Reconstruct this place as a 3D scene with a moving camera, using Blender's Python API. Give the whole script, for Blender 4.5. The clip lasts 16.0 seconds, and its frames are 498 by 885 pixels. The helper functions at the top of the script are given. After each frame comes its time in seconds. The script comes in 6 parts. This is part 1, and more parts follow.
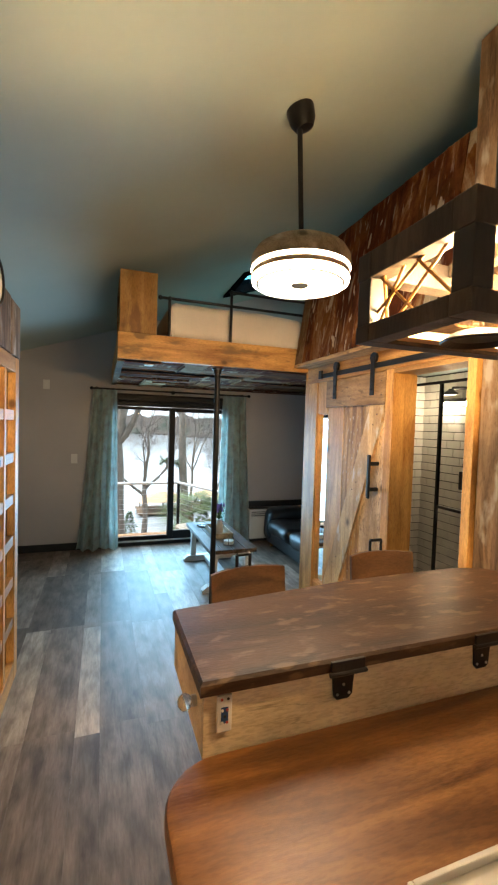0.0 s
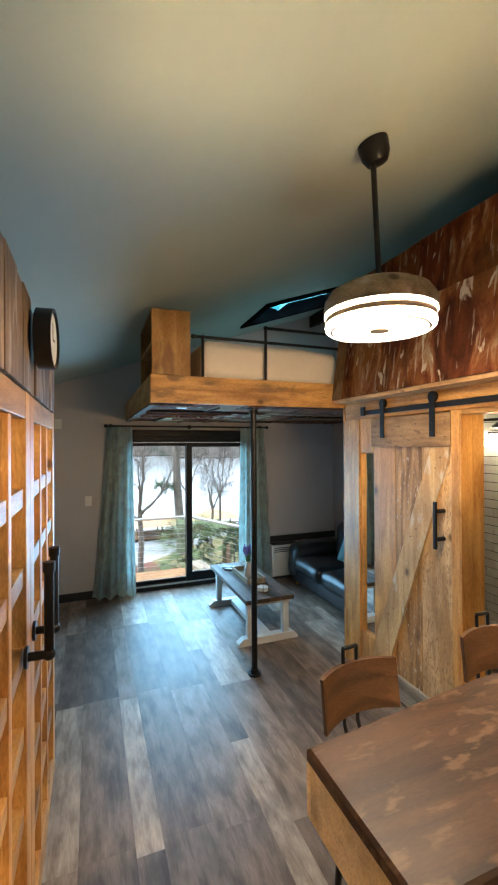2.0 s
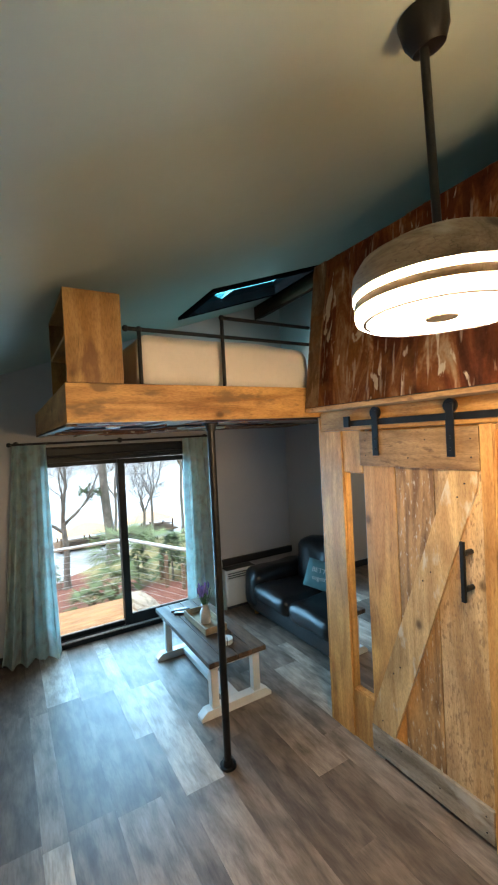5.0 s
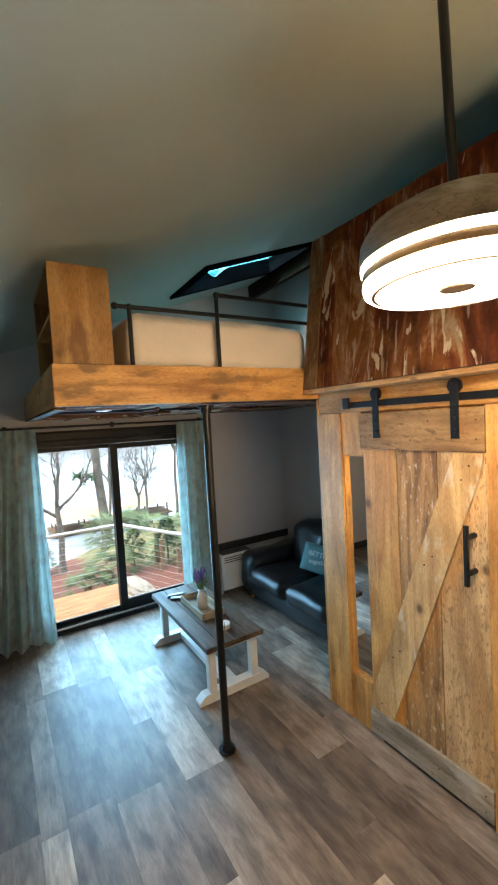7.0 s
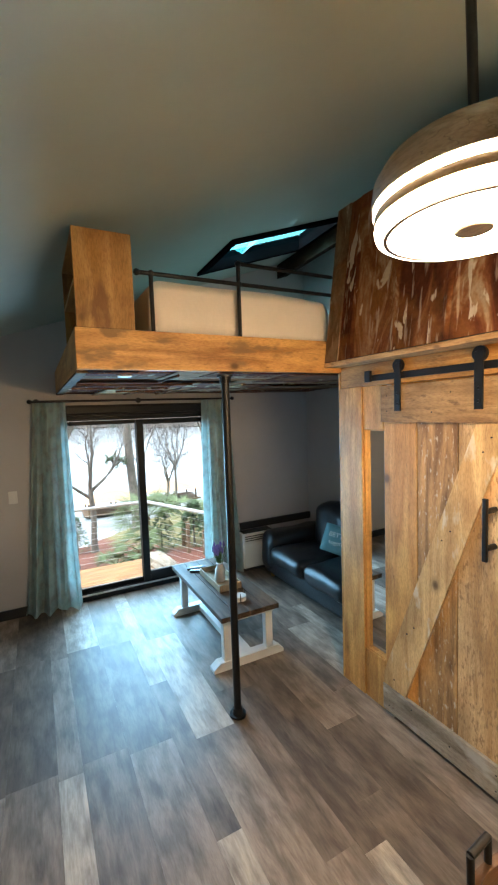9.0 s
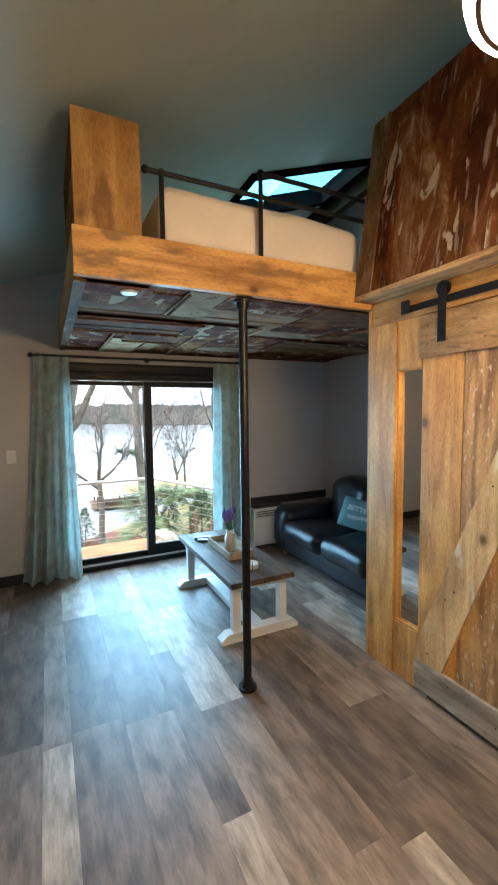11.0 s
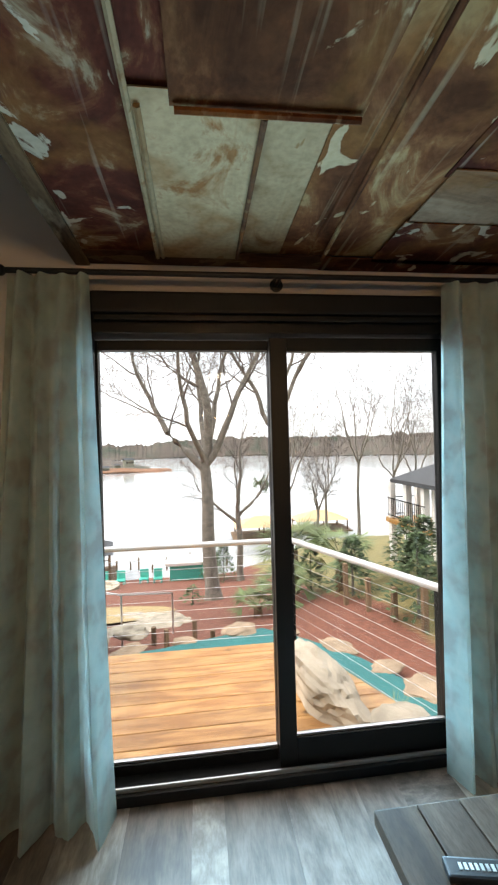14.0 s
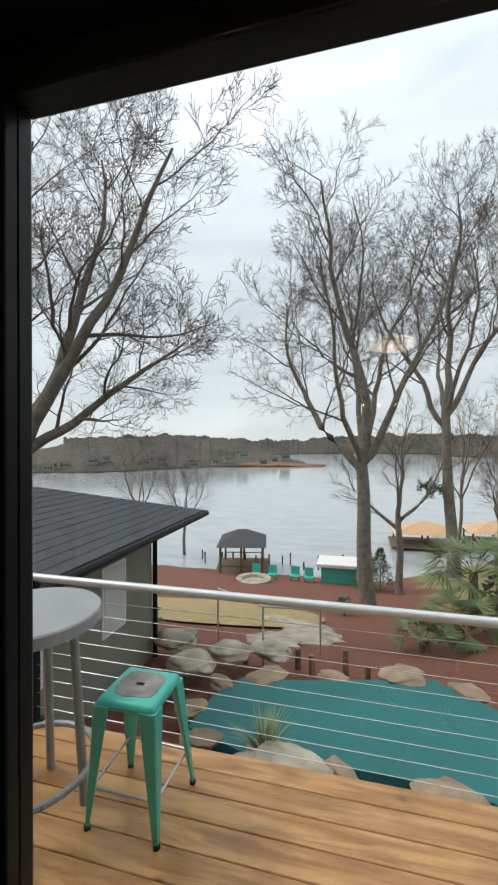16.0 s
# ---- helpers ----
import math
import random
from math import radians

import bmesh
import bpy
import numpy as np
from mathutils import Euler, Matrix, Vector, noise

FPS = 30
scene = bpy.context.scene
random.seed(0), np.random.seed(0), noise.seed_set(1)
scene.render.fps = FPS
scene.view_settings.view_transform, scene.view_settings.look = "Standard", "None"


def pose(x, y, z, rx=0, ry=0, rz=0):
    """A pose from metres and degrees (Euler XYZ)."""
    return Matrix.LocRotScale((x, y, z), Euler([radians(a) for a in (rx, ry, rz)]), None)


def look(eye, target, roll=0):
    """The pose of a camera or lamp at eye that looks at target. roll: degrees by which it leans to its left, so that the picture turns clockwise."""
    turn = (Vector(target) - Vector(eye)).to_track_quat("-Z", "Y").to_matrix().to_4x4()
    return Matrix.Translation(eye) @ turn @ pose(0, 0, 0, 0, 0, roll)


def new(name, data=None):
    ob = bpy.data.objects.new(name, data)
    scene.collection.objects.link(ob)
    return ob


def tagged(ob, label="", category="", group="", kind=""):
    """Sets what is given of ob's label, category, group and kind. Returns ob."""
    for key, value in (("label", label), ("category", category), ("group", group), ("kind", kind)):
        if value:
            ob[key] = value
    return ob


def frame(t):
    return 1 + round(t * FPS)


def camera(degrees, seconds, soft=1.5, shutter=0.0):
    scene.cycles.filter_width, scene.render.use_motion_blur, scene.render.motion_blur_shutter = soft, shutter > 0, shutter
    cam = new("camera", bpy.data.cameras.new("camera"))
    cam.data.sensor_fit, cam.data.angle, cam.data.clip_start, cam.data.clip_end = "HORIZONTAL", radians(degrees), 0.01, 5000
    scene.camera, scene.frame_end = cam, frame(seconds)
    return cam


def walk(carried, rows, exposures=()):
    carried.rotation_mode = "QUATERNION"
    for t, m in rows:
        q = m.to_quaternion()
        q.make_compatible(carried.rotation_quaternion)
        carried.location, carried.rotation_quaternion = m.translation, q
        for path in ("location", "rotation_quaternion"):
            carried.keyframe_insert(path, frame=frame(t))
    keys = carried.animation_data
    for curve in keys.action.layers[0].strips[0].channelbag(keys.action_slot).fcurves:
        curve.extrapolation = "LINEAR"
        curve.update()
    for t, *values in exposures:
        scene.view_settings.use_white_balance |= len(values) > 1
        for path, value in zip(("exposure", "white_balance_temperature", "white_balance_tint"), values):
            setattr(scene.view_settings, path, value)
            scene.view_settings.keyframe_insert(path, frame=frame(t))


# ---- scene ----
cam = camera(62.3, 16.0, 2.2)
METRES, EYE, TILT, LEAN, TURN = 6.2, 1.665, 0.0, 0.0, -19.6
ROWS = [
    (0.0, 0.0, 0.0, 0.0, 0.07, -2.31, -1.73),
    (0.5, -0.0129, 0.0043, 0.0104, 1.06, -1.55, -0.74),
    (1.0, -0.0417, 0.0124, 0.0171, 0.28, -1.14, -0.21),
    (1.5, -0.0598, 0.0225, 0.0244, -0.39, -0.69, 0.04),
    (2.0, -0.065, 0.0374, 0.0314, -1.35, 0.2, 0.27),
    (2.5, -0.067, 0.0694, 0.0409, -2.16, 0.86, 0.64),
    (3.0, -0.0794, 0.0977, 0.0528, -5.06, 1.15, 1.18),
    (3.5, -0.0906, 0.1236, 0.0618, -6.67, 1.16, 1.54),
    (4.0, -0.0877, 0.1422, 0.0624, -8.34, 0.64, 1.89),
    (6.5, -0.0914, 0.1773, 0.0627, -12.96, -2.84, 3.61),
    (7.0, -0.0897, 0.1778, 0.062, -12.1, -3.16, 3.3),
    (7.5, -0.0864, 0.1754, 0.0609, -10.7, -3.29, 2.98),
    (8.0, -0.0837, 0.1734, 0.0582, -9.35, -3.58, 2.74),
    (8.5, -0.0814, 0.1731, 0.0531, -8.36, -4.14, 2.44),
    (11.0, -0.0824, 0.2179, -0.0151, -6.44, -4.46, 0.7),
    (11.5, -0.0908, 0.2635, -0.022, -5.05, -2.96, 0.97),
    (12.0, -0.0962, 0.3307, -0.0254, -1.68, -1.26, 1.42),
    (12.5, -0.113, 0.4077, -0.0294, 0.45, 0.69, 1.81),
    (13.0, -0.1163, 0.4882, -0.0376, 4.94, 1.06, 1.85),
    (13.5, -0.1244, 0.5626, -0.038, 8.42, 0.96, 1.7),
    (14.0, -0.1306, 0.6383, -0.0387, 12.73, 0.3, 1.54),
    (14.5, -0.1394, 0.7065, -0.0391, 17.38, -0.06, 1.42),
    (15.0, -0.1605, 0.7722, -0.0382, 21.89, -0.05, 1.08),
    (15.5, -0.1807, 0.8229, -0.0389, 28.58, -0.05, 0.7),
    (16.0, -0.2084, 0.8487, -0.0381, 34.1, 0.02, 0.17),
]
walk(cam, [(t, pose(0, 0, EYE, TILT, LEAN, TURN) @ pose(METRES * x, METRES * y, METRES * z, 90 + pitch, roll, yaw)) for t, x, y, z, yaw, pitch, roll in ROWS],
     exposures=[(0.0, 2.18, 6500, 9), (0.8, 2.16, 6100, 9), (3.5, 2.32, 6150, 8), (7.0, 2.45, 6250, 8), (11.0, 2.55, 6300, 10), (11.8, 2.6, 7500, 16), (12.5, 2.68, 9000, 24), (13.4, 2.52, 9300, 29), (14.0, 2.1, 7700, 18), (14.5, 1.78, 6050, 8), (15.0, 1.48, 6450, 11), (15.5, 1.22, 7200, 14), (16.0, 0.90, 7200, 13)])

# ---- light: overcast sky, soft sun ----
world = bpy.data.worlds.new("overcast_sky")
scene.world = world
world.use_nodes = True
wn, wl = world.node_tree.nodes, world.node_tree.links
wn.clear()
w_out = wn.new("ShaderNodeOutputWorld")
w_bg = wn.new("ShaderNodeBackground")
w_sky = wn.new("ShaderNodeTexSky")
w_sky.sky_type, w_sky.sun_disc = "NISHITA", False
w_sky.sun_elevation, w_sky.sun_rotation = radians(45), radians(-90)
w_co = wn.new("ShaderNodeTexCoord")
w_map = wn.new("ShaderNodeMapping")
w_map.inputs["Scale"].default_value = (1.2, 1.2, 5.0)
w_noise = wn.new("ShaderNodeTexNoise")
w_noise.inputs["Scale"].default_value, w_noise.inputs["Detail"].default_value = 2.2, 5.0
w_ramp = wn.new("ShaderNodeValToRGB")
w_ramp.color_ramp.elements[0].position, w_ramp.color_ramp.elements[0].color = 0.30, (6.3, 7.2, 7.9, 1)
w_ramp.color_ramp.elements[1].position, w_ramp.color_ramp.elements[1].color = 0.70, (8.7, 9.6, 10.2, 1)
w_mix = wn.new("ShaderNodeMix")
w_mix.data_type = "RGBA"
w_mix.inputs["Factor"].default_value = 0.88
w_bg.inputs["Strength"].default_value = 0.10
wl.new(w_co.outputs["Generated"], w_map.inputs["Vector"])
wl.new(w_map.outputs["Vector"], w_noise.inputs["Vector"])
wl.new(w_noise.outputs["Fac"], w_ramp.inputs["Fac"])
wl.new(w_sky.outputs["Color"], w_mix.inputs["A"])
wl.new(w_ramp.outputs["Color"], w_mix.inputs["B"])
w_sep = wn.new("ShaderNodeSeparateXYZ")
w_pow = wn.new("ShaderNodeMath")
w_pow.operation, w_pow.inputs[1].default_value = "POWER", 2.5
w_lift = wn.new("ShaderNodeMapRange")
w_lift.inputs["To Min"].default_value, w_lift.inputs["To Max"].default_value = 0.85, 1.9
w_mul = wn.new("ShaderNodeVectorMath")
w_mul.operation = "SCALE"
wl.new(w_co.outputs["Generated"], w_sep.inputs["Vector"])
wl.new(w_sep.outputs["Z"], w_pow.inputs[0])
wl.new(w_pow.outputs["Value"], w_lift.inputs["Value"])
wl.new(w_mix.outputs["Result"], w_mul.inputs[0])
wl.new(w_lift.outputs["Result"], w_mul.inputs["Scale"])
wl.new(w_mul.outputs["Vector"], w_bg.inputs["Color"])
wl.new(w_bg.outputs["Background"], w_out.inputs["Surface"])
sun = new("sun", bpy.data.lights.new("sun", "SUN"))
sun.data.energy, sun.data.angle, sun.data.color = 1.3, radians(30), (1.0, 0.96, 0.9)
sun.matrix_world = look((-30, 8, 36), (0, 10, 0))
# sky light at the sliding door's opening
door_light = new("door_daylight", bpy.data.lights.new("door_daylight", "AREA"))
door_light.data.shape, door_light.data.size, door_light.data.size_y = "RECTANGLE", 1.40, 1.62
door_light.data.energy, door_light.data.color, door_light.data.spread = 15.5, (0.30, 0.67, 1.0), radians(145)
door_light.matrix_world = look((0.90, 5.70, 1.0), (0.90, 0.0, 0.8))
# sky light at the skylight's opening
roof_light = new("skylight_daylight", bpy.data.lights.new("skylight_daylight", "AREA"))
roof_light.data.shape, roof_light.data.size, roof_light.data.size_y = "RECTANGLE", 1.05, 0.62
roof_light.data.energy, roof_light.data.color = 1.1, (0.42, 0.84, 1.0)
roof_light.matrix_world = look((2.03, 4.72, 3.50), (1.65, 4.70, 2.40))


# ---- materials ----
def shader(name, rough=0.6, metal=0.0, spec=0.5):
    m = bpy.data.materials.new(name)
    m.use_nodes = True
    n, l = m.node_tree.nodes, m.node_tree.links
    b = n["Principled BSDF"]
    b.inputs["Roughness"].default_value, b.inputs["Metallic"].default_value = rough, metal
    b.inputs["Specular IOR Level"].default_value = spec
    return m, n, l, b


def tex(n, l, kind, scale, stretch=(1, 1, 1), detail=5.0, shift=True):
    co, mp = n.new("ShaderNodeTexCoord"), n.new("ShaderNodeMapping")
    mp.inputs["Scale"].default_value = stretch
    l.new(co.outputs["Object"], mp.inputs["Vector"])
    if shift:
        info, mul = n.new("ShaderNodeObjectInfo"), n.new("ShaderNodeVectorMath")
        mul.operation = "SCALE"
        mul.inputs[0].default_value = (31.0, 17.0, 23.0)
        l.new(info.outputs["Random"], mul.inputs["Scale"])
        l.new(mul.outputs["Vector"], mp.inputs["Location"])
    t = n.new(kind)
    t.inputs["Scale"].default_value = scale
    if kind == "ShaderNodeTexNoise":
        t.inputs["Detail"].default_value = detail
    l.new(mp.outputs["Vector"], t.inputs["Vector"])
    return t


def ramp(n, l, src, stops):
    r = n.new("ShaderNodeValToRGB")
    e = r.color_ramp.elements
    while len(e) < len(stops):
        e.new(0.5)
    for el, (p, c) in zip(e, stops):
        el.position, el.color = p, (*c, 1)
    l.new(src, r.inputs["Fac"])
    return r.outputs["Color"]


def blend(n, l, a, b, fac, mode="MIX"):
    x = n.new("ShaderNodeMix")
    x.data_type, x.blend_type = "RGBA", mode
    for key, v in (("A", a), ("B", b)):
        if isinstance(v, tuple):
            x.inputs[key].default_value = (*v, 1)
        else:
            l.new(v, x.inputs[key])
    if isinstance(fac, float):
        x.inputs["Factor"].default_value = fac
    else:
        l.new(fac, x.inputs["Factor"])
    return x.outputs["Result"]


def bump(n, l, b, src, strength=0.2, dist=0.01):
    bp = n.new("ShaderNodeBump")
    bp.inputs["Strength"].default_value, bp.inputs["Distance"].default_value = strength, dist
    l.new(src, bp.inputs["Height"])
    l.new(bp.outputs["Normal"], b.inputs["Normal"])


def plain(name, col, rough=0.6, metal=0.0, var=0.12, scale=6.0, bumps=0.1, spec=0.5):
    m, n, l, b = shader(name, rough, metal, spec)
    a = tex(n, l, "ShaderNodeTexNoise", scale)
    f = tex(n, l, "ShaderNodeTexNoise", scale * 14)
    lo = tuple(c * (1 - var) for c in col)
    hi = tuple(min(1, c * (1 + var)) for c in col)
    c1 = ramp(n, l, a.outputs["Fac"], [(0.3, lo), (0.7, hi)])
    c2 = ramp(n, l, f.outputs["Fac"], [(0.3, (1 - var / 2,) * 3), (0.7, (1, 1, 1))])
    l.new(blend(n, l, c1, c2, 1.0, "MULTIPLY"), b.inputs["Base Color"])
    bump(n, l, b, f.outputs["Fac"], bumps, 0.004)
    return m


def wood(name, dark, light, axis=2, rough=0.55, worn=None, worn_amount=0.5, spread=0.38, spec=0.4, scale=1.0, knots=True, worn_scale=5.0):
    """Board wood: growth bands along one axis, pores, blotches, knots, hairline checks and worn patches."""
    m, n, l, b = shader(name, rough, 0, spec)
    s = [8.0, 8.0, 8.0]
    s[axis] = 0.9
    g = tex(n, l, "ShaderNodeTexNoise", 1.6 * scale, tuple(s), 9)
    g.inputs["Distortion"].default_value = 1.0
    s2 = [85.0, 85.0, 85.0]
    s2[axis] = 20.0
    f = tex(n, l, "ShaderNodeTexNoise", 2.0 * scale, tuple(s2), 4)
    big = tex(n, l, "ShaderNodeTexNoise", 4.0 * scale, tuple(1.3 if i != axis else 0.7 for i in range(3)), 8)
    col = ramp(n, l, g.outputs["Fac"], [(0.36, dark), (0.62, light)])
    fine = ramp(n, l, f.outputs["Fac"], [(0.38, (0.62, 0.57, 0.53)), (0.56, (1, 1, 1))])
    col = blend(n, l, col, fine, 0.5, "MULTIPLY")
    blot = ramp(n, l, big.outputs["Fac"], [(0.36, (0.58, 0.53, 0.48)), (0.55, (1.0, 1.0, 1.0))])
    col = blend(n, l, col, blot, 0.6, "MULTIPLY")
    if knots:
        s3 = [3.0, 3.0, 3.0]
        s3[axis] = 2.2
        k = tex(n, l, "ShaderNodeTexVoronoi", 1.15 * scale, tuple(s3))
        kf = ramp(n, l, k.outputs["Distance"], [(0.035, (1, 1, 1)), (0.06, (0.75, 0.75, 0.75)), (0.085, (0.3, 0.3, 0.3)), (0.15, (0, 0, 0))])
        col = blend(n, l, col, tuple(c * 0.3 for c in dark), kf)
        s4 = [26.0, 26.0, 26.0]
        s4[axis] = 1.1
        c = tex(n, l, "ShaderNodeTexNoise", 1.0 * scale, tuple(s4), 2)
        cf = ramp(n, l, c.outputs["Fac"], [(0.490, (0, 0, 0)), (0.4985, (0.65, 0.65, 0.65)), (0.507, (0, 0, 0))])
        gate = ramp(n, l, big.outputs["Fac"], [(0.46, (1, 1, 1)), (0.54, (0, 0, 0))])
        col = blend(n, l, col, tuple(v * 0.3 for v in dark), blend(n, l, cf, gate, 1.0, "MULTIPLY"))
    if worn:
        w = tex(n, l, "ShaderNodeTexNoise", worn_scale * scale, tuple(2.2 if i != axis else 0.8 for i in range(3)), 8)
        wf = ramp(n, l, w.outputs["Fac"], [(0.62 - 0.2 * worn_amount, (0, 0, 0)), (0.72 - 0.2 * worn_amount, (0.85, 0.85, 0.85))])
        col = blend(n, l, col, worn, wf)
    info = n.new("ShaderNodeObjectInfo")
    tone = ramp(n, l, info.outputs["Random"], [(0.0, (1 - spread,) * 3), (1.0, (1, 1, 1))])
    col = blend(n, l, col, tone, 1.0, "MULTIPLY")
    l.new(col, b.inputs["Base Color"])
    bump(n, l, b, f.outputs["Fac"], 0.25, 0.003)
    return m


def rusty(name, axis=2, stops=None, streak=(0.42, 0.38, 0.32), pull=0.45, flecks=0.63, runs=0.3):
    """Weathered painted sheet: washed patches, sharp chips of bare metal, runs along one axis, fine pitting."""
    m, n, l, b = shader(name, 0.9, 0.0, 0.04)
    s = [2.6, 2.6, 2.6]
    s[axis] *= pull
    a = tex(n, l, "ShaderNodeTexNoise", 1.7, tuple(s), 12)
    a.inputs["Distortion"].default_value = 1.3
    a.inputs["Roughness"].default_value = 0.62
    s2 = [8.0, 8.0, 8.0]
    s2[axis] *= pull
    k = tex(n, l, "ShaderNodeTexNoise", 1.0, tuple(s2), 6)
    k.inputs["Distortion"].default_value = 0.8
    r = tex(n, l, "ShaderNodeTexNoise", 2.3, (1.3, 1.3, 1.3), 9)
    s3 = [34.0, 34.0, 34.0]
    s3[axis] = 1.3
    d = tex(n, l, "ShaderNodeTexNoise", 1.0, tuple(s3), 3)
    f = tex(n, l, "ShaderNodeTexNoise", 55.0)
    stops = stops or [(0.34, (0.075, 0.024, 0.014)), (0.47, (0.135, 0.045, 0.023)), (0.53, (0.22, 0.095, 0.04)), (0.58, (0.29, 0.21, 0.13)), (0.68, (0.37, 0.31, 0.235))]
    col = ramp(n, l, a.outputs["Fac"], stops)
    rust = ramp(n, l, r.outputs["Fac"], [(0.52, (0, 0, 0)), (0.60, (0.55, 0.55, 0.55)), (0.68, (0.15, 0.15, 0.15))])
    col = blend(n, l, col, (0.19, 0.082, 0.026), rust)
    run = ramp(n, l, d.outputs["Fac"], [(0.60, (0, 0, 0)), (0.70, (runs,) * 3)])
    col = blend(n, l, col, streak, run)
    sf = ramp(n, l, k.outputs["Fac"], [(flecks, (0, 0, 0)), (flecks + 0.02, (0.9, 0.9, 0.9))])
    col = blend(n, l, col, streak, sf)
    fine = ramp(n, l, f.outputs["Fac"], [(0.3, (0.55, 0.53, 0.5)), (0.6, (1, 1, 1))])
    col = blend(n, l, col, fine, 0.4, "MULTIPLY")
    info = n.new("ShaderNodeObjectInfo")
    tone = ramp(n, l, info.outputs["Random"], [(0.0, (0.86, 0.80, 0.73)), (1.0, (1.24, 1.18, 1.08))])
    col = blend(n, l, col, tone, 1.0, "MULTIPLY")
    l.new(col, b.inputs["Base Color"])
    bump(n, l, b, k.outputs["Fac"], 0.25, 0.005)
    return m


def glow(name, col, strength):
    m, n, l, b = shader(name, 0.4)
    b.inputs["Base Color"].default_value = (0.9, 0.88, 0.84, 1)
    b.inputs["Emission Color"].default_value = (*col, 1)
    b.inputs["Emission Strength"].default_value = strength
    return m


def glass(name, tint=(1, 1, 1), rough=0.0):
    m, n, l, b = shader(name, rough)
    b.inputs["Base Color"].default_value = (*tint, 1)
    b.inputs["Transmission Weight"].default_value, b.inputs["IOR"].default_value = 1.0, 1.22
    return m


PINE = wood("pine_upright", (0.54, 0.255, 0.066), (0.76, 0.425, 0.135), 2, 0.5, spread=0.2)
PINE_X = wood("pine_along_x", (0.52, 0.27, 0.08), (0.70, 0.42, 0.15), 0, 0.5, spread=0.2)
PINE_Y = wood("pine_along_y", (0.44, 0.21, 0.052), (0.67, 0.38, 0.12), 1, 0.5)
BARN = wood("barn_board_upright", (0.22, 0.115, 0.048), (0.60, 0.35, 0.14), 2, 0.65, (0.62, 0.54, 0.41), 0.16, worn_scale=24.0, spread=0.2)
PALEBARN = wood("pecked_pale_board", (0.50, 0.30, 0.13), (0.74, 0.51, 0.27), 2, 0.7, (0.29, 0.175, 0.085), 0.42, worn_scale=34.0, spread=0.1)
BARN_Y = wood("barn_board_along_y", (0.36, 0.195, 0.07), (0.66, 0.40, 0.17), 1, 0.65, (0.20, 0.11, 0.05), 0.22, worn_scale=16.0)
GREY_Y = wood("grey_board_along_y", (0.26, 0.21, 0.15), (0.48, 0.41, 0.32), 1, 0.7, (0.56, 0.52, 0.46), 0.3)
BEAM_X = wood("loft_beam_wood", (0.36, 0.17, 0.05), (0.66, 0.375, 0.125), 0, 0.6, (0.20, 0.115, 0.05), 0.40, worn_scale=6.5, spread=0.1)
PLY = wood("box_plywood", (0.52, 0.26, 0.065), (0.72, 0.42, 0.135), 2, 0.55, (0.27, 0.12, 0.04), 0.30, worn_scale=4.4)
RECLAIM = wood("reclaimed_boards", (0.13, 0.072, 0.034), (0.38, 0.25, 0.14), 2, 0.7, (0.45, 0.40, 0.33), 0.3, spread=0.45)
RECLAIM_DARK = wood("dark_roof_timber", (0.02, 0.011, 0.006), (0.05, 0.027, 0.014), 1, 0.7, spec=0.1)
LID = wood("dark_lid_wood", (0.042, 0.020, 0.010), (0.105, 0.052, 0.025), 0, 0.45, (0.18, 0.11, 0.062), 0.34, knots=False, spec=0.35, worn_scale=15.0)
CHESTW = wood("chest_pine", (0.80, 0.66, 0.42), (0.92, 0.80, 0.57), 0, 0.55, spread=0.1)
COUNTER = wood("oiled_counter", (0.22, 0.085, 0.022), (0.50, 0.225, 0.065), 0, 0.42, spec=0.45, spread=0.35, knots=False)
CHAIRW = wood("stained_chair_wood", (0.075, 0.036, 0.017), (0.16, 0.082, 0.038), 0, 0.4, knots=False)
TABLEW = wood("brown_stained_tabletop", (0.078, 0.049, 0.034), (0.18, 0.12, 0.082), 1, 0.55, spread=0.3, knots=False, spec=0.22)
DECKW = wood("deck_boards", (0.42, 0.19, 0.062), (0.68, 0.375, 0.15), 0, 0.30, spread=0.35, spec=0.6, scale=1.15)
TRAYW = wood("tray_wood", (0.42, 0.29, 0.16), (0.62, 0.46, 0.28), 1, 0.6, knots=False)
POSTW = wood("weathered_post", (0.16, 0.10, 0.06), (0.30, 0.20, 0.12), 2, 0.8)
RUST = rusty("rusty_sheet_upright", 2, [(0.36, (0.050, 0.017, 0.010)), (0.50, (0.105, 0.032, 0.016)), (0.58, (0.18, 0.072, 0.028)), (0.64, (0.27, 0.165, 0.09)), (0.72, (0.34, 0.27, 0.19))], (0.46, 0.40, 0.32), 0.36, 0.62, 0.5)
MAROON = rusty("maroon_painted_sheet", 1, [(0.34, (0.044, 0.013, 0.009)), (0.52, (0.086, 0.022, 0.014)), (0.59, (0.14, 0.055, 0.027)), (0.64, (0.26, 0.185, 0.12))], (0.42, 0.36, 0.28), 0.8, 0.62)
TANRUST = rusty("tan_rusty_sheet", 1, [(0.36, (0.055, 0.020, 0.010)), (0.47, (0.10, 0.036, 0.017)), (0.55, (0.16, 0.068, 0.030)), (0.63, (0.25, 0.165, 0.085))], (0.36, 0.28, 0.18), 0.5, 0.61)
CREAM = rusty("cream_painted_sheet", 1, [(0.26, (0.13, 0.06, 0.025)), (0.37, (0.24, 0.165, 0.095)), (0.56, (0.32, 0.235, 0.145)), (0.66, (0.20, 0.09, 0.035))], (0.22, 0.125, 0.06), 0.7, 0.66)
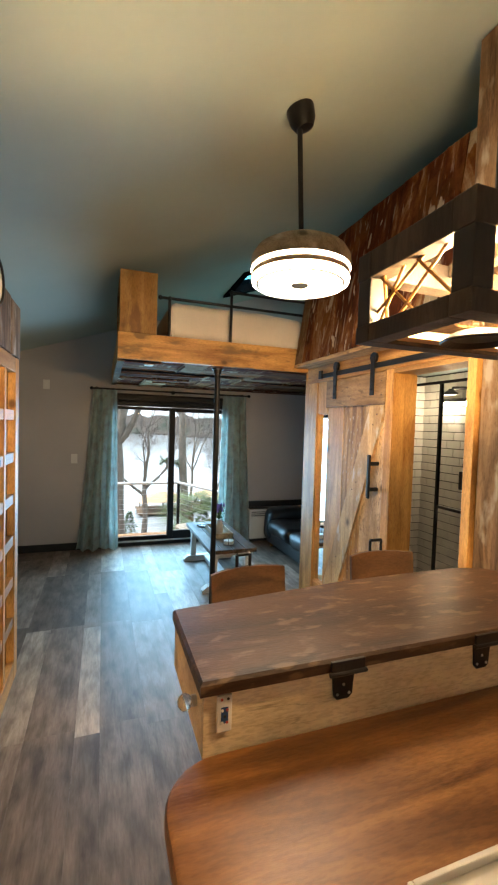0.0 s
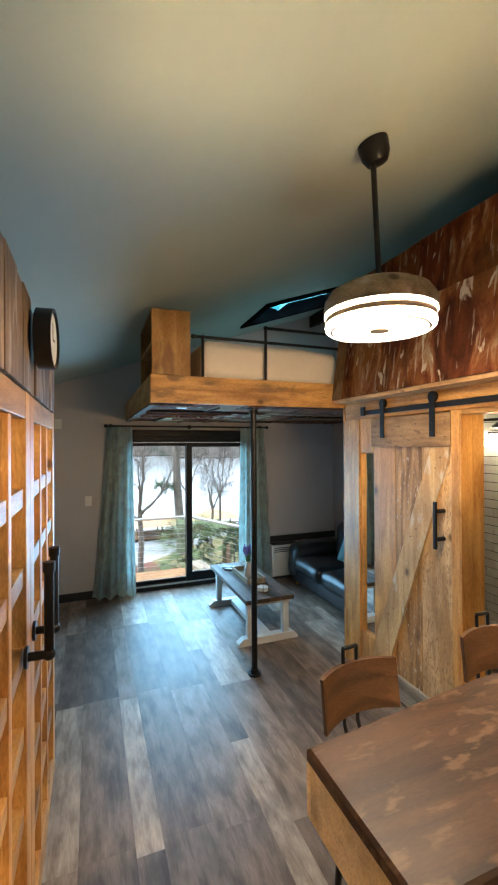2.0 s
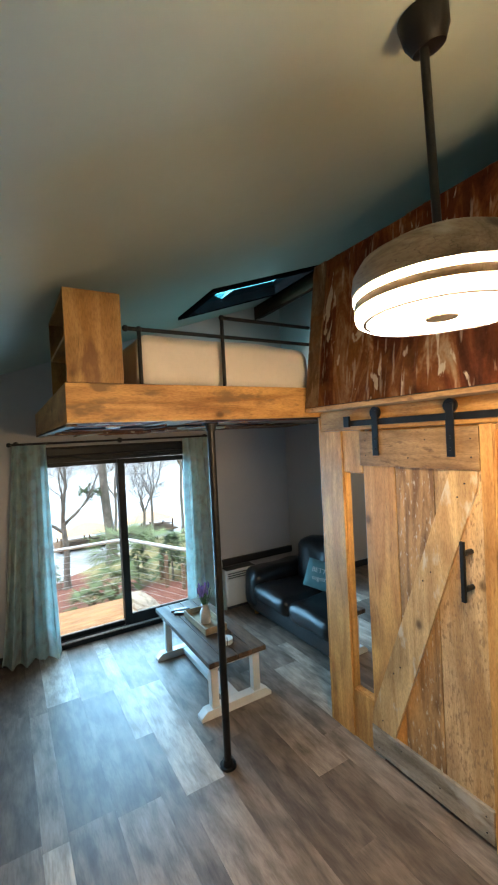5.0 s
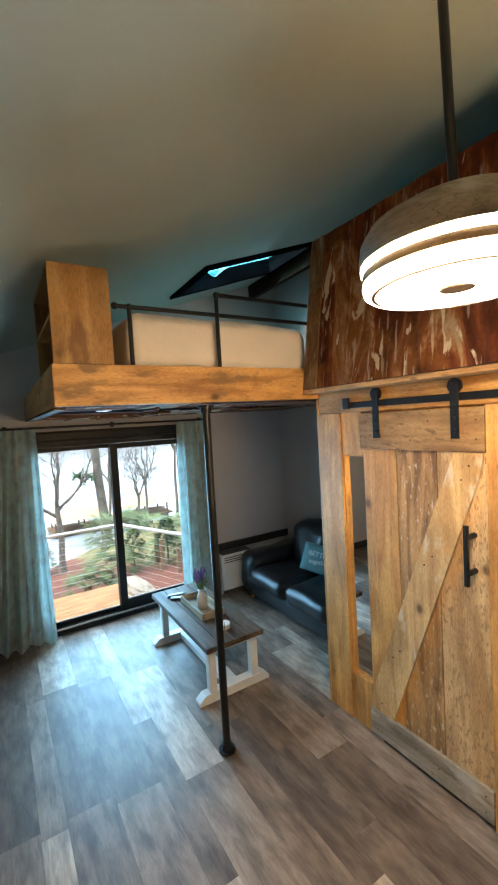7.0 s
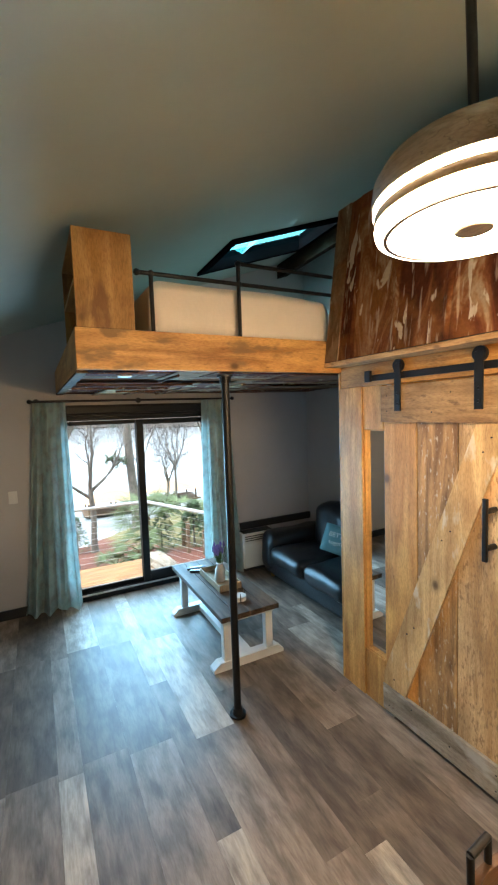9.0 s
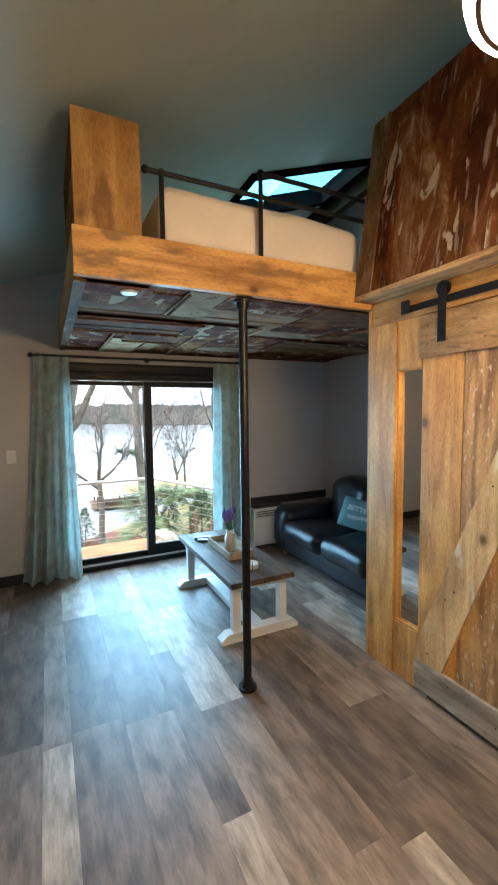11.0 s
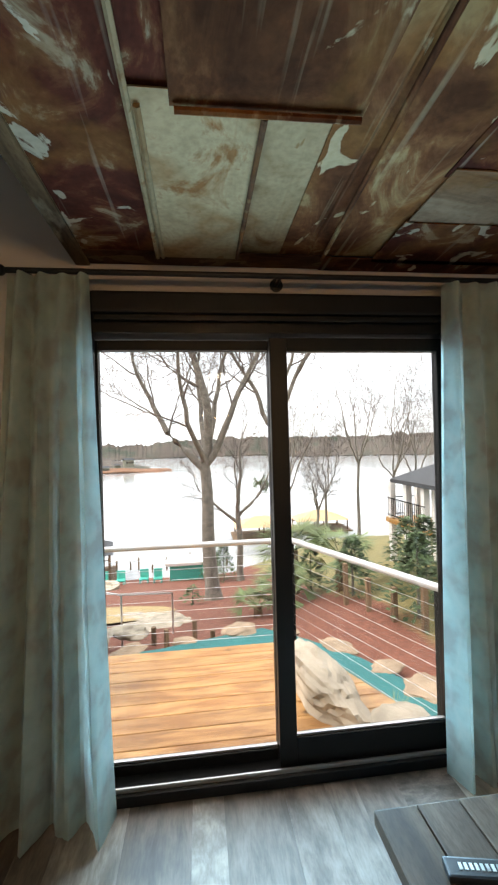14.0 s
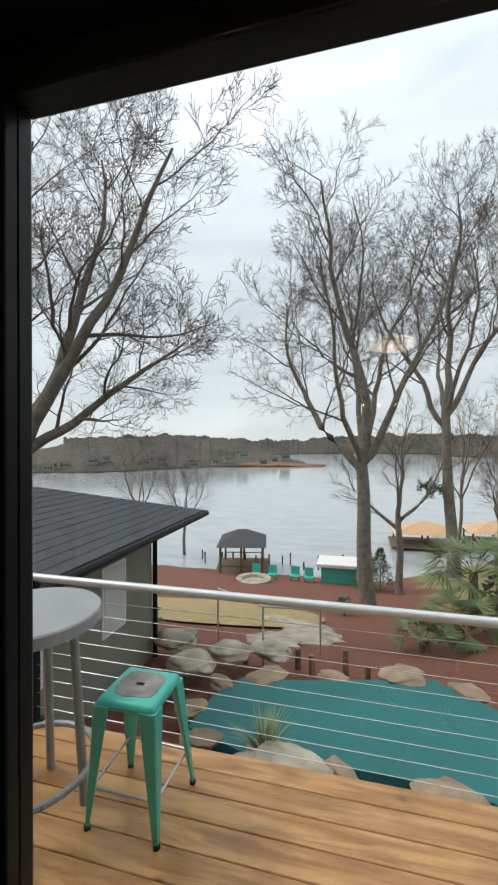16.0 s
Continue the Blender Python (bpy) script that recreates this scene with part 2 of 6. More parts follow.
GALV = rusty("weathered_galvanised_sheet", 0, [(0.34, (0.042, 0.016, 0.010)), (0.44, (0.076, 0.032, 0.018)), (0.55, (0.102, 0.052, 0.032)), (0.64, (0.13, 0.052, 0.022))], (0.15, 0.09, 0.05), 0.5, 0.62)
DULL = rusty("dull_tan_sheet", 0, [(0.30, (0.085, 0.038, 0.020)), (0.42, (0.18, 0.112, 0.072)), (0.56, (0.25, 0.175, 0.122)), (0.66, (0.14, 0.058, 0.026))], (0.15, 0.085, 0.04), 0.4, 0.64)
WEATHERED = rusty("grey_weathered_sheet", 2, [(0.34, (0.085, 0.045, 0.024)), (0.48, (0.16, 0.105, 0.062)), (0.60, (0.24, 0.18, 0.12)), (0.70, (0.12, 0.05, 0.022))], (0.40, 0.34, 0.26), 0.5, 0.62, 0.5)
WALL = plain("grey_wall_paint", (0.45, 0.425, 0.42), 0.75, var=0.04, scale=1.5, bumps=0.05)
CEIL = plain("ceiling_paint", (0.41, 0.475, 0.425), 0.8, var=0.04, scale=1.2, bumps=0.05)
BLACK = plain("black_iron_pipe", (0.012, 0.012, 0.013), 0.42, 0.4, 0.3, 20)
FRAME = plain("black_door_frame", (0.006, 0.0065, 0.0075), 0.45, 0.0, 0.2, 9, 0.03, 0.25)
BASEB = plain("black_baseboard_paint", (0.02, 0.019, 0.019), 0.5)
WHITE = plain("white_painted_wood", (0.74, 0.72, 0.69), 0.5, var=0.08, scale=5)
PLASTIC = plain("white_plastic", (0.70, 0.69, 0.66), 0.45, var=0.03)
SHEET = plain("white_cotton_sheet", (0.72, 0.66, 0.60), 0.9, var=0.06, scale=3, bumps=0.35)
LEATHER = plain("black_leather", (0.009, 0.008, 0.009), 0.34, 0, 0.35, 5, 0.5, 0.45)
STEEL = plain("brushed_steel", (0.62, 0.62, 0.62), 0.3, 0.9, 0.08, 10)
RAILM = plain("silver_rail_paint", (0.62, 0.63, 0.64), 0.35, 0.3, 0.05, 8)
SHAFT = plain("matte_black_shaft", (0.005, 0.005, 0.006), 1.0, 0, 0.2, 6, 0.0, 0.0)
DARKBOX = plain("dark_interior_board", (0.05, 0.05, 0.05), 0.8)
GLASS = glass("clear_glass")
DOORGLASS = glass("sliding_door_glass", (0.60, 0.635, 0.66))
# cool daylight's teal cast is put into this glass colour
TEALGLASS = glass("daylight_teal_skylight_glass", (0.16, 0.56, 0.64))
MIRROR, _n, _l, _b = shader("silvered_mirror", 0.02, 1.0)
_b.inputs["Base Color"].default_value = (0.86, 0.88, 0.88, 1)
LAMP = glow("lamp_diffuser", (1.0, 0.80, 0.56), 9.5)
DISC = glow("lamp_disc", (1.0, 0.80, 0.56), 14.0)
BULB = glow("warm_bulb", (1.0, 0.65, 0.32), 395.0)
VANITY = glow("mirrored_vanity_bulb", (1.0, 0.80, 0.54), 48.0)


def curtain_cloth():
    m, n, l, b = shader("teal_curtain_cloth", 0.85)
    v = tex(n, l, "ShaderNodeTexVoronoi", 9.0, (1, 1, 0.7), shift=False)
    v.feature = "DISTANCE_TO_EDGE"
    z = tex(n, l, "ShaderNodeTexNoise", 9.0, shift=False)
    f = tex(n, l, "ShaderNodeTexNoise", 300.0, shift=False)
    col = ramp(n, l, z.outputs["Fac"], [(0.38, (0.50, 0.53, 0.50)), (0.50, (0.56, 0.67, 0.64)), (0.70, (0.66, 0.77, 0.74))])
    line = ramp(n, l, v.outputs["Distance"], [(0.0, (0.9, 0.9, 0.9)), (0.13, (0, 0, 0))])
    gate = blend(n, l, line, z.outputs["Fac"], 1.0, "MULTIPLY")
    col = blend(n, l, col, (0.70, 0.75, 0.71), gate)
    l.new(col, b.inputs["Base Color"])
    bump(n, l, b, f.outputs["Fac"], 0.15, 0.002)
    tr = n.new("ShaderNodeBsdfTranslucent")
    l.new(col, tr.inputs["Color"])
    mx = n.new("ShaderNodeMixShader")
    mx.inputs["Fac"].default_value = 0.42
    l.new(b.outputs["BSDF"], mx.inputs[1])
    l.new(tr.outputs["BSDF"], mx.inputs[2])
    l.new(mx.outputs["Shader"], n["Material Output"].inputs["Surface"])
    return m


def floor_vinyl(name, tones):
    """Wood-look vinyl: grey-brown planks of uneven tone with fibrous, mottled print."""
    m, n, l, b = shader(name, 0.42, 0, 0.5)
    info = n.new("ShaderNodeObjectInfo")
    g = tex(n, l, "ShaderNodeTexNoise", 2.4, (9, 1.4, 9), 10)
    g.inputs["Roughness"].default_value = 0.65
    g.inputs["Distortion"].default_value = 0.5
    f = tex(n, l, "ShaderNodeTexNoise", 2.0, (70, 9, 70), 4)
    big = tex(n, l, "ShaderNodeTexNoise", 4.5, (2.6, 1.0, 1), 9)
    base = ramp(n, l, info.outputs["Random"], tones)
    gr = ramp(n, l, g.outputs["Fac"], [(0.36, (0.66, 0.63, 0.60)), (0.50, (0.95, 0.93, 0.91)), (0.64, (1.15, 1.13, 1.10))])
    col = blend(n, l, base, gr, 1.0, "MULTIPLY")
    fi = ramp(n, l, f.outputs["Fac"], [(0.35, (0.74, 0.72, 0.7)), (0.6, (1, 1, 1))])
    col = blend(n, l, col, fi, 0.6, "MULTIPLY")
    bl = ramp(n, l, big.outputs["Fac"], [(0.36, (0.62, 0.60, 0.58)), (0.60, (1.15, 1.14, 1.12))])
    col = blend(n, l, col, bl, 0.9, "MULTIPLY")
    l.new(col, b.inputs["Base Color"])
    rr = ramp(n, l, big.outputs["Fac"], [(0.3, (0.50,) * 3), (0.7, (0.44,) * 3)])
    l.new(rr, b.inputs["Roughness"])
    bump(n, l, b, f.outputs["Fac"], 0.06, 0.001)
    return m


CURTAIN = curtain_cloth()
VINYL = floor_vinyl("vinyl_plank", [(0.0, (0.145, 0.112, 0.092)), (0.3, (0.205, 0.162, 0.134)), (0.75, (0.27, 0.218, 0.182)), (1.0, (0.32, 0.262, 0.22))])
VINYL_PALE = floor_vinyl("pale_vinyl_plank", [(0.0, (0.40, 0.345, 0.295)), (1.0, (0.52, 0.455, 0.39))])
GROUT = plain("dark_grout", (0.045, 0.042, 0.04), 0.9)
TILE = plain("white_glazed_tile", (0.76, 0.74, 0.69), 0.18, var=0.03, scale=3, bumps=0.02)


# ---- building blocks ----
def box(bm, x0, x1, y0, y1, z0, z1, bev=0.0):
    got = bmesh.ops.create_cube(bm, size=1, matrix=Matrix.LocRotScale(((x0 + x1) / 2, (y0 + y1) / 2, (z0 + z1) / 2), None, (abs(x1 - x0), abs(y1 - y0), abs(z1 - z0))))
    if bev:
        edges = list({e for v in got["verts"] for e in v.link_edges})
        bmesh.ops.bevel(bm, geom=edges, offset=bev, segments=2, affect="EDGES", profile=0.6)
    return bm


def tube(bm, p, q, r, r2=None, seg=12, cap=True):
    p, q = Vector(p), Vector(q)
    d = q - p
    m = Matrix.Translation((p + q) / 2) @ d.to_track_quat("Z", "Y").to_matrix().to_4x4()
    bmesh.ops.create_cone(bm, cap_ends=cap, segments=seg, radius1=r, radius2=r if r2 is None else r2, depth=d.length, matrix=m)
    return bm


def lathe(bm, profile, c, seg=40, axis=None):
    rings = []
    m = axis or Matrix.Identity(3)
    for r, z in profile:
        rings.append([bm.verts.new(Vector(c) + m @ Vector((r * math.cos(2 * math.pi * i / seg), r * math.sin(2 * math.pi * i / seg), z))) for i in range(seg)])
    for a, b in zip(rings, rings[1:]):
        for i in range(seg):
            bm.faces.new((a[i], a[(i + 1) % seg], b[(i + 1) % seg], b[i]))
    bm.faces.new(rings[0][::-1])
    bm.faces.new(rings[-1])
    return bm


def hoop(bm, profile, c, seg=64):
    """A closed ring: the profile is a loop, so the middle stays open."""
    rings = [[bm.verts.new(Vector(c) + Vector((r * math.cos(2 * math.pi * i / seg), r * math.sin(2 * math.pi * i / seg), z))) for i in range(seg)] for r, z in profile]
    for a, b in zip(rings, rings[1:] + rings[:1]):
        for i in range(seg):
            bm.faces.new((a[i], a[(i + 1) % seg], b[(i + 1) % seg], b[i]))
    return bm


def blob(bm, c, size, sub=3, rough=0.12, seed=0, freq=2.0, flat=0.0):
    got = bmesh.ops.create_icosphere(bm, subdivisions=sub, radius=1)
    for v in got["verts"]:
        d = v.co.normalized()
        k = 1 + rough * noise.noise(d * freq + Vector((seed * 7.3, seed * 3.1, seed))) * 2 + rough * 0.5 * noise.noise(d * freq * 3 + Vector((seed, 0, seed)))
        p = Vector((d.x * size[0], d.y * size[1], d.z * size[2])) * k
        if flat:
            p.z = max(p.z, -size[2] * flat)
        v.co = Vector(c) + p
    return bm


def puff(bm, x0, x1, y0, y1, z0, z1, r, seg=5):
    """A soft cushion: a box with deeply rounded edges and slightly domed faces."""
    got = bmesh.ops.create_cube(bm, size=1, matrix=Matrix.LocRotScale(((x0 + x1) / 2, (y0 + y1) / 2, (z0 + z1) / 2), None, (x1 - x0, y1 - y0, z1 - z0)))
    edges = list({e for v in got["verts"] for e in v.link_edges})
    bmesh.ops.bevel(bm, geom=edges, offset=r, segments=seg, affect="EDGES", profile=0.5)
    return bm


def mesh_of(name, bm, material, smooth=False):
    bmesh.ops.recalc_face_normals(bm, faces=bm.faces[:])
    me = bpy.data.meshes.new(name)
    bm.to_mesh(me)
    bm.free()
    me.materials.append(material)
    if smooth:
        for p in me.polygons:
            p.use_smooth = True
        me.set_sharp_from_angle(angle=radians(40))
    return me


def thing(name, loc, label, category, group="", kind=""):
    ob = new(name)
    ob.location = loc
    ob.empty_display_size = 0.05
    return tagged(ob, label, category, group, kind)


def root_place(ob):
    p = Vector(ob.location)
    while ob.parent:
        ob = ob.parent
        p = p + Vector(ob.location)
    return p


def part(name, bm, material, parent, label="", smooth=False):
    """One mesh, given in world places, as a part of a thing that stands unturned."""
    bmesh.ops.translate(bm, verts=bm.verts[:], vec=-root_place(parent))
    ob = new(name, mesh_of(name, bm, material, smooth))
    ob.parent = parent
    return tagged(ob, label)


def solo(name, bm, material, label, category, group="", kind="", smooth=False, base=None):
    """A thing of one mesh, given in world places."""
    if base is None:
        lo = [min(v.co[i] for v in bm.verts) for i in range(3)]
        hi = [max(v.co[i] for v in bm.verts) for i in range(3)]
        base = ((lo[0] + hi[0]) / 2, (lo[1] + hi[1]) / 2, lo[2])
    bmesh.ops.translate(bm, verts=bm.verts[:], vec=-Vector(base))
    ob = new(name, mesh_of(name, bm, material, smooth))
    ob.location = base
    return tagged(ob, label, category, group, kind)


def b_(*a, bev=0.0):
    return box(bmesh.new(), *a, bev=bev)


def structure(name, bm, material, label, category):
    return solo(name, bm, material, label, category, kind="structure")


# ---- the large structure ----
FAR, EAST, WEST, SOUTH = 5.69, 3.10, -1.60, -1.40


def roof(x, y):
    return 2.953 + 0.34 * x - 0.025 * y


def slab(bm, x0, x1, y0, y1, lift=0.0, thick=0.12):
    low = [bm.verts.new((x, y, roof(x, y) + lift)) for x, y in ((x0, y0), (x1, y0), (x1, y1), (x0, y1))]
    top = [bm.verts.new((v.co.x, v.co.y, v.co.z + thick)) for v in low]
    bm.faces.new(low[::-1]), bm.faces.new(top)
    for i in range(4):
        j = (i + 1) % 4
        bm.faces.new((low[i], low[j], top[j], top[i]))
    return bm


SKY = (1.47, 2.62, 4.36, 5.08)
c_ = bmesh.new()
slab(c_, WEST - 0.1, SKY[0], SOUTH - 0.1, FAR + 0.15)
slab(c_, SKY[1], EAST + 0.1, SOUTH - 0.1, FAR + 0.15)
slab(c_, SKY[0], SKY[1], SOUTH - 0.1, SKY[2])
slab(c_, SKY[0], SKY[1], SKY[3], FAR + 0.15)
structure("ceiling", c_, CEIL, "sloping painted ceiling, grey and plain", "ceiling")
structure("floor", b_(WEST - 0.1, EAST + 0.1, SOUTH - 0.1, FAR + 0.1, -0.2, -0.006), BASEB, "grey-brown vinyl plank floor", "floor")


def wall_with_roof(name, x0, x1, y0, y1, z0, label):
    bm = bmesh.new()
    low = [bm.verts.new((x, y, z0)) for x, y in ((x0, y0), (x1, y0), (x1, y1), (x0, y1))]
    top = [bm.verts.new((v.co.x, v.co.y, roof(v.co.x, v.co.y) + 0.02)) for v in low]
    bm.faces.new(low[::-1]), bm.faces.new(top)
    for i in range(4):
        j = (i + 1) % 4
        bm.faces.new((low[i], low[j], top[j], top[i]))
    return structure(name, bm, WALL, label, "wall")


DX0, DX1, DZ1 = 0.125, 1.665, 2.04
wall_with_roof("wall_north_1", WEST, DX0, FAR, FAR + 0.14, -0.2, "grey painted wall beside the sliding door")
wall_with_roof("wall_north_2", DX1, EAST, FAR, FAR + 0.14, -0.2, "grey painted wall behind the sofa corner")
wall_with_roof("wall_north_3", DX0, DX1, FAR, FAR + 0.14, DZ1, "grey painted wall over the sliding door")
wall_with_roof("wall_east", EAST, EAST + 0.12, SOUTH, FAR + 0.14, -0.2, "grey painted wall behind the sofa")
wall_with_roof("wall_west", WEST - 0.12, WEST, SOUTH, FAR + 0.14, -0.2, "plain grey painted side wall")
wall_with_roof("wall_south", WEST, EAST, SOUTH - 0.12, SOUTH, -0.2, "plain grey painted end wall")
# bathroom block
structure("wall_bath_1", b_(1.80, 1.90, 2.20, 3.395, 0, 2.20), WALL, "bathroom partition behind the barn door", "wall")
structure("wall_bath_2", b_(1.80, 1.90, SOUTH, 1.60, 0, 2.20), WALL, "bathroom partition beside the doorway", "wall")
structure("wall_bath_3", b_(1.80, 1.90, 1.60, 2.20, 2.04, 2.20), WALL, "wall strip over the bathroom doorway", "wall")
structure("wall_bath_4", b_(1.90, EAST, 3.30, 3.395, 0, 2.165), WALL, "bathroom partition towards the living corner", "wall")
structure("bath_ceiling", b_(1.80, EAST, SOUTH, 3.395, 2.205, 2.26), CEIL, "pale bathroom ceiling under the storage loft", "ceiling")
structure("wall_bath_5", b_(1.90, EAST, 0.9, 1.0, 0, 2.20), WALL, "plain bathroom side wall", "wall")

# baseboards
structure("baseboard", b_(WEST, DX0 - 0.03, FAR - 0.018, FAR - 0.002, 0, 0.095, bev=0.004), BASEB, "black painted baseboard", "baseboard")
structure("baseboard", b_(DX1 + 0.03, EAST, FAR - 0.018, FAR - 0.002, 0, 0.095, bev=0.004), BASEB, "black painted baseboard", "baseboard")
structure("baseboard", b_(EAST - 0.018, EAST - 0.002, 3.42, FAR - 0.02, 0, 0.095, bev=0.004), BASEB, "black painted baseboard", "baseboard")

# sliding door
door = thing("door_1", (0.9, FAR, 0), "black-framed two-panel sliding glass door to the deck, shut", "door", kind="structure")
part("jamb", b_(DX0, 0.142, FAR - 0.004, FAR + 0.094, 0.0, 1.884, bev=0.003), FRAME, door)
part("jamb", b_(1.655, DX1, FAR - 0.004, FAR + 0.044, 0.0, DZ1, bev=0.004), FRAME, door)
part("head", b_(DX0, DX1, FAR - 0.004, FAR + 0.145, 1.885, 2.045, bev=0.004), FRAME, door)
part("track", b_(0.143, 1.654, FAR - 0.004, FAR + 0.145, 0.0, 0.045, bev=0.004), FRAME, door)
part("track_lip", b_(0.143, 1.654, FAR + 0.015, FAR + 0.023, 0.045, 0.062), STEEL, door)
for x0, x1, y, zb, nm in ((0.125, 0.947, FAR + 0.095, 0.095, 0), (0.873, 1.66, FAR + 0.045, 0.165, 1)):
    ZG = 1.838 if nm == 0 else 1.824
    s = part("sash", b_(x0, x0 + (0.026 if nm == 0 else 0.075), y, y + 0.045, 0.05, 1.88, bev=0.003), FRAME, door)
    part("stile", b_(x1 - (0.075 if nm == 0 else 0.026), x1, y, y + 0.045, 0.05, 1.88, bev=0.003), FRAME, s)
    a0, a1 = x0 + (0.026 if nm == 0 else 0.075), x1 - (0.075 if nm == 0 else 0.026)
    part("top_rail", b_(a0, a1, y, y + 0.045, ZG, 1.88, bev=0.003), FRAME, s)
    part("bottom_rail", b_(a0, a1, y, y + 0.045, 0.05, zb, bev=0.003), FRAME, s)
    part("gasket", b_(a0, a1, y + 0.012, y + 0.03, zb, zb + 0.008), STEEL, s)
    p = part("pane", b_(a0, a1, y + 0.019, y + 0.024, zb + 0.008, ZG), DOORGLASS, s)
    p.visible_shadow = False
part("pull", b_(0.130, 0.144, FAR + 0.074, FAR + 0.0945, 0.95, 1.15, bev=0.004), FRAME, door)
blind = thing("roller_blind", (0.9, FAR - 0.03, 1.93), "black roller blind cassette over the sliding door", "blind")
part("cassette", b_(0.16, 1.63, FAR - 0.06, FAR - 0.004, 1.95, 2.035, bev=0.012), FRAME, blind)
part("hem_bar", b_(0.17, 1.62, FAR - 0.045, FAR - 0.025, 1.925, 1.948, bev=0.005), FRAME, blind)

# curtains
rod = thing("curtain_rod", (0.9, FAR - 0.1, 2.07), "thin black iron curtain rod with ball ends", "curtain rod")
part("pole", tube(bmesh.new(), (-0.13, FAR - 0.10, 2.085), (1.96, FAR - 0.10, 2.085), 0.011), BLACK, rod, smooth=True)
for x in (-0.14, 1.97):
    part("finial", blob(bmesh.new(), (x, FAR - 0.10, 2.085), (0.022, 0.022, 0.022), 2, 0), BLACK, rod, smooth=True)
for x in (-0.08, 0.90, 1.90):
    part("bracket", tube(bmesh.new(), (x, FAR - 0.10, 2.085), (x, FAR - 0.001, 2.085), 0.008), BLACK, rod, smooth=True)
    part("bracket_plate", tube(bmesh.new(), (x, FAR - 0.008, 2.085), (x, FAR - 0.001, 2.085), 0.028), BLACK, rod, smooth=True)


def curtain(x0, x1, xb0, xb1, folds, seed):
    bm = bmesh.new()
    nx, nz = folds * 10, 30
    grid = []
    for j in range(nz + 1):
        v = j / nz
        row = []
        for i in range(nx + 1):
            u = i / nx
            xt = x0 + (x1 - x0) * u
            xb = xb0 + (xb1 - xb0) * u
            x = xb + (xt - xb) * v ** 0.8
            amp = (0.020 + 0.036 * (1 - v)) * (1 + 0.4 * math.sin(u * 7 + seed))
            ph = u * folds * 2 * math.pi + seed + 0.6 * math.sin(3 * v + seed)
            y = FAR - 0.10 + amp * math.sin(ph) + 0.012 * math.sin(2.3 * ph + 4 * v) * (1 - v)
            row.append(bm.verts.new((x, y, 0.015 + 2.06 * v + 0.012 * math.sin(ph * 0.5) * (1 - v))))
        grid.append(row)
    for a, b in zip(grid, grid[1:]):
        for i in range(nx):
            bm.faces.new((a[i], a[i + 1], b[i + 1], b[i]))
    bmesh.ops.solidify(bm, geom=bm.faces[:], thickness=0.003)
    return solo("curtain", bm, CURTAIN, "pale teal patterned curtain drawn aside on the rod", "curtain", "curtains of the sliding door", smooth=True)


curtain(-0.115, 0.17, -0.30, 0.215, 4, 0.4)
curtain(1.59, 1.93, 1.56, 2.08, 4, 2.0)

# ---- loft ----
TRIMW = wood("worn_loft_trim", (0.10, 0.052, 0.025), (0.20, 0.115, 0.055), 1, 0.85, (0.30, 0.23, 0.15), 0.15, spec=0.1)
loft = thing("loft", (0.95, 4.5, 2.165), "pine-framed sleeping loft with a rusty patchwork underside", "loft", kind="structure")
part("front_beam", b_(0.10, 1.79, 3.40, 3.445, 2.165, 2.372, bev=0.004), BEAM_X, loft)
part("side_beam", b_(0.10, 0.14, 3.449, FAR - 0.002, 2.165, 2.372, bev=0.004), PINE_Y, loft)
part("deck_board", b_(0.145, EAST - 0.004, 3.45, FAR - 0.004, 2.20, 2.36), DARKBOX, loft)
part("corner_trim", b_(0.10, 0.155, 3.45, FAR - 0.004, 2.150, 2.163, bev=0.002), TRIMW, loft)
SHEETS = (
    (0.155, 0.46, 3.45, 3.62, 0), (0.44, 0.66, 3.45, 3.64, 1), (0.155, 0.65, 3.58, 3.87, 1), (0.64, 0.89, 3.45, 4.00, 2), (0.86, 1.50, 3.45, 3.72, 0),
    (1.48, 2.10, 3.45, 3.80, 3), (2.08, 3.09, 3.42, 3.95, 1), (0.155, 0.96, 3.84, 4.17, 4), (0.87, 1.55, 3.68, 4.14, 4), (1.50, 2.20, 3.76, 4.20, 0),
    (2.15, 3.09, 3.90, 4.30, 3), (0.155, 0.91, 4.15, 4.58, 3), (0.89, 1.39, 4.11, 4.55, 1), (1.36, 2.05, 4.10, 4.52, 4), (2.00, 3.09, 4.25, 4.70, 0),
    (0.155, 0.44, 4.56, 5.60, 0), (0.43, 0.54, 4.56, 4.90, 0), (0.52, 0.945, 4.58, 4.88, 1), (0.43, 0.735, 4.84, 5.59, 2), (0.725, 0.915, 4.84, 5.59, 2),
    (0.895, 1.30, 4.50, 5.58, 1), (1.27, 1.85, 4.48, 5.08, 0), (1.28, 1.90, 5.04, 5.34, 4), (1.27, 2.0, 5.30, 5.60, 0), (1.82, 2.50, 4.48, 5.00, 3),
    (1.86, 3.09, 4.96, 5.36, 1), (2.46, 3.09, 4.66, 5.02, 4), (1.96, 3.09, 5.32, 5.60, 0), (0.155, 1.10, 5.57, 5.685, 3), (1.08, 3.09, 5.57, 5.685, 0))
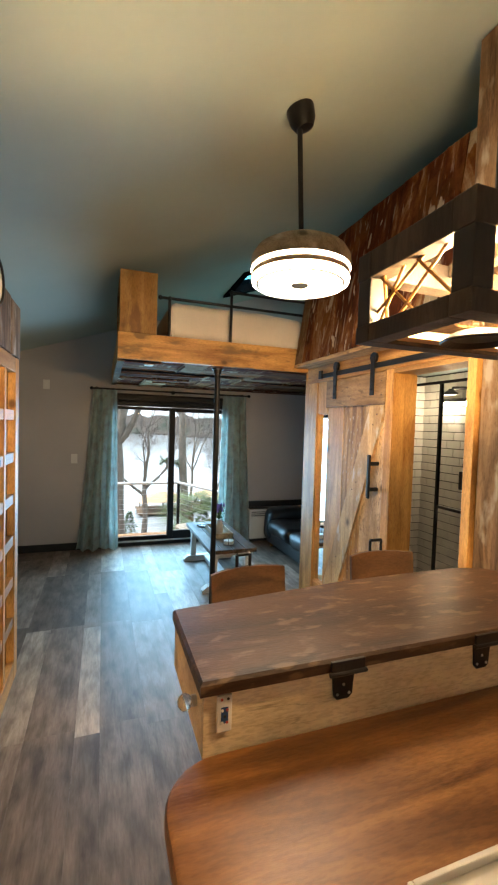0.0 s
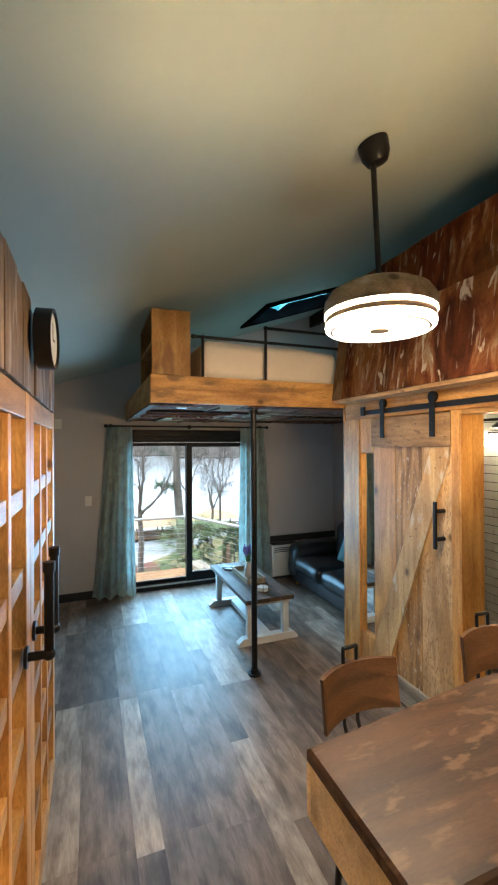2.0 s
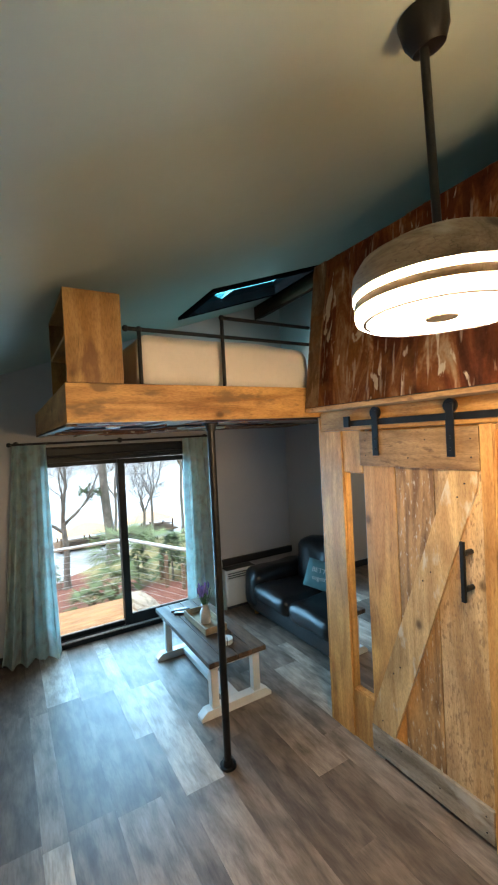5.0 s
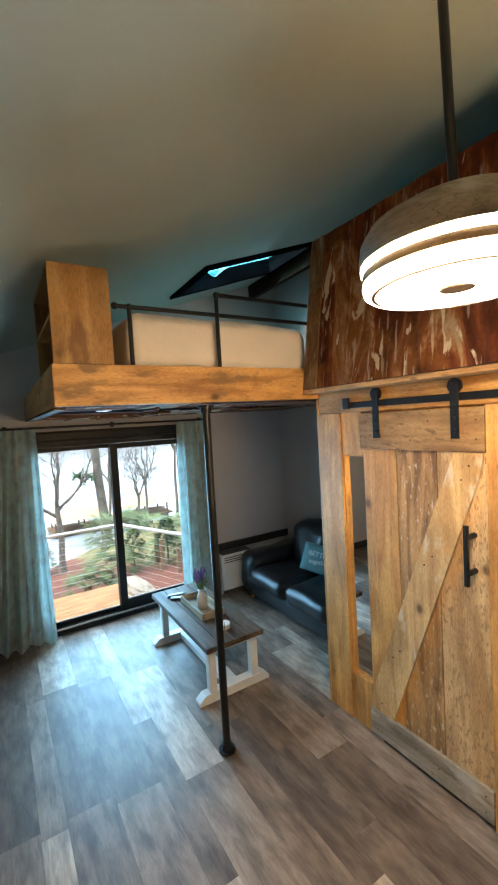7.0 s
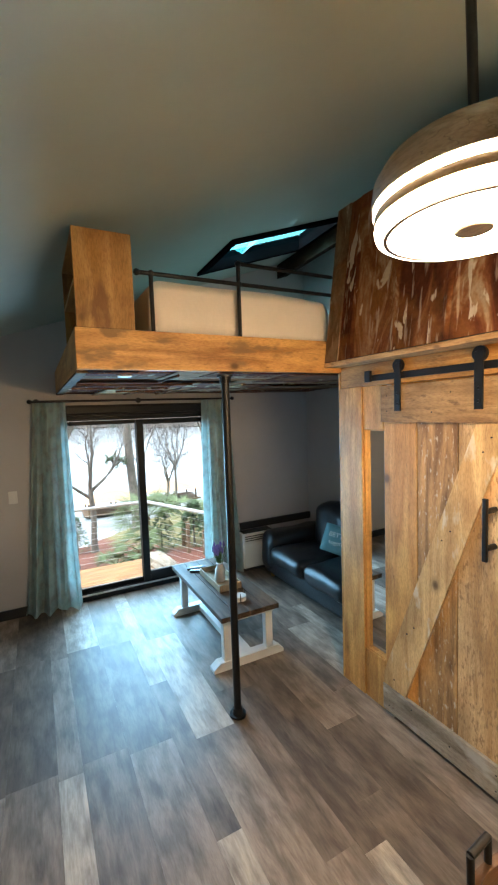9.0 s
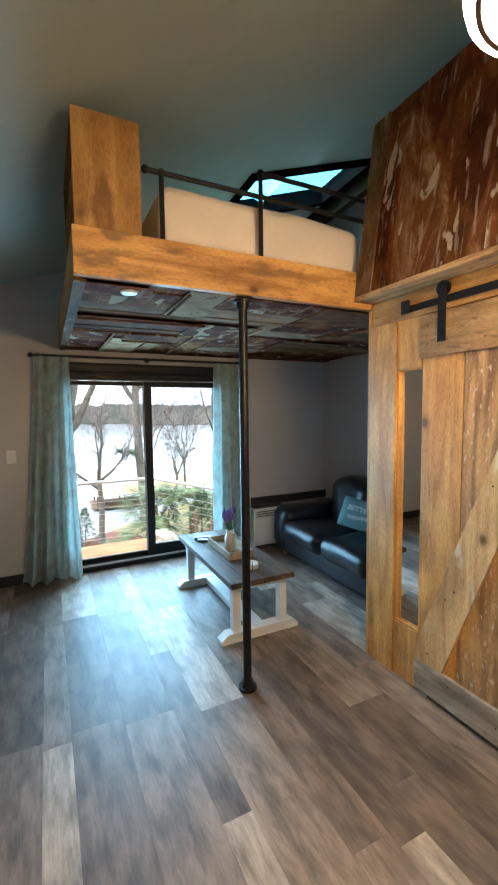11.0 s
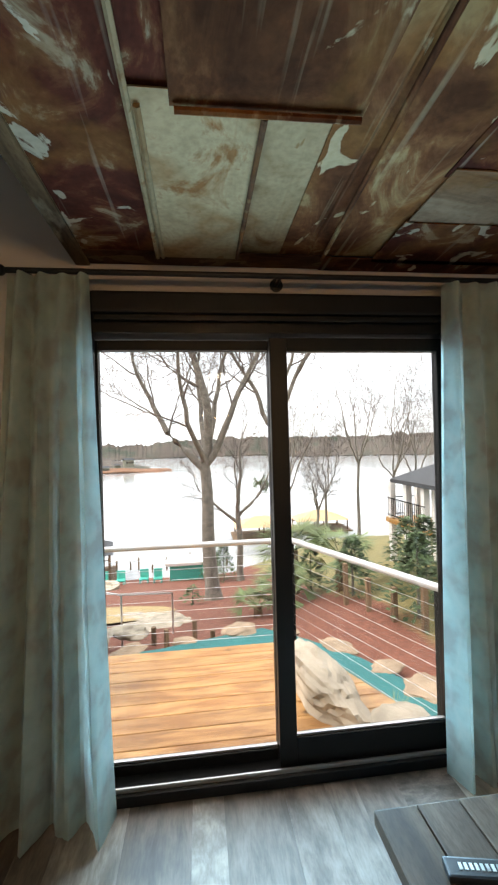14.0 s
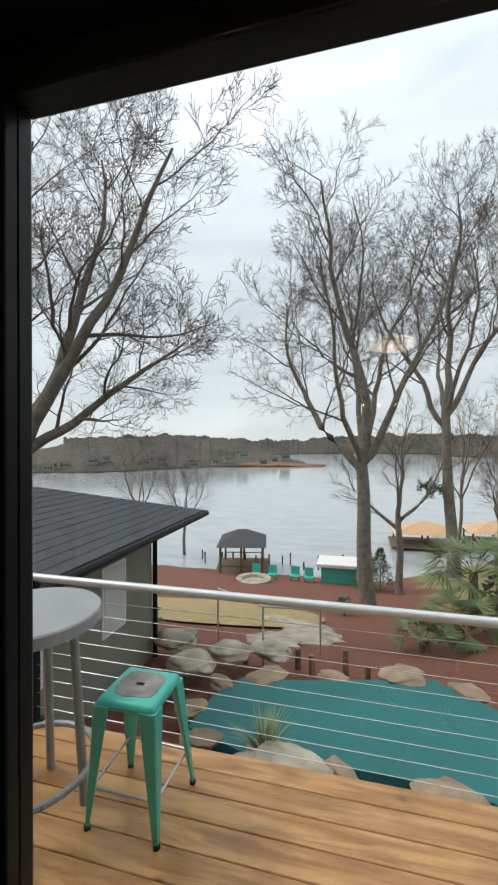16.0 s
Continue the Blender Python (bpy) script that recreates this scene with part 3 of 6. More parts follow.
for i, (x0, x1, y0, y1, k) in enumerate(SHEETS):
    z = 2.148 + 0.005 * ((i * 5) % 6) + (-0.006 if i == 17 else 0)
    bm = b_(x0, x1, y0, y1, z, z + 0.004)
    if i in (1, 7, 8, 11, 14, 20, 21, 24, 25, 27):
        if y1 - y0 < x1 - x0:
            yy = y0 + (y1 - y0) * 0.62
            tube(bm, (x0 + 0.002, yy, z), (x1 - 0.002, yy, z), 0.006, seg=8)
        else:
            xx = x0 + (x1 - x0) * 0.28
            tube(bm, (xx, y0 + 0.002, z), (xx, y1 - 0.002, z), 0.006, seg=8)
    part("metal_sheet", bm, (MAROON, TANRUST, CREAM, GALV, DULL)[k], loft)
for p, q, mt in (((0.635, 3.45, 2.142), (0.645, 3.91, 2.142), GALV), ((0.435, 4.58, 2.142), (0.428, 5.58, 2.142), CREAM), ((0.452, 4.88, 2.144), (0.447, 5.58, 2.144), CREAM), ((0.727, 4.89, 2.142), (0.727, 5.57, 2.142), GALV), ((1.367, 4.11, 2.140), (1.396, 4.60, 2.140), CREAM), ((0.16, 4.175, 2.142), (0.96, 4.13, 2.142), GALV), ((0.16, 4.57, 2.142), (0.90, 4.57, 2.142), TANRUST), ((0.53, 4.877, 2.136), (0.94, 4.872, 2.136), TANRUST), ((1.01, 4.55, 2.142), (1.06, 5.56, 2.142), TANRUST)):
    part("batten", tube(bmesh.new(), p, q, 0.008, seg=6), mt, loft)
box_ = thing("storage_box", (0.25, 3.55, 2.372), "upright knotty plywood storage box open at its side", "box")
part("front", b_(0.112, 0.398, 3.405, 3.425, 2.374, 2.858, bev=0.002), PLY, box_)
part("back", b_(0.112, 0.398, 4.10, 4.12, 2.374, 2.858, bev=0.002), PLY, box_)
part("side", b_(0.378, 0.398, 3.426, 4.099, 2.374, 2.858, bev=0.002), PLY, box_)
part("shelf", b_(0.112, 0.377, 3.426, 4.099, 2.60, 2.618, bev=0.002), PINE_Y, box_)
part("top", b_(0.112, 0.377, 3.426, 4.099, 2.838, 2.858, bev=0.002), PINE_Y, box_)
post = thing("support_post", (0.925, 3.447, 0), "slim black iron pipe post under the loft", "post")
part("pipe", tube(bmesh.new(), (0.925, 3.455, 0.01), (0.925, 3.455, 2.15), 0.024, seg=20), BLACK, post, smooth=True)
for z0, z1, r0, r1 in ((0.0, 0.014, 0.052, 0.052), (0.014, 0.05, 0.034, 0.030), (2.136, 2.15, 0.050, 0.050), (2.10, 2.136, 0.030, 0.036)):
    part("flange", tube(bmesh.new(), (0.925, 3.455, z0), (0.925, 3.455, z1), r0, r1, seg=20), BLACK, post, smooth=True)
mattress = thing("mattress", (1.1, 4.3, 2.372), "thick mattress in a plain cream sheet on the loft", "mattress")
bm = puff(bmesh.new(), 0.50, 1.755, 3.475, 5.4, 2.362, 2.685, 0.075, 6)
bmesh.ops.subdivide_edges(bm, edges=bm.edges[:], cuts=2, use_grid_fill=True)
for v in bm.verts:
    v.co.z += 0.016 * noise.noise(v.co * 4) - 0.028 * max(0.0, v.co.x - 1.1)
    v.co.y += 0.02 * noise.noise(v.co * 5 + Vector((3, 0, 0))) + 0.008 * noise.noise(v.co * 14)
part("cover", bm, SHEET, mattress, smooth=True)
part("piping", tube(bmesh.new(), (0.535, 3.50, 2.39), (0.54, 3.50, 2.63), 0.006), SHEET, mattress)
rail = thing("loft_railing", (1.1, 3.42, 2.372), "black iron pipe guard rail on the loft beam", "railing")
part("rail_pipe", tube(bmesh.new(), (0.425, 3.43, 2.682), (1.72, 3.43, 2.682), 0.012), BLACK, rail, smooth=True)
part("rail_pipe", tube(bmesh.new(), (1.025, 3.43, 2.80), (1.72, 3.43, 2.80), 0.012), BLACK, rail, smooth=True)
part("upright", tube(bmesh.new(), (0.50, 3.43, 2.372), (0.50, 3.43, 2.682), 0.012), BLACK, rail, smooth=True)
part("upright", tube(bmesh.new(), (1.025, 3.43, 2.372), (1.025, 3.43, 2.80), 0.012), BLACK, rail, smooth=True)
for x, z in ((0.50, 2.682), (1.025, 2.80), (1.025, 2.682), (0.425, 2.682)):
    part("elbow", blob(bmesh.new(), (x, 3.43, z), (0.019, 0.019, 0.019), 2, 0), BLACK, rail, smooth=True)
# skylight
sl = thing("skylight", (2.04, 4.7, 3.5), "black-framed skylight in the sloping ceiling", "skylight", kind="structure")


def sloped(bm, x0, x1, y0, y1, lo, hi):
    return slab(bm, x0, x1, y0, y1, lo, hi - lo)


part("trim", sloped(bmesh.new(), SKY[0] - 0.05, SKY[0] + 0.02, SKY[2] - 0.05, SKY[3] + 0.05, -0.03, 0.13), SHAFT, sl)
part("trim", sloped(bmesh.new(), SKY[1] - 0.02, SKY[1] + 0.05, SKY[2] - 0.05, SKY[3] + 0.05, -0.03, 0.13), SHAFT, sl)
part("trim", sloped(bmesh.new(), SKY[0] + 0.02, SKY[1] - 0.02, SKY[2] - 0.05, SKY[2] + 0.02, -0.03, 0.13), SHAFT, sl)
part("trim", sloped(bmesh.new(), SKY[0] + 0.02, SKY[1] - 0.02, SKY[3] - 0.02, SKY[3] + 0.05, -0.03, 0.13), SHAFT, sl)
p = part("pane", sloped(bmesh.new(), SKY[0] + 0.02, SKY[1] - 0.02, SKY[2] + 0.02, SKY[3] - 0.02, 0.066, 0.071), TEALGLASS, sl)
p.visible_shadow = False

rt = thing("roof_beam", (2.76, 5.0, 3.6), "dark-stained timber beam under the sloping ceiling", "beam", kind="structure")
part("timber", slab(bmesh.new(), 2.70, 2.84, 4.2, FAR - 0.004, -0.17, 0.166), RECLAIM_DARK, rt)

# ---- leaning rusty wall over the bathroom ----
LB, LT, ZB, ZT = 1.635, 1.775, 2.225, 3.22
rw = thing("wall_rusty", (1.7, 1.0, 2.2), "leaning wall of rusty corrugated sheets over the barn door", "wall", kind="structure")


def lean(bm, y0, y1, z0, z1, off, thick, wave):
    """A corrugated upright sheet that leans back with the wall."""
    n = max(2, int((y1 - y0) / 0.012))
    cols = []
    for i in range(n + 1):
        y = y0 + (y1 - y0) * i / n
        s = (y * 3.0) % 1.0
        rib = wave * max(0.0, 1 - abs(s - 0.5) * 14) + wave * 0.6 * max(0.0, 1 - abs(((y * 3.0 + 0.12) % 1.0) - 0.5) * 18)
        col = []
        for z in (z0, z1):
            k = (z - ZB) / (ZT - ZB)
            col.append((LB + (LT - LB) * k - off - rib, y, z))
        cols.append(col)
    f = [[bm.verts.new(p) for p in c] for c in cols]
    r = [[bm.verts.new((p[0] + thick + 0.004, p[1], p[2])) for p in c] for c in cols]
    for i in range(n):
        bm.faces.new((f[i][0], f[i][1], f[i + 1][1], f[i + 1][0]))
        bm.faces.new((r[i][0], r[i + 1][0], r[i + 1][1], r[i][1]))
        bm.faces.new((f[i][1], r[i][1], r[i + 1][1], f[i + 1][1]))
        bm.faces.new((f[i][0], f[i + 1][0], r[i + 1][0], r[i][0]))
    for i in (0, n):
        bm.faces.new((f[i][0], r[i][0], r[i][1], f[i][1]))
    return bm


bm = bmesh.new()
vs = [bm.verts.new(p) for p in ((LB + 0.02, SOUTH, ZB), (1.80, SOUTH, ZB), (1.80, SOUTH, ZT - 0.01), (LT + 0.015, SOUTH, ZT - 0.01), (LB + 0.02, 3.395, ZB), (1.80, 3.395, ZB), (1.80, 3.395, ZT - 0.01), (LT + 0.015, 3.395, ZT - 0.01))]
for f in ((0, 1, 2, 3), (7, 6, 5, 4), (0, 4, 5, 1), (1, 5, 6, 2), (2, 6, 7, 3), (3, 7, 4, 0)):
    bm.faces.new([vs[i] for i in f])
part("backing", bm, DARKBOX, rw)
for y0, y1, z0, z1, off in ((2.55, 3.385, ZB + 0.004, ZT, 0.002), (1.86, 2.60, ZB + 0.004, 2.86, 0.006), (1.70, 2.62, 2.80, ZT, 0.010), (1.08, 1.92, ZB + 0.004, ZT, 0.003), (0.3, 1.12, ZB + 0.004, 2.7, 0.007), (0.2, 1.12, 2.66, ZT, 0.010)):
    part("metal_sheet", lean(bmesh.new(), y0, y1, z0, z1, off, 0.002, 0.008), RUST, rw)
part("end_trim", lean(bmesh.new(), 3.27, 3.394, ZB + 0.002, ZT, 0.012, 0.01, 0.0), WEATHERED, rw, "grey weathered end sheet")
part("board", b_(1.60, 1.63, 0.3, 1.50, 2.23, 3.45), RECLAIM, rw)
soffit = structure("trim_soffit", b_(LB - 0.012, 1.80, SOUTH, 3.398, 2.197, 2.224, bev=0.003), BARN_Y, "pine soffit board under the rusty wall", "trim")

# ---- barn door wall ----
clad = thing("wall_cladding", (1.78, 3.2, 0), "pine boards and jambs framing the bathroom doorway", "cladding", kind="structure")
part("header", b_(1.760, 1.798, 1.40, 3.399, 2.06, 2.195, bev=0.004), PINE_Y, clad)
part("jamb", b_(1.755, 1.799, 3.195, 3.399, 0.0, 2.058, bev=0.003), PINE, clad)
part("jamb_cap", b_(1.755, 1.905, 3.4005, 3.418, 0.0, 2.16, bev=0.002), PINE, clad)
part("panel_top", b_(1.762, 1.799, 3.022, 3.192, 1.79, 2.058, bev=0.003), PINE, clad)
part("panel_bottom", b_(1.762, 1.799, 3.022, 3.192, 0.0, 0.325, bev=0.003), PINE, clad)
part("reveal", b_(1.745, 1.93, 2.185, 2.197, 0.0, 2.055), PINE, clad)
part("jamb", b_(1.745, 1.799, 2.20, 2.258, 0.0, 2.058, bev=0.003), PINE, clad)
part("jamb", b_(1.745, 1.93, 1.565, 1.618, 0.0, 2.058, bev=0.003), PINE, clad)
part("head_jamb", b_(1.745, 1.93, 1.62, 2.183, 2.03, 2.055), PINE_Y, clad)
for i in range(8):
    part("board", b_(1.775, 1.799, 1.562 - 0.15 * (i + 1), 1.558 - 0.15 * i, 0.0, 2.058, bev=0.002), RECLAIM, clad)
part("door_back_board", b_(1.787, 1.798, 2.275, 2.975, 0.0, 2.058), PINE, clad)
mir = thing("wall_mirror", (1.79, 3.09, 0.325), "narrow mirror recessed in the pine panel", "mirror")
part("mirror_glass", b_(1.792, 1.799, 2.98, 3.190, 0.326, 1.789), MIRROR, mir)
for y0, y1, z0, z1 in ((3.186, 3.1935, 0.326, 1.789), (3.022, 3.186, 0.3255, 0.334), (3.022, 3.186, 1.781, 1.7895)):
    part("bead", b_(1.770, 1.7915, y0, y1, z0, z1), PINE, mir)

BRACE = wood("pale_brace_wood", (0.50, 0.29, 0.11), (0.74, 0.50, 0.23), 2, 0.6, (0.62, 0.54, 0.41), 0.3, worn_scale=8.0, spread=0.05)
bd = thing("barn_door", (1.73, 2.65, 0.02), "sliding plank barn door with a diagonal brace, weathered pine", "door")
X0, X1 = 1.742, 1.764
for i, (y0, y1, mt) in enumerate(((3.015, 2.775, PINE), (2.769, 2.525, BARN), (2.519, 2.268, PALEBARN))):
    part("plank", b_(X1, X1 + 0.020, y1, y0, 0.03, 2.05, bev=0.003), mt, bd)
part("top_rail", b_(X0, X1 - 0.001, 2.262, 3.02, 1.835, 2.05, bev=0.004), BARN_Y, bd)
part("bottom_rail", b_(X0, X1 - 0.001, 2.262, 3.02, 0.028, 0.195, bev=0.004), GREY_Y, bd)
bm = bmesh.new()
pts = [(3.012, 0.197), (2.845, 0.197), (2.285, 1.74), (2.275, 1.833), (2.415, 1.833), (3.012, 0.27)]
fr = [bm.verts.new((X0 + 0.002, a, b)) for a, b in pts]
bk = [bm.verts.new((X1 - 0.001, a, b)) for a, b in pts]
bm.faces.new(fr), bm.faces.new(bk[::-1])
for i in range(len(pts)):
    j = (i + 1) % len(pts)
    bm.faces.new((fr[i], fr[j], bk[j], bk[i]))
part("brace", bm, BRACE, bd)
for y in (2.885, 2.40):
    h = part("hanger", b_(X0 - 0.008, X0 - 0.0005, y - 0.022, y + 0.022, 1.90, 2.17, bev=0.002), BLACK, bd)
    part("wheel", tube(bmesh.new(), (X0 - 0.004, y, 2.158), (X0 + 0.014, y, 2.158), 0.036, seg=24), BLACK, h)
    for z in (1.94, 2.0):
        part("bolt", tube(bmesh.new(), (X0 - 0.016, y, z), (X0 - 0.0085, y, z), 0.008, seg=8), BLACK, h)
for y, z in ((2.30, 1.99), (2.30, 1.90), (2.55, 1.99), (2.66, 1.89), (2.97, 1.99), (2.97, 1.90), (2.34, 1.77), (2.38, 1.70), (2.55, 1.28), (2.60, 1.22), (2.78, 0.66), (2.83, 0.60), (2.93, 0.26), (2.30, 0.15), (2.30, 0.07), (2.55, 0.11), (2.80, 0.15), (2.97, 0.07)):
    part("nail", tube(bmesh.new(), (X0 - 0.0015, y, z), (X0 + 0.004, y, z), 0.0042, seg=8), BLACK, bd)
hd = part("handle", b_(X0 - 0.060, X0 - 0.042, 2.322, 2.344, 1.20, 1.495, bev=0.004), BLACK, bd, "black iron pull handle")
for z in (1.26, 1.435):
    part("stand_off", tube(bmesh.new(), (X0 - 0.043, 2.333, z), (X1, 2.333, z), 0.014, seg=14), BLACK, hd)
trk = thing("barn_door_track", (1.72, 2.3, 2.1), "flat black steel sliding track on the header", "track")
part("bar", b_(1.745, 1.752, 1.20, 3.15, 2.085, 2.122, bev=0.002), BLACK, trk)
for y in (3.08, 2.65, 2.15, 1.65):
    part("spacer", tube(bmesh.new(), (1.7525, y, 2.105), (1.759, y, 2.105), 0.012, seg=12), BLACK, trk)
part("stop", b_(1.728, 1.7445, 3.09, 3.14, 2.08, 2.15, bev=0.004), BLACK, trk)

# ---- closet with lattice doors ----
cl = thing("closet", (-1.0, 0.8, 0), "closet clad in reclaimed upright boards over the doors", "closet", kind="structure")
part("end_panel", b_(-1.58, -0.535, 2.945, 2.985, 0, 2.362, bev=0.003), RECLAIM, cl)
part("top_panel", b_(-1.58, -0.535, SOUTH, 2.944, 2.33, 2.36), RECLAIM, cl)
yy = 2.985
rng = random.Random(9)
while yy > -1.0:
    w = rng.choice((0.12, 0.15, 0.18))
    part("board", b_(-0.534 - 0.0, -0.508 + rng.random() * 0.01, yy - w + 0.003, yy, 2.045, 2.355 + rng.random() * 0.02, bev=0.003), RECLAIM, cl)
    yy -= w
part("inner_back", b_(-0.66, -0.64, SOUTH, 2.943, 0.0, 2.329), DARKBOX, cl)


def lattice_door(y0, y1):
    d = thing("closet_door", (-0.5, (y0 + y1) / 2, 0.03), "pine lattice closet door backed with mirror glass", "door", "closet doors")
    F0, F1 = -0.545, -0.500
    part("stile", b_(F0, F1, y0, y0 + 0.095, 0.03, 2.035, bev=0.004), PINE, d)
    part("stile", b_(F0, F1, y1 - 0.095, y1, 0.03, 2.035, bev=0.004), PINE, d)
    part("rail", b_(F0, F1 - 0.001, y0 + 0.096, y1 - 0.096, 1.945, 2.034, bev=0.004), PINE_Y, d)
    part("rail", b_(F0, F1 - 0.001, y0 + 0.096, y1 - 0.096, 0.031, 0.15, bev=0.004), PINE_Y, d)
    w = (y1 - y0 - 0.192)
    for k in (1, 2):
        c = y0 + 0.096 + w * k / 3
        part("upright_bar", b_(F0, F1 - 0.004, c - 0.022, c + 0.022, 0.151, 1.944, bev=0.003), PINE, d)
    for k in range(1, 7):
        z = 0.15 + 1.795 * k / 7
        for c in range(3):
            a, b = y0 + 0.096 + w * c / 3 + (0.0225 if c else 0), y0 + 0.096 + w * (c + 1) / 3 - (0.0225 if c < 2 else 0)
            part("cross_bar", b_(F0, F1 - 0.008, a, b, z - 0.03, z + 0.03, bev=0.003), PINE_Y, d)
    part("mirror_back", b_(F0 - 0.008, F0 - 0.001, y0 + 0.03, y1 - 0.03, 0.06, 2.0), MIRROR, d)
    return d


def pipe_handle(d, y):
    h = part("handle", tube(bmesh.new(), (-0.43, y, 1.19), (-0.43, y, 1.48), 0.015), BLACK, d, "black iron pipe handle", True)
    part("end_cap", tube(bmesh.new(), (-0.43, y, 1.455), (-0.43, y, 1.485), 0.019), BLACK, h, smooth=True)
    for z in (1.19,):
        part("elbow", blob(bmesh.new(), (-0.43, y, z), (0.021, 0.021, 0.021), 2, 0), BLACK, h, smooth=True)
        part("stub", tube(bmesh.new(), (-0.43, y, z), (-0.4995, y, z), 0.014), BLACK, h, smooth=True)
        part("flange", tube(bmesh.new(), (-0.4995, y, z), (-0.490, y, z), 0.034, seg=20), BLACK, h, smooth=True)


d1 = lattice_door(1.965, 2.94)
d2 = lattice_door(0.985, 1.96)
d3 = lattice_door(0.0, 0.975)
pipe_handle(d1, 2.02)
pipe_handle(d2, 1.82)
clock = thing("wall_clock", (-0.477, 2.0, 2.2), "round wall clock with a deep black rim and pale face", "clock")
cm = Matrix.Rotation(radians(90), 3, "Y")
clock.rotation_euler = (0, 0, radians(-4))
part("rim", lathe(bmesh.new(), [(0.102, 0.0), (0.108, 0.0), (0.108, 0.055), (0.100, 0.055), (0.099, 0.03), (0.05, 0.018)], (-0.477, 2.0, 2.24), 48, cm), BLACK, clock, smooth=True)
part("face", lathe(bmesh.new(), [(0.098, 0.036), (0.098, 0.046)], (-0.477, 2.0, 2.24), 48, cm), PLASTIC, clock)
part("hand_bar", b_(-0.4305, -0.429, 1.997, 2.003, 2.24, 2.30), BLACK, clock)
part("hand_bar", b_(-0.4305, -0.429, 2.0, 2.04, 2.237, 2.243), BLACK, clock)

# ---- pendant lamp ----
LX, LY = 0.905, 1.865
lamp = thing("pendant_lamp", (LX, LY, 2.36), "drum pendant lamp with a wood dome and glowing rings", "lamp")
part("diffuser", lathe(bmesh.new(), [(0.0001, 2.364), (0.200, 2.364), (0.2055, 2.367), (0.2055, 2.374), (0.0001, 2.376)], (LX, LY, 0), 64), DISC, lamp, "glowing white disc", True)
part("groove", hoop(bmesh.new(), [(0.206, 2.3625), (0.2165, 2.3625), (0.2175, 2.376), (0.206, 2.376)], (LX, LY, 0)), CHAIRW, lamp, smooth=True)
part("outer_ring", lathe(bmesh.new(), [(0.218, 2.370), (0.224, 2.364), (0.235, 2.371), (0.239, 2.386), (0.236, 2.398), (0.218, 2.398)], (LX, LY, 0), 64), LAMP, lamp, "glowing white ring", True)
part("band", lathe(bmesh.new(), [(0.20, 2.3985), (0.238, 2.3985), (0.240, 2.410), (0.238, 2.4215), (0.20, 2.4215)], (LX, LY, 0), 64), TRAYW, lamp, smooth=True)
part("upper_ring", lathe(bmesh.new(), [(0.20, 2.422), (0.240, 2.422), (0.243, 2.431), (0.240, 2.441), (0.20, 2.441)], (LX, LY, 0), 64), LAMP, lamp, "glowing white ring", True)
part("dome", lathe(bmesh.new(), [(0.20, 2.4415), (0.243, 2.4415), (0.246, 2.455), (0.240, 2.495), (0.218, 2.53), (0.17, 2.556), (0.10, 2.572), (0.03, 2.578)], (LX, LY, 0), 64), GREY_Y, lamp, "weathered wooden dome", True)
part("cap", lathe(bmesh.new(), [(0.0001, 2.357), (0.043, 2.359), (0.046, 2.3635), (0.0001, 2.3638)], (LX, LY, 0), 40), TRAYW, lamp, "small wooden cap", True)
part("stem", tube(bmesh.new(), (LX, LY, 2.575), (LX - 0.03, LY, 3.14), 0.0125, seg=16), BLACK, lamp, smooth=True)
tilt = Matrix.Rotation(-math.atan(0.34), 3, "Y")
part("canopy", lathe(bmesh.new(), [(0.02, -0.10), (0.045, -0.092), (0.062, -0.06), (0.068, -0.01), (0.066, 0.0)], (LX - 0.033, LY, roof(LX - 0.033, LY) - 0.002), 32, tilt), BLACK, lamp, smooth=True)


# ---- living corner ----
ct = thing("coffee_table", (1.25, 4.46, 0), "trestle coffee table with dark plank top and white legs", "table")
for i in range(4):
    x0 = 1.005 + 0.1225 * i
    part("top_plank", b_(x0, x0 + 0.119, 3.855, 5.07, 0.392, 0.432, bev=0.005), TABLEW, ct)
for y in (3.94, 4.93):
    part("cleat", b_(1.03, 1.47, y - 0.03, y + 0.03, 0.352, 0.391, bev=0.004), WHITE, ct)
    for x in (1.07, 1.43):
        part("leg", b_(x - 0.03, x + 0.03, y - 0.028, y + 0.028, 0.066, 0.351, bev=0.004), WHITE, ct)
    bm = bmesh.new()
    prof = [(0.95, 0.0), (1.55, 0.0), (1.55, 0.025), (1.50, 0.065), (1.00, 0.065), (0.95, 0.025)]
    f0 = [bm.verts.new((a, y - 0.04, b)) for a, b in prof]
    f1 = [bm.verts.new((a, y + 0.04, b)) for a, b in prof]
    bm.faces.new(f0), bm.faces.new(f1[::-1])
    for i in range(6):
        j = (i + 1) % 6
        bm.faces.new((f0[i], f0[j], f1[j], f1[i]))
    part("foot", bm, WHITE, ct)
part("stretcher", b_(1.20, 1.30, 3.985, 4.885, 0.012, 0.062, bev=0.004), WHITE, ct)

tray = thing("wooden_tray", (1.265, 4.49, 0.432), "shallow natural wood tray on the coffee table", "tray")
part("base", b_(1.175, 1.355, 4.265, 4.715, 0.433, 0.443), TRAYW, tray)
for x0, x1, y0, y1 in ((1.165, 1.175, 4.255, 4.725), (1.355, 1.365, 4.255, 4.725), (1.1755, 1.3545, 4.255, 4.265), (1.1755, 1.3545, 4.715, 4.725)):
    part("side", b_(x0, x1, y0, y1, 0.433, 0.490, bev=0.002), TRAYW, tray)
LAV = plain("lavender_flower", (0.22, 0.16, 0.46), 0.8, var=0.3)
GREEN = plain("soft_green_leaf", (0.07, 0.15, 0.045), 0.7, var=0.4)
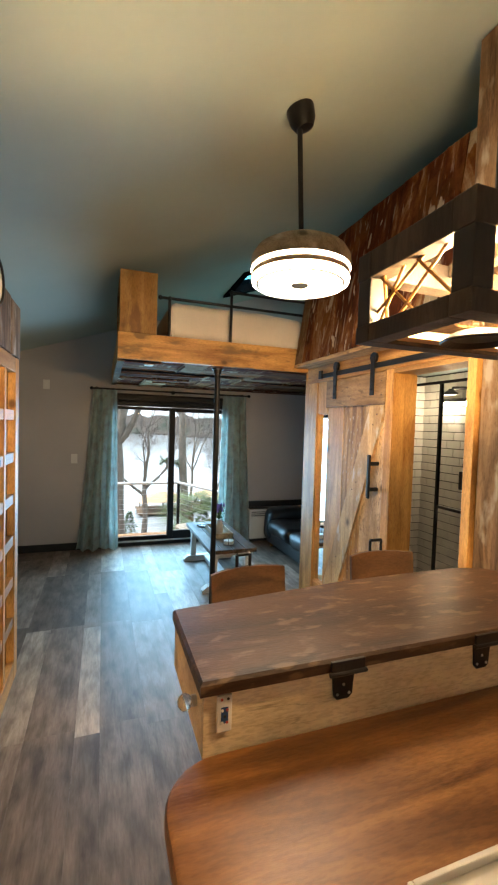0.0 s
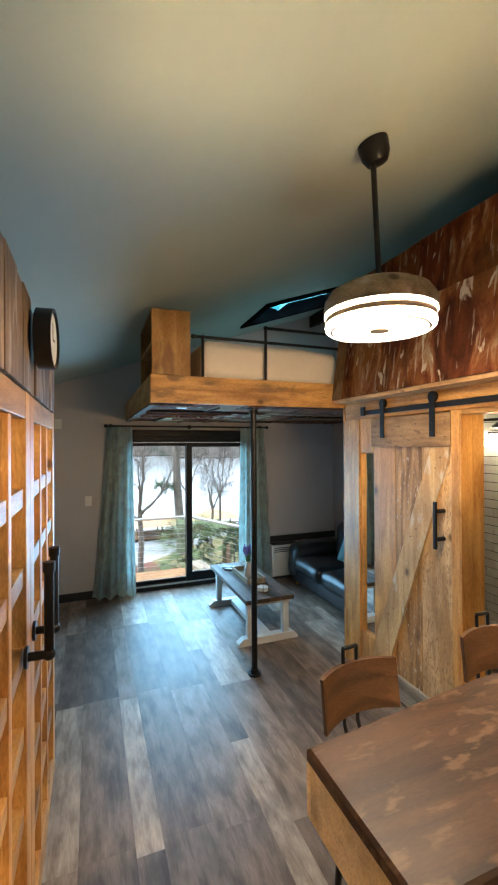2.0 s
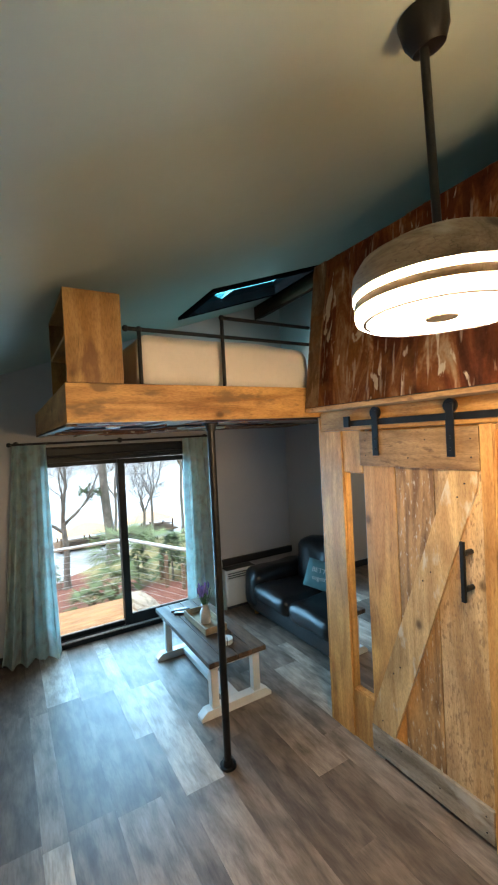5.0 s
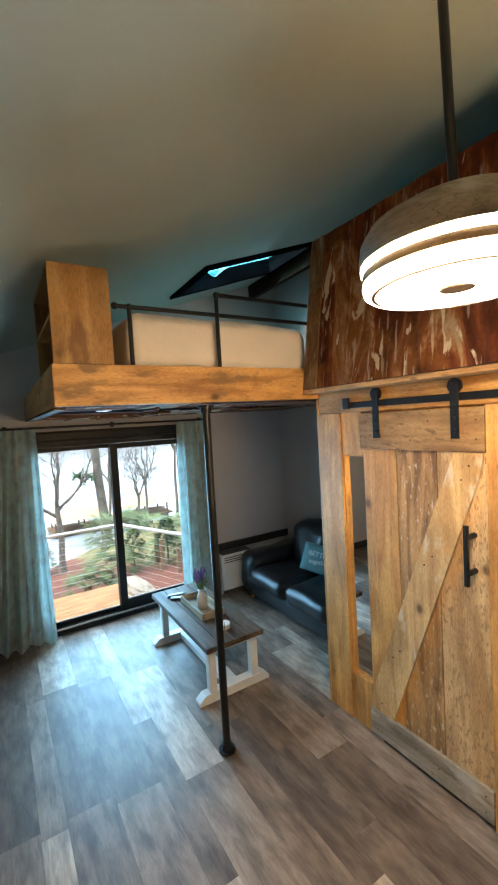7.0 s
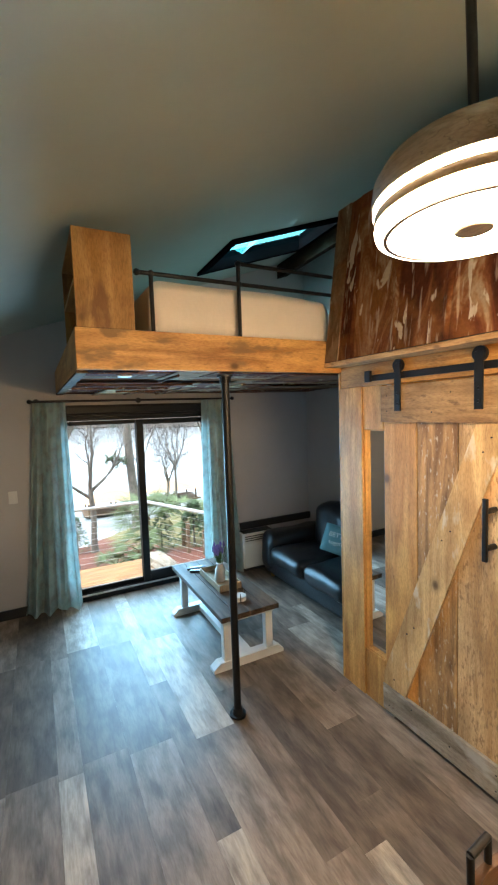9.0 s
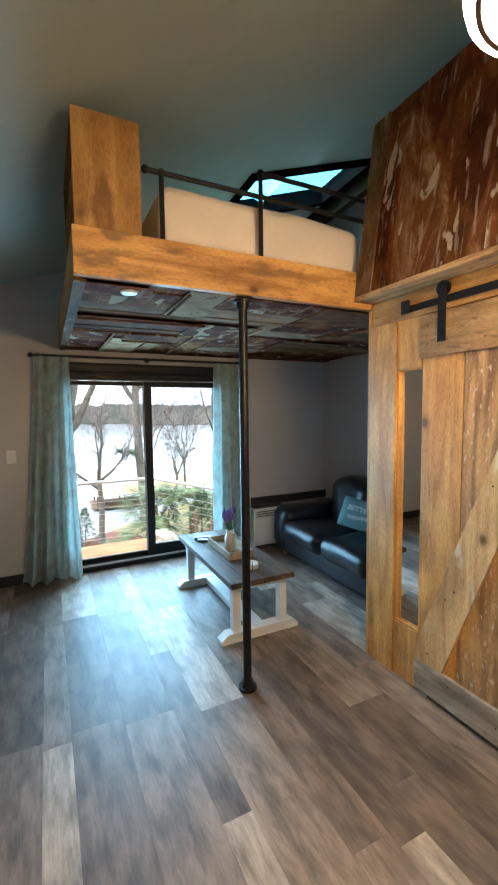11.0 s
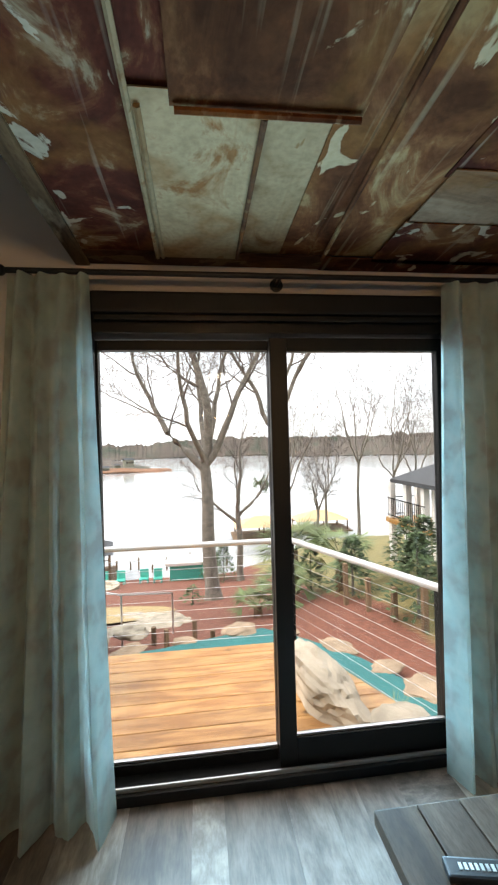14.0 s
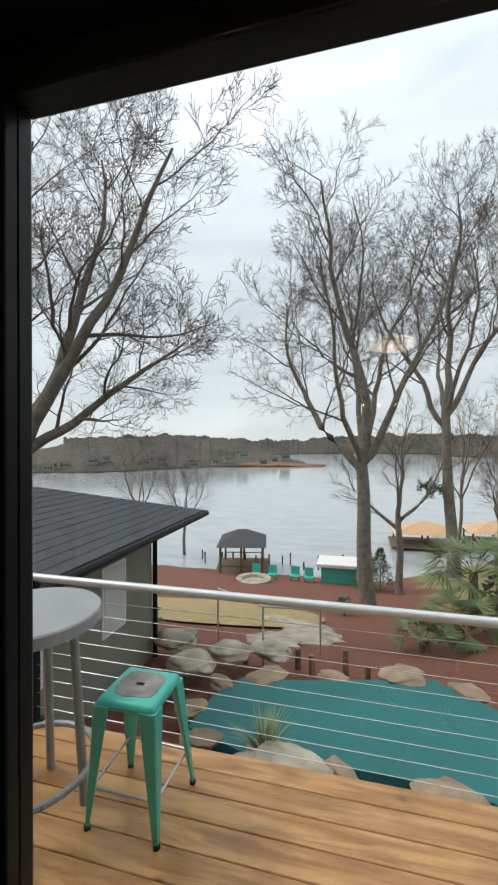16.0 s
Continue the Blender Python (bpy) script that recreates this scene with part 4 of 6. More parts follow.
CANM = plain("painted_milk_can", (0.56, 0.50, 0.45), 0.5, 0.2, 0.2, 9)
vase = thing("lavender_can", (1.265, 4.47, 0.444), "small grey milk can of purple lavender in the tray", "plant")
part("can", lathe(bmesh.new(), [(0.042, 0.444), (0.045, 0.45), (0.045, 0.545), (0.030, 0.57), (0.029, 0.592), (0.036, 0.60)], (1.265, 4.47, 0), 28), CANM, vase, smooth=True)
rng = random.Random(2)
bg = bmesh.new()
for i in range(34):
    a, s = rng.random() * 6.28, rng.random() * 0.075
    q = Vector((1.265 + s * math.cos(a), 4.47 + s * math.sin(a), 0.70 + rng.random() * 0.07))
    p = Vector((1.265 + 0.3 * s * math.cos(a), 4.47 + 0.3 * s * math.sin(a), 0.595))
    tube(bg, p, q, 0.0016, seg=4)
    if i % 2:
        part("flower", blob(bmesh.new(), q, (0.010, 0.010, 0.030), 2, 0.25, i, 3.0), LAV, vase)
    for k in range(3):
        c = p.lerp(q, 0.2 + 0.2 * k)
        tip = c + Vector((rng.uniform(-1, 1), rng.uniform(-1, 1), 0.5)) * 0.025
        v = [bg.verts.new(x) for x in (c, c.lerp(tip, 0.5) + Vector((0.004, 0.003, 0)), tip, c.lerp(tip, 0.5) - Vector((0.004, 0.003, 0)))]
        bg.faces.new(v)
part("foliage", bg, GREEN, vase)
RBODY = plain("black_plastic", (0.02, 0.02, 0.022), 0.4)
for i, (x, y, a) in enumerate(((1.185, 4.87, 78), (1.185, 4.78, 60))):
    r = thing("remote_control", (x, y, 0.432), "slim black television remote lying on the table", "remote", "remotes on the table")
    part("body", b_(x - 0.09, x + 0.09, y - 0.025, y + 0.025, 0.433, 0.452, bev=0.006), RBODY, r)
    for k in range(10):
        part("button", b_(x - 0.06 + 0.012 * k, x - 0.053 + 0.012 * k, y - 0.008, y + 0.008, 0.4522, 0.454), PLASTIC if k % 3 == 0 else STEEL, r)
    r.rotation_euler = (0, 0, radians(a - 90))
coast = thing("coaster_stack", (1.255, 4.065, 0.432), "stack of round white coasters in a black wire holder", "coasters")
for k in range(4):
    part("coaster", lathe(bmesh.new(), [(0.0001, 0.433 + 0.009 * k), (0.052, 0.433 + 0.009 * k), (0.052, 0.441 + 0.009 * k), (0.0001, 0.441 + 0.009 * k)], (1.255, 4.065, 0), 28), PLASTIC, coast)
for a in (0.3, 2.4, 4.4):
    part("wire", tube(bmesh.new(), (1.255 + 0.055 * math.cos(a), 4.065 + 0.055 * math.sin(a), 0.432), (1.255 + 0.055 * math.cos(a), 4.065 + 0.055 * math.sin(a), 0.50), 0.0025, seg=6), BLACK, coast)

sofa = thing("sofa", (2.65, 4.4, 0), "black leather two-seat sofa with plump cushions along the wall", "sofa")
part("base", puff(bmesh.new(), 2.17, 3.04, 3.50, 5.30, 0.06, 0.30, 0.05, 4), LEATHER, sofa, smooth=True)


def soft(bm, amount=0.012, f=4.0):
    bmesh.ops.subdivide_edges(bm, edges=[e for e in bm.edges if e.calc_length() > 0.12], cuts=4, use_grid_fill=True)
    for v in bm.verts:
        v.co += Vector((noise.noise(v.co * f), noise.noise(v.co * f + Vector((9, 0, 0))), noise.noise(v.co * f + Vector((0, 9, 0))))) * amount
    return bm


for y0, y1 in ((3.82, 4.46), (4.47, 5.06)):
    part("seat_cushion", soft(puff(bmesh.new(), 2.10, 2.86, y0, y1, 0.22, 0.425, 0.085, 5), 0.024), LEATHER, sofa, smooth=True)
for y0, y1 in ((3.80, 4.45), (4.46, 5.08)):
    bm = soft(puff(bmesh.new(), 2.68, 3.05, y0, y1, 0.36, 0.855, 0.14, 6), 0.045)
    for v in bm.verts:
        v.co.x += 0.10 * (v.co.z - 0.6)
        v.co.x = min(v.co.x, 3.085)
    part("back_cushion", bm, LEATHER, sofa, smooth=True)
for y0, y1 in ((5.04, 5.38), (3.44, 3.79)):
    part("arm", soft(puff(bmesh.new(), 2.14, 3.04, y0, y1, 0.06, 0.55, 0.13, 6), 0.03), LEATHER, sofa, smooth=True)
for x in (2.25, 2.98):
    for y in (3.56, 5.24):
        part("foot", tube(bmesh.new(), (x, y, 0.0), (x, y, 0.07), 0.022, 0.03), PINE, sofa)
TEALC = plain("teal_cushion_cloth", (0.12, 0.22, 0.225), 0.9, var=0.15, scale=8, bumps=0.3)
cush = thing("throw_pillow", (2.60, 4.42, 0.43), "small teal throw pillow with white lettering on the sofa", "pillow")
bm = bmesh.new()
n = 14
top, bot = [], []
for i in range(n + 1):
    ra, rb = [], []
    for j in range(n + 1):
        u, v = i / n * 2 - 1, j / n * 2 - 1
        t = 0.055 * ((1 - u ** 4) * (1 - v ** 4)) ** 0.6
        w = 1 - 0.05 * (u * u + v * v - u * u * v * v)
        ra.append(bm.verts.new((u * 0.20 * w, -t, v * 0.15 * w)))
        rb.append(bm.verts.new((u * 0.20 * w, t + 0.002, v * 0.15 * w)))
    top.append(ra), bot.append(rb)
for i in range(n):
    for j in range(n):
        bm.faces.new((top[i][j], top[i + 1][j], top[i + 1][j + 1], top[i][j + 1]))
        bm.faces.new((bot[i][j], bot[i][j + 1], bot[i + 1][j + 1], bot[i + 1][j]))
cov = new("cover", mesh_of("cover", bm, TEALC, True))
cov.parent = cush
cush.matrix_world = pose(2.60, 4.45, 0.565, -22, 10, -62)


def lettering(text, size, parent, m, material, name="lettering"):
    cu = bpy.data.curves.new(name, "FONT")
    cu.body, cu.size, cu.align_x, cu.extrude = text, size, "CENTER", 0.0008
    cu.materials.append(material)
    o = new(name, cu)
    o.parent = parent
    o.matrix_local = m
    return o


lettering("BETTER", 0.068, cush, pose(0, -0.059, 0.02, 90), PLASTIC)
lettering("together", 0.062, cush, pose(0.015, -0.059, -0.05, 90, -4), PLASTIC)

ac = thing("wall_heater", (2.22, 5.6, 0.03), "white through-wall air conditioner under the black ledge", "air conditioner")
part("casing", b_(2.0, 2.44, 5.50, FAR - 0.02, 0.04, 0.465, bev=0.012), PLASTIC, ac)
for k in range(7):
    part("louvre", b_(2.03, 2.41, 5.489, 5.499, 0.36 + 0.013 * k, 0.367 + 0.013 * k), DARKBOX if k % 2 else PLASTIC, ac)
part("front_panel", b_(2.02, 2.42, 5.492, 5.499, 0.07, 0.34, bev=0.002), PLASTIC, ac)
part("top_grille", b_(2.02, 2.42, 5.51, FAR - 0.03, 0.4655, 0.4685), DARKBOX, ac)
part("stand", b_(2.04, 2.40, 5.53, 5.66, 0.0, 0.039), DARKBOX, ac)
structure("trim_ledge", b_(1.93, EAST - 0.002, FAR - 0.035, FAR - 0.002, 0.472, 0.558, bev=0.004), BASEB, "black wooden ledge along the wall", "trim")
for x, z, w, h in ((-0.336, 1.18, 0.075, 0.12), (-0.665, 2.105, 0.075, 0.115)):
    sw = thing("wall_switch", (x, FAR, z), "white wall plate on the grey wall", "switch", "wall plates")
    part("plate", b_(x - w / 2, x + w / 2, FAR - 0.007, FAR - 0.0005, z - h / 2, z + h / 2, bev=0.002), PLASTIC, sw)
    part("rocker", b_(x - 0.016, x + 0.016, FAR - 0.011, FAR - 0.0072, z - 0.032, z + 0.032, bev=0.002), PLASTIC, sw)
art = thing("picture_frame", (EAST, 4.5, 1.5), "small white framed picture on the wall over the sofa", "picture")
part("frame", b_(EAST - 0.018, EAST - 0.002, 4.30, 4.715, 1.238, 1.758, bev=0.003), PLASTIC, art)
part("print", b_(EAST - 0.022, EAST - 0.0185, 4.385, 4.63, 1.315, 1.68), GREY_Y, art)
puck = thing("puck_light", (0.353, 3.525, 2.15), "round white puck light under the loft, unlit", "light")
part("housing", lathe(bmesh.new(), [(0.0001, 2.139), (0.036, 2.139), (0.040, 2.142), (0.040, 2.149), (0.0001, 2.149)], (0.353, 3.525, 0), 28), PLASTIC, puck, smooth=True)
part("lens", lathe(bmesh.new(), [(0.0001, 2.1365), (0.030, 2.1385), (0.0001, 2.1389)], (0.353, 3.525, 0), 28), PLASTIC, puck)

# ---- kitchen ----
def slab_round(bm, x0, x1, y0, y1, z0, z1, r, seg=10):
    """A board with its two left corners rounded."""
    pts = [(x1, y0), (x1, y1)]
    pts += [(x0 + r - r * math.sin(a), y1 - r + r * math.cos(a)) for a in [i / seg * math.pi / 2 for i in range(seg + 1)]]
    pts += [(x0 + r - r * math.cos(a), y0 + r - r * math.sin(a)) for a in [i / seg * math.pi / 2 for i in range(seg + 1)]]
    e = 0.012
    lay = []
    for z, k in ((z0, 0.0), (z1 - e, 0.0), (z1 - e * 0.3, e * 0.3), (z1, e)):
        lay.append([bm.verts.new((x + (k if x < (x0 + x1) / 2 else -k), y + (k if y < (y0 + y1) / 2 else -k), z)) for x, y in pts])
    for a, b in zip(lay, lay[1:]):
        for i in range(len(pts)):
            j = (i + 1) % len(pts)
            bm.faces.new((a[i], a[j], b[j], b[i]))
    bm.faces.new(lay[0][::-1]), bm.faces.new(lay[-1])
    return bm


isl = thing("kitchen_island", (0.9, 0.6, 0), "kitchen island with an oiled wooden top, rounded corner", "island")
part("worktop", slab_round(bmesh.new(), 0.128, 1.72, 0.22, 0.915, 0.845, 0.886, 0.13), COUNTER, isl, smooth=True)
part("cabinet", b_(0.30, 1.70, 0.30, 0.88, 0.08, 0.843, bev=0.003), PINE_X, isl)
part("plinth", b_(0.34, 1.66, 0.34, 0.85, 0.0, 0.079), BASEB, isl)
sink = thing("white_tray", (0.8, 0.35, 0.886), "glossy white tray lying on the island top", "tray")
part("base", b_(0.50, 1.10, 0.235, 0.515, 0.8875, 0.897, bev=0.003), TILE, sink)
for x0, x1, y0, y1 in ((0.49, 0.50, 0.225, 0.525), (1.10, 1.11, 0.225, 0.525), (0.501, 1.099, 0.515, 0.525), (0.501, 1.099, 0.225, 0.235)):
    part("rim", b_(x0, x1, y0, y1, 0.8875, 0.912, bev=0.003), TILE, sink)
pony = thing("base_cabinet", (0.95, 1.13, 0), "pine base carrying the long wooden chest", "cabinet")
part("panel", b_(0.42, 1.60, 0.95, 1.24, 0.0, 0.862, bev=0.003), PINE_X, pony)
chest = thing("wooden_chest", (0.93, 1.13, 0.863), "long pale pine chest with a dark worn lid", "chest")
part("front", b_(0.235, 1.64, 0.925, 0.945, 0.864, 1.031, bev=0.002), CHESTW, chest)
part("back", b_(0.235, 1.64, 1.315, 1.335, 0.864, 1.031, bev=0.002), CHESTW, chest)
part("side", b_(0.235, 0.255, 0.9455, 1.3145, 0.864, 1.031, bev=0.002), CHESTW, chest)
part("side", b_(1.62, 1.64, 0.9455, 1.3145, 0.864, 1.031, bev=0.002), CHESTW, chest)
part("bottom", b_(0.256, 1.619, 0.946, 1.314, 0.864, 0.88), CHESTW, chest)
bm = bmesh.new()
pts = [(0.222, 0.905), (1.62, 0.905), (1.66, 0.95), (1.66, 1.27), (1.60, 1.36), (1.45, 1.395), (0.89, 1.385), (0.222, 1.31)]
lay = []
for z, k in ((1.032, 0.0), (1.058, 0.0), (1.066, 0.007)):
    lay.append([bm.verts.new((x + (k if x < 0.9 else -k), y + (k if y < 1.1 else -k), z)) for x, y in pts])
for a, b in zip(lay, lay[1:]):
    for i in range(len(pts)):
        j = (i + 1) % len(pts)
        bm.faces.new((a[i], a[j], b[j], b[i]))
bm.faces.new(lay[0][::-1]), bm.faces.new(lay[-1])
part("lid", bm, LID, chest, "dark worn wooden lid")
for x in (0.615, 1.105):
    h = part("hinge", b_(x - 0.05, x + 0.05, 0.896, 0.9045, 1.033, 1.063, bev=0.001), BLACK, chest, "black iron strap hinge")
    part("barrel", tube(bmesh.new(), (x - 0.055, 0.897, 1.030), (x + 0.055, 0.897, 1.030), 0.0065, seg=10), BLACK, h)
    bm = bmesh.new()
    prof = [(x - 0.034, 1.027), (x + 0.034, 1.027), (x + 0.028, 0.955), (x + 0.018, 0.945), (x - 0.018, 0.945), (x - 0.028, 0.955)]
    f0, f1 = [bm.verts.new((a, 0.919, b)) for a, b in prof], [bm.verts.new((a, 0.9245, b)) for a, b in prof]
    bm.faces.new(f0), bm.faces.new(f1[::-1])
    for i in range(6):
        bm.faces.new((f0[i], f0[(i + 1) % 6], f1[(i + 1) % 6], f1[i]))
    part("leaf", bm, BLACK, h)
    for dx, z in ((-0.018, 0.96), (0.018, 0.96), (0.0, 0.985), (-0.02, 1.012), (0.02, 1.012)):
        part("screw", tube(bmesh.new(), (x + dx, 0.9165, z), (x + dx, 0.9188, z), 0.0038, seg=8), STEEL, h)
kn = part("knob", blob(bmesh.new(), (0.205, 1.0, 0.965), (0.019, 0.021, 0.021), 2, 0.02), GLASS, chest, "faceted clear glass knob")
part("knob_plate", tube(bmesh.new(), (0.222, 1.0, 0.965), (0.2345, 1.0, 0.965), 0.014), STEEL, kn)
rc = thing("led_remote", (0.284, 0.92, 0.93), "small white light remote fixed to the chest front", "remote")
part("body", b_(0.266, 0.304, 0.916, 0.9245, 0.930, 1.020, bev=0.003), PLASTIC, rc)
BLUEB, REDB = plain("blue_key", (0.02, 0.06, 0.16), 0.5), plain("red_key", (0.45, 0.06, 0.05), 0.5)
part("panel", b_(0.276, 0.294, 0.9148, 0.9158, 0.952, 0.992), BLUEB, rc)
for i, (x, z) in enumerate(((0.277, 1.012), (0.293, 1.012), (0.279, 0.985), (0.291, 0.985), (0.285, 0.97), (0.279, 0.955), (0.291, 0.955))):
    part("key", tube(bmesh.new(), (x, 0.9132, z), (x, 0.9147, z), 0.0034, seg=10), (REDB, BASEB, PLASTIC)[i % 3], rc)


def stool(m, label):
    s = thing("bar_chair", (0, 0, 0), label, "chair", "chairs at the chest")
    bm = bmesh.new()
    nb = 12
    rows = []
    for k, z in ((0, 0.905), (1, 1.075)):
        rows.append([[bm.verts.new((-0.165 + 0.33 * i / nb, 0.02 * k + 0.05 - 0.05 * (2 * i / nb - 1) ** 2 + d, z)) for i in range(nb + 1)] for d in (0.0, 0.016)])
    (a0, a1), (c0, c1) = rows
    for i in range(nb):
        bm.faces.new((a0[i], a0[i + 1], c0[i + 1], c0[i])), bm.faces.new((a1[i], c1[i], c1[i + 1], a1[i + 1]))
        bm.faces.new((c0[i], c0[i + 1], c1[i + 1], c1[i])), bm.faces.new((a0[i], a1[i], a1[i + 1], a0[i + 1]))
    for i in (0, nb):
        bm.faces.new((a0[i], c0[i], c1[i], a1[i]))
    part("backrest", bm, CHAIRW, s, smooth=True)
    part("seat", slab_round(bmesh.new(), -0.18, 0.18, -0.36, -0.02, 0.63, 0.655, 0.05), CHAIRW, s, smooth=True)
    for x in (-0.03, 0.03):
        part("back_bar", tube(bmesh.new(), (x, -0.03, 0.62), (x, 0.075, 0.86), 0.007), BLACK, s, smooth=True)
        part("back_bar", tube(bmesh.new(), (x, 0.075, 0.86), (x, 0.082, 1.125), 0.007), BLACK, s, smooth=True)
    part("loop", tube(bmesh.new(), (-0.03, 0.082, 1.125), (0.03, 0.082, 1.125), 0.0075), BLACK, s, smooth=True)
    part("cross_bar", tube(bmesh.new(), (-0.03, 0.06, 0.83), (0.03, 0.06, 0.83), 0.006), BLACK, s)
    for x in (-0.15, 0.15):
        for y in (-0.33, -0.05):
            part("leg", tube(bmesh.new(), (x * 1.2, y + (0.03 if y > -0.1 else -0.03), 0.0), (x, y, 0.63), 0.011), BLACK, s, smooth=True)
        part("foot_rail", tube(bmesh.new(), (x * 1.13, -0.345, 0.22), (x * 1.13, -0.035, 0.22), 0.008), BLACK, s)
    s.matrix_world = m
    return s


stool(pose(0.575, 1.535, 0, 0, 0, 6), "bar chair with curved dark wood back and iron loop")
stool(pose(1.235, 1.55, 0.012, 0, 0, -3), "bar chair with curved dark wood back and iron loop")

# kitchen box light
JAR = glass("jar_glass", (1.0, 0.96, 0.88))
kl = thing("box_chandelier", (0.95, 0.60, 1.842), "wooden box light with wire crosses and glass jar bulbs", "lamp")
ax0, ax1, ay0, ay1, az0, az1 = 0.515, 1.38, 0.478, 0.722, 1.846, 2.018
DARKW = wood("dark_stained_frame", (0.035, 0.028, 0.022), (0.10, 0.075, 0.055), 2, 0.6, knots=False)
for x in (ax0, ax1):
    for y in (ay0, ay1):
        part("corner_post", b_(x - 0.02, x + 0.02, y - 0.02, y + 0.02, az0 + 0.0295, az1 - 0.0525, bev=0.002), BASEB, kl, "black corner post")
for z0, z1 in ((az0 - 0.006, az0 + 0.029), (az1 - 0.052, az1)):
    for y in (ay0, ay1):
        part("long_rail", b_(ax0 - 0.022, ax1 + 0.022, y - 0.021, y + 0.021, z0, z1, bev=0.002), DARKW, kl)
    for x in (ax0, ax1):
        part("end_rail", b_(x - 0.021, x + 0.021, ay0 + 0.0215, ay1 - 0.0215, z0, z1, bev=0.002), DARKW, kl)
part("bottom_board", b_(ax0 + 0.031, ax1 - 0.031, ay0 + 0.18, ay1 - 0.031, az0, az0 + 0.012), PINE_X, kl)
for (y, z), (y2, z2) in (((0.50, 1.99), (0.65, 1.87)), ((0.50, 1.87), (0.62, 1.99)), ((0.59, 1.87), (0.71, 1.98)), ((0.62, 1.98), (0.70, 1.87)), ((0.67, 1.87), (0.69, 1.99)), ((0.54, 1.99), (0.72, 1.89))):
    part("wire", tube(bmesh.new(), (ax0, y, z), (ax0, y2, z2), 0.0032, seg=6), PINE, kl)
for x in (0.64, 0.85, 1.06, 1.27):
    j = part("jar", lathe(bmesh.new(), [(0.040, 1.865), (0.043, 1.876), (0.043, 1.955), (0.030, 1.975), (0.029, 1.977), (0.041, 1.954), (0.041, 1.877), (0.039, 1.8655)], (x, 0.575, 0), 28), JAR, kl, "clear glass jar", True)
    j.visible_shadow = False
    part("bulb", blob(bmesh.new(), (x, 0.575, 1.915), (0.020, 0.020, 0.028), 2, 0), BULB, kl, "glowing warm bulb", True)
    part("socket", tube(bmesh.new(), (x, 0.575, 1.944), (x, 0.575, 1.99), 0.013), BLACK, kl)
    part("shade_rim", lathe(bmesh.new(), [(0.045, 1.836), (0.062, 1.828), (0.064, 1.832), (0.042, 1.846)], (x, 0.575, 0), 28), BLACK, kl)
for x in (0.70, 1.20):
    part("hanger", tube(bmesh.new(), (x, 0.60, az1), (x, 0.60, roof(x, 0.60)), 0.006, seg=8), BLACK, kl)
    part("cross_piece", b_(x - 0.02, x + 0.02, ay0 + 0.031, ay1 - 0.031, az1 - 0.03, az1 - 0.002), DARKW, kl)

# ---- bathroom seen through the doorway ----
structure("wall_tiled_1", b_(2.985, EAST - 0.002, 1.0, 3.29, 0.0, 2.20), GROUT, "bathroom wall of white subway tile", "wall")
structure("wall_tiled_2", b_(1.95, 2.984, 3.262, 3.298, 0.0, 2.20), GROUT, "bathroom side wall of white subway tile", "wall")
sh = thing("shower_screen", (2.4, 2.3, 0), "black-framed clear glass shower screen", "shower screen")
part("upright", b_(2.29, 2.31, 2.34, 2.36, 0.0, 2.01), FRAME, sh)
part("top_bar", b_(2.29, 2.31, 1.9, 2.70, 2.011, 2.03), FRAME, sh)
part("mid_bar", b_(2.29, 2.31, 1.9, 2.339, 1.112, 1.130), FRAME, sh)
p = part("pane", b_(2.297, 2.303, 1.9, 2.339, 0.02, 1.111), GLASS, sh)
p.visible_shadow = False
shower = thing("hand_shower", (2.95, 2.75, 1.9), "black shower head with hose and valve on the tile", "shower")
part("arm", tube(bmesh.new(), (2.984, 2.72, 2.05), (2.80, 2.74, 2.04), 0.012), BLACK, shower)
part("head", lathe(bmesh.new(), [(0.015, 0.05), (0.06, 0.012), (0.06, 0.0)], (2.78, 2.74, 1.98), 24), BLACK, shower)
part("valve", b_(2.955, 2.984, 2.69, 2.78, 1.16, 1.32, bev=0.006), BLACK, shower)
hp = [Vector((2.95, 2.74 - 0.06 * math.sin(3.1 * t), 1.96 - 0.60 * t)) for t in [i / 14 for i in range(15)]]
bm = bmesh.new()
for a, c in zip(hp, hp[1:]):
    tube(bm, a, c, 0.008, seg=8)
part("hose", bm, BLACK, shower)
# added lamp: vanity bulbs only mirrored in the shower glass, modelled on the tile
van = thing("vanity_reflection", (2.95, 2.82, 1.9), "added light bar standing in for two mirrored vanity bulbs", "light")
part("bar", b_(2.93, 2.984, 2.66, 2.97, 1.935, 1.955, bev=0.004), BLACK, van)
for y in (2.69, 2.93):
    part("bulb", blob(bmesh.new(), (2.93, y, 1.91), (0.026, 0.026, 0.026), 2, 0), VANITY, van, "glowing ball in place of a mirrored bulb", True)
tl = mesh_of("tile", b_(-0.005, 0.005, -0.0728, 0.0728, -0.0348, 0.0348, bev=0.002), TILE)
we, wn_ = bpy.data.objects["wall_tiled_1"], bpy.data.objects["wall_tiled_2"]
for r in range(29):
    z = 0.04 + 0.0755 * r
    for c in range(7):
        y = 3.18 - 0.1515 * c + (0.0757 if r % 2 else 0)
        o = new("tile", tl)
        o.parent, o.location = we, Vector((2.982, y, z)) - Vector(we.location)
    for c in range(8):
        x = 2.975 - 0.1515 * c + (0.0757 if r % 2 else 0)
        o = new("tile", tl)
        o.parent, o.location, o.rotation_euler = wn_, Vector((x, 3.259, z)) - Vector(wn_.location), (0, 0, radians(90))

# ---- outside: ground, lake, far shore ----
def ease(a, b, x):
    t = min(1, max(0, (x - a) / (b - a)))
    return t * t * (3 - 2 * t)


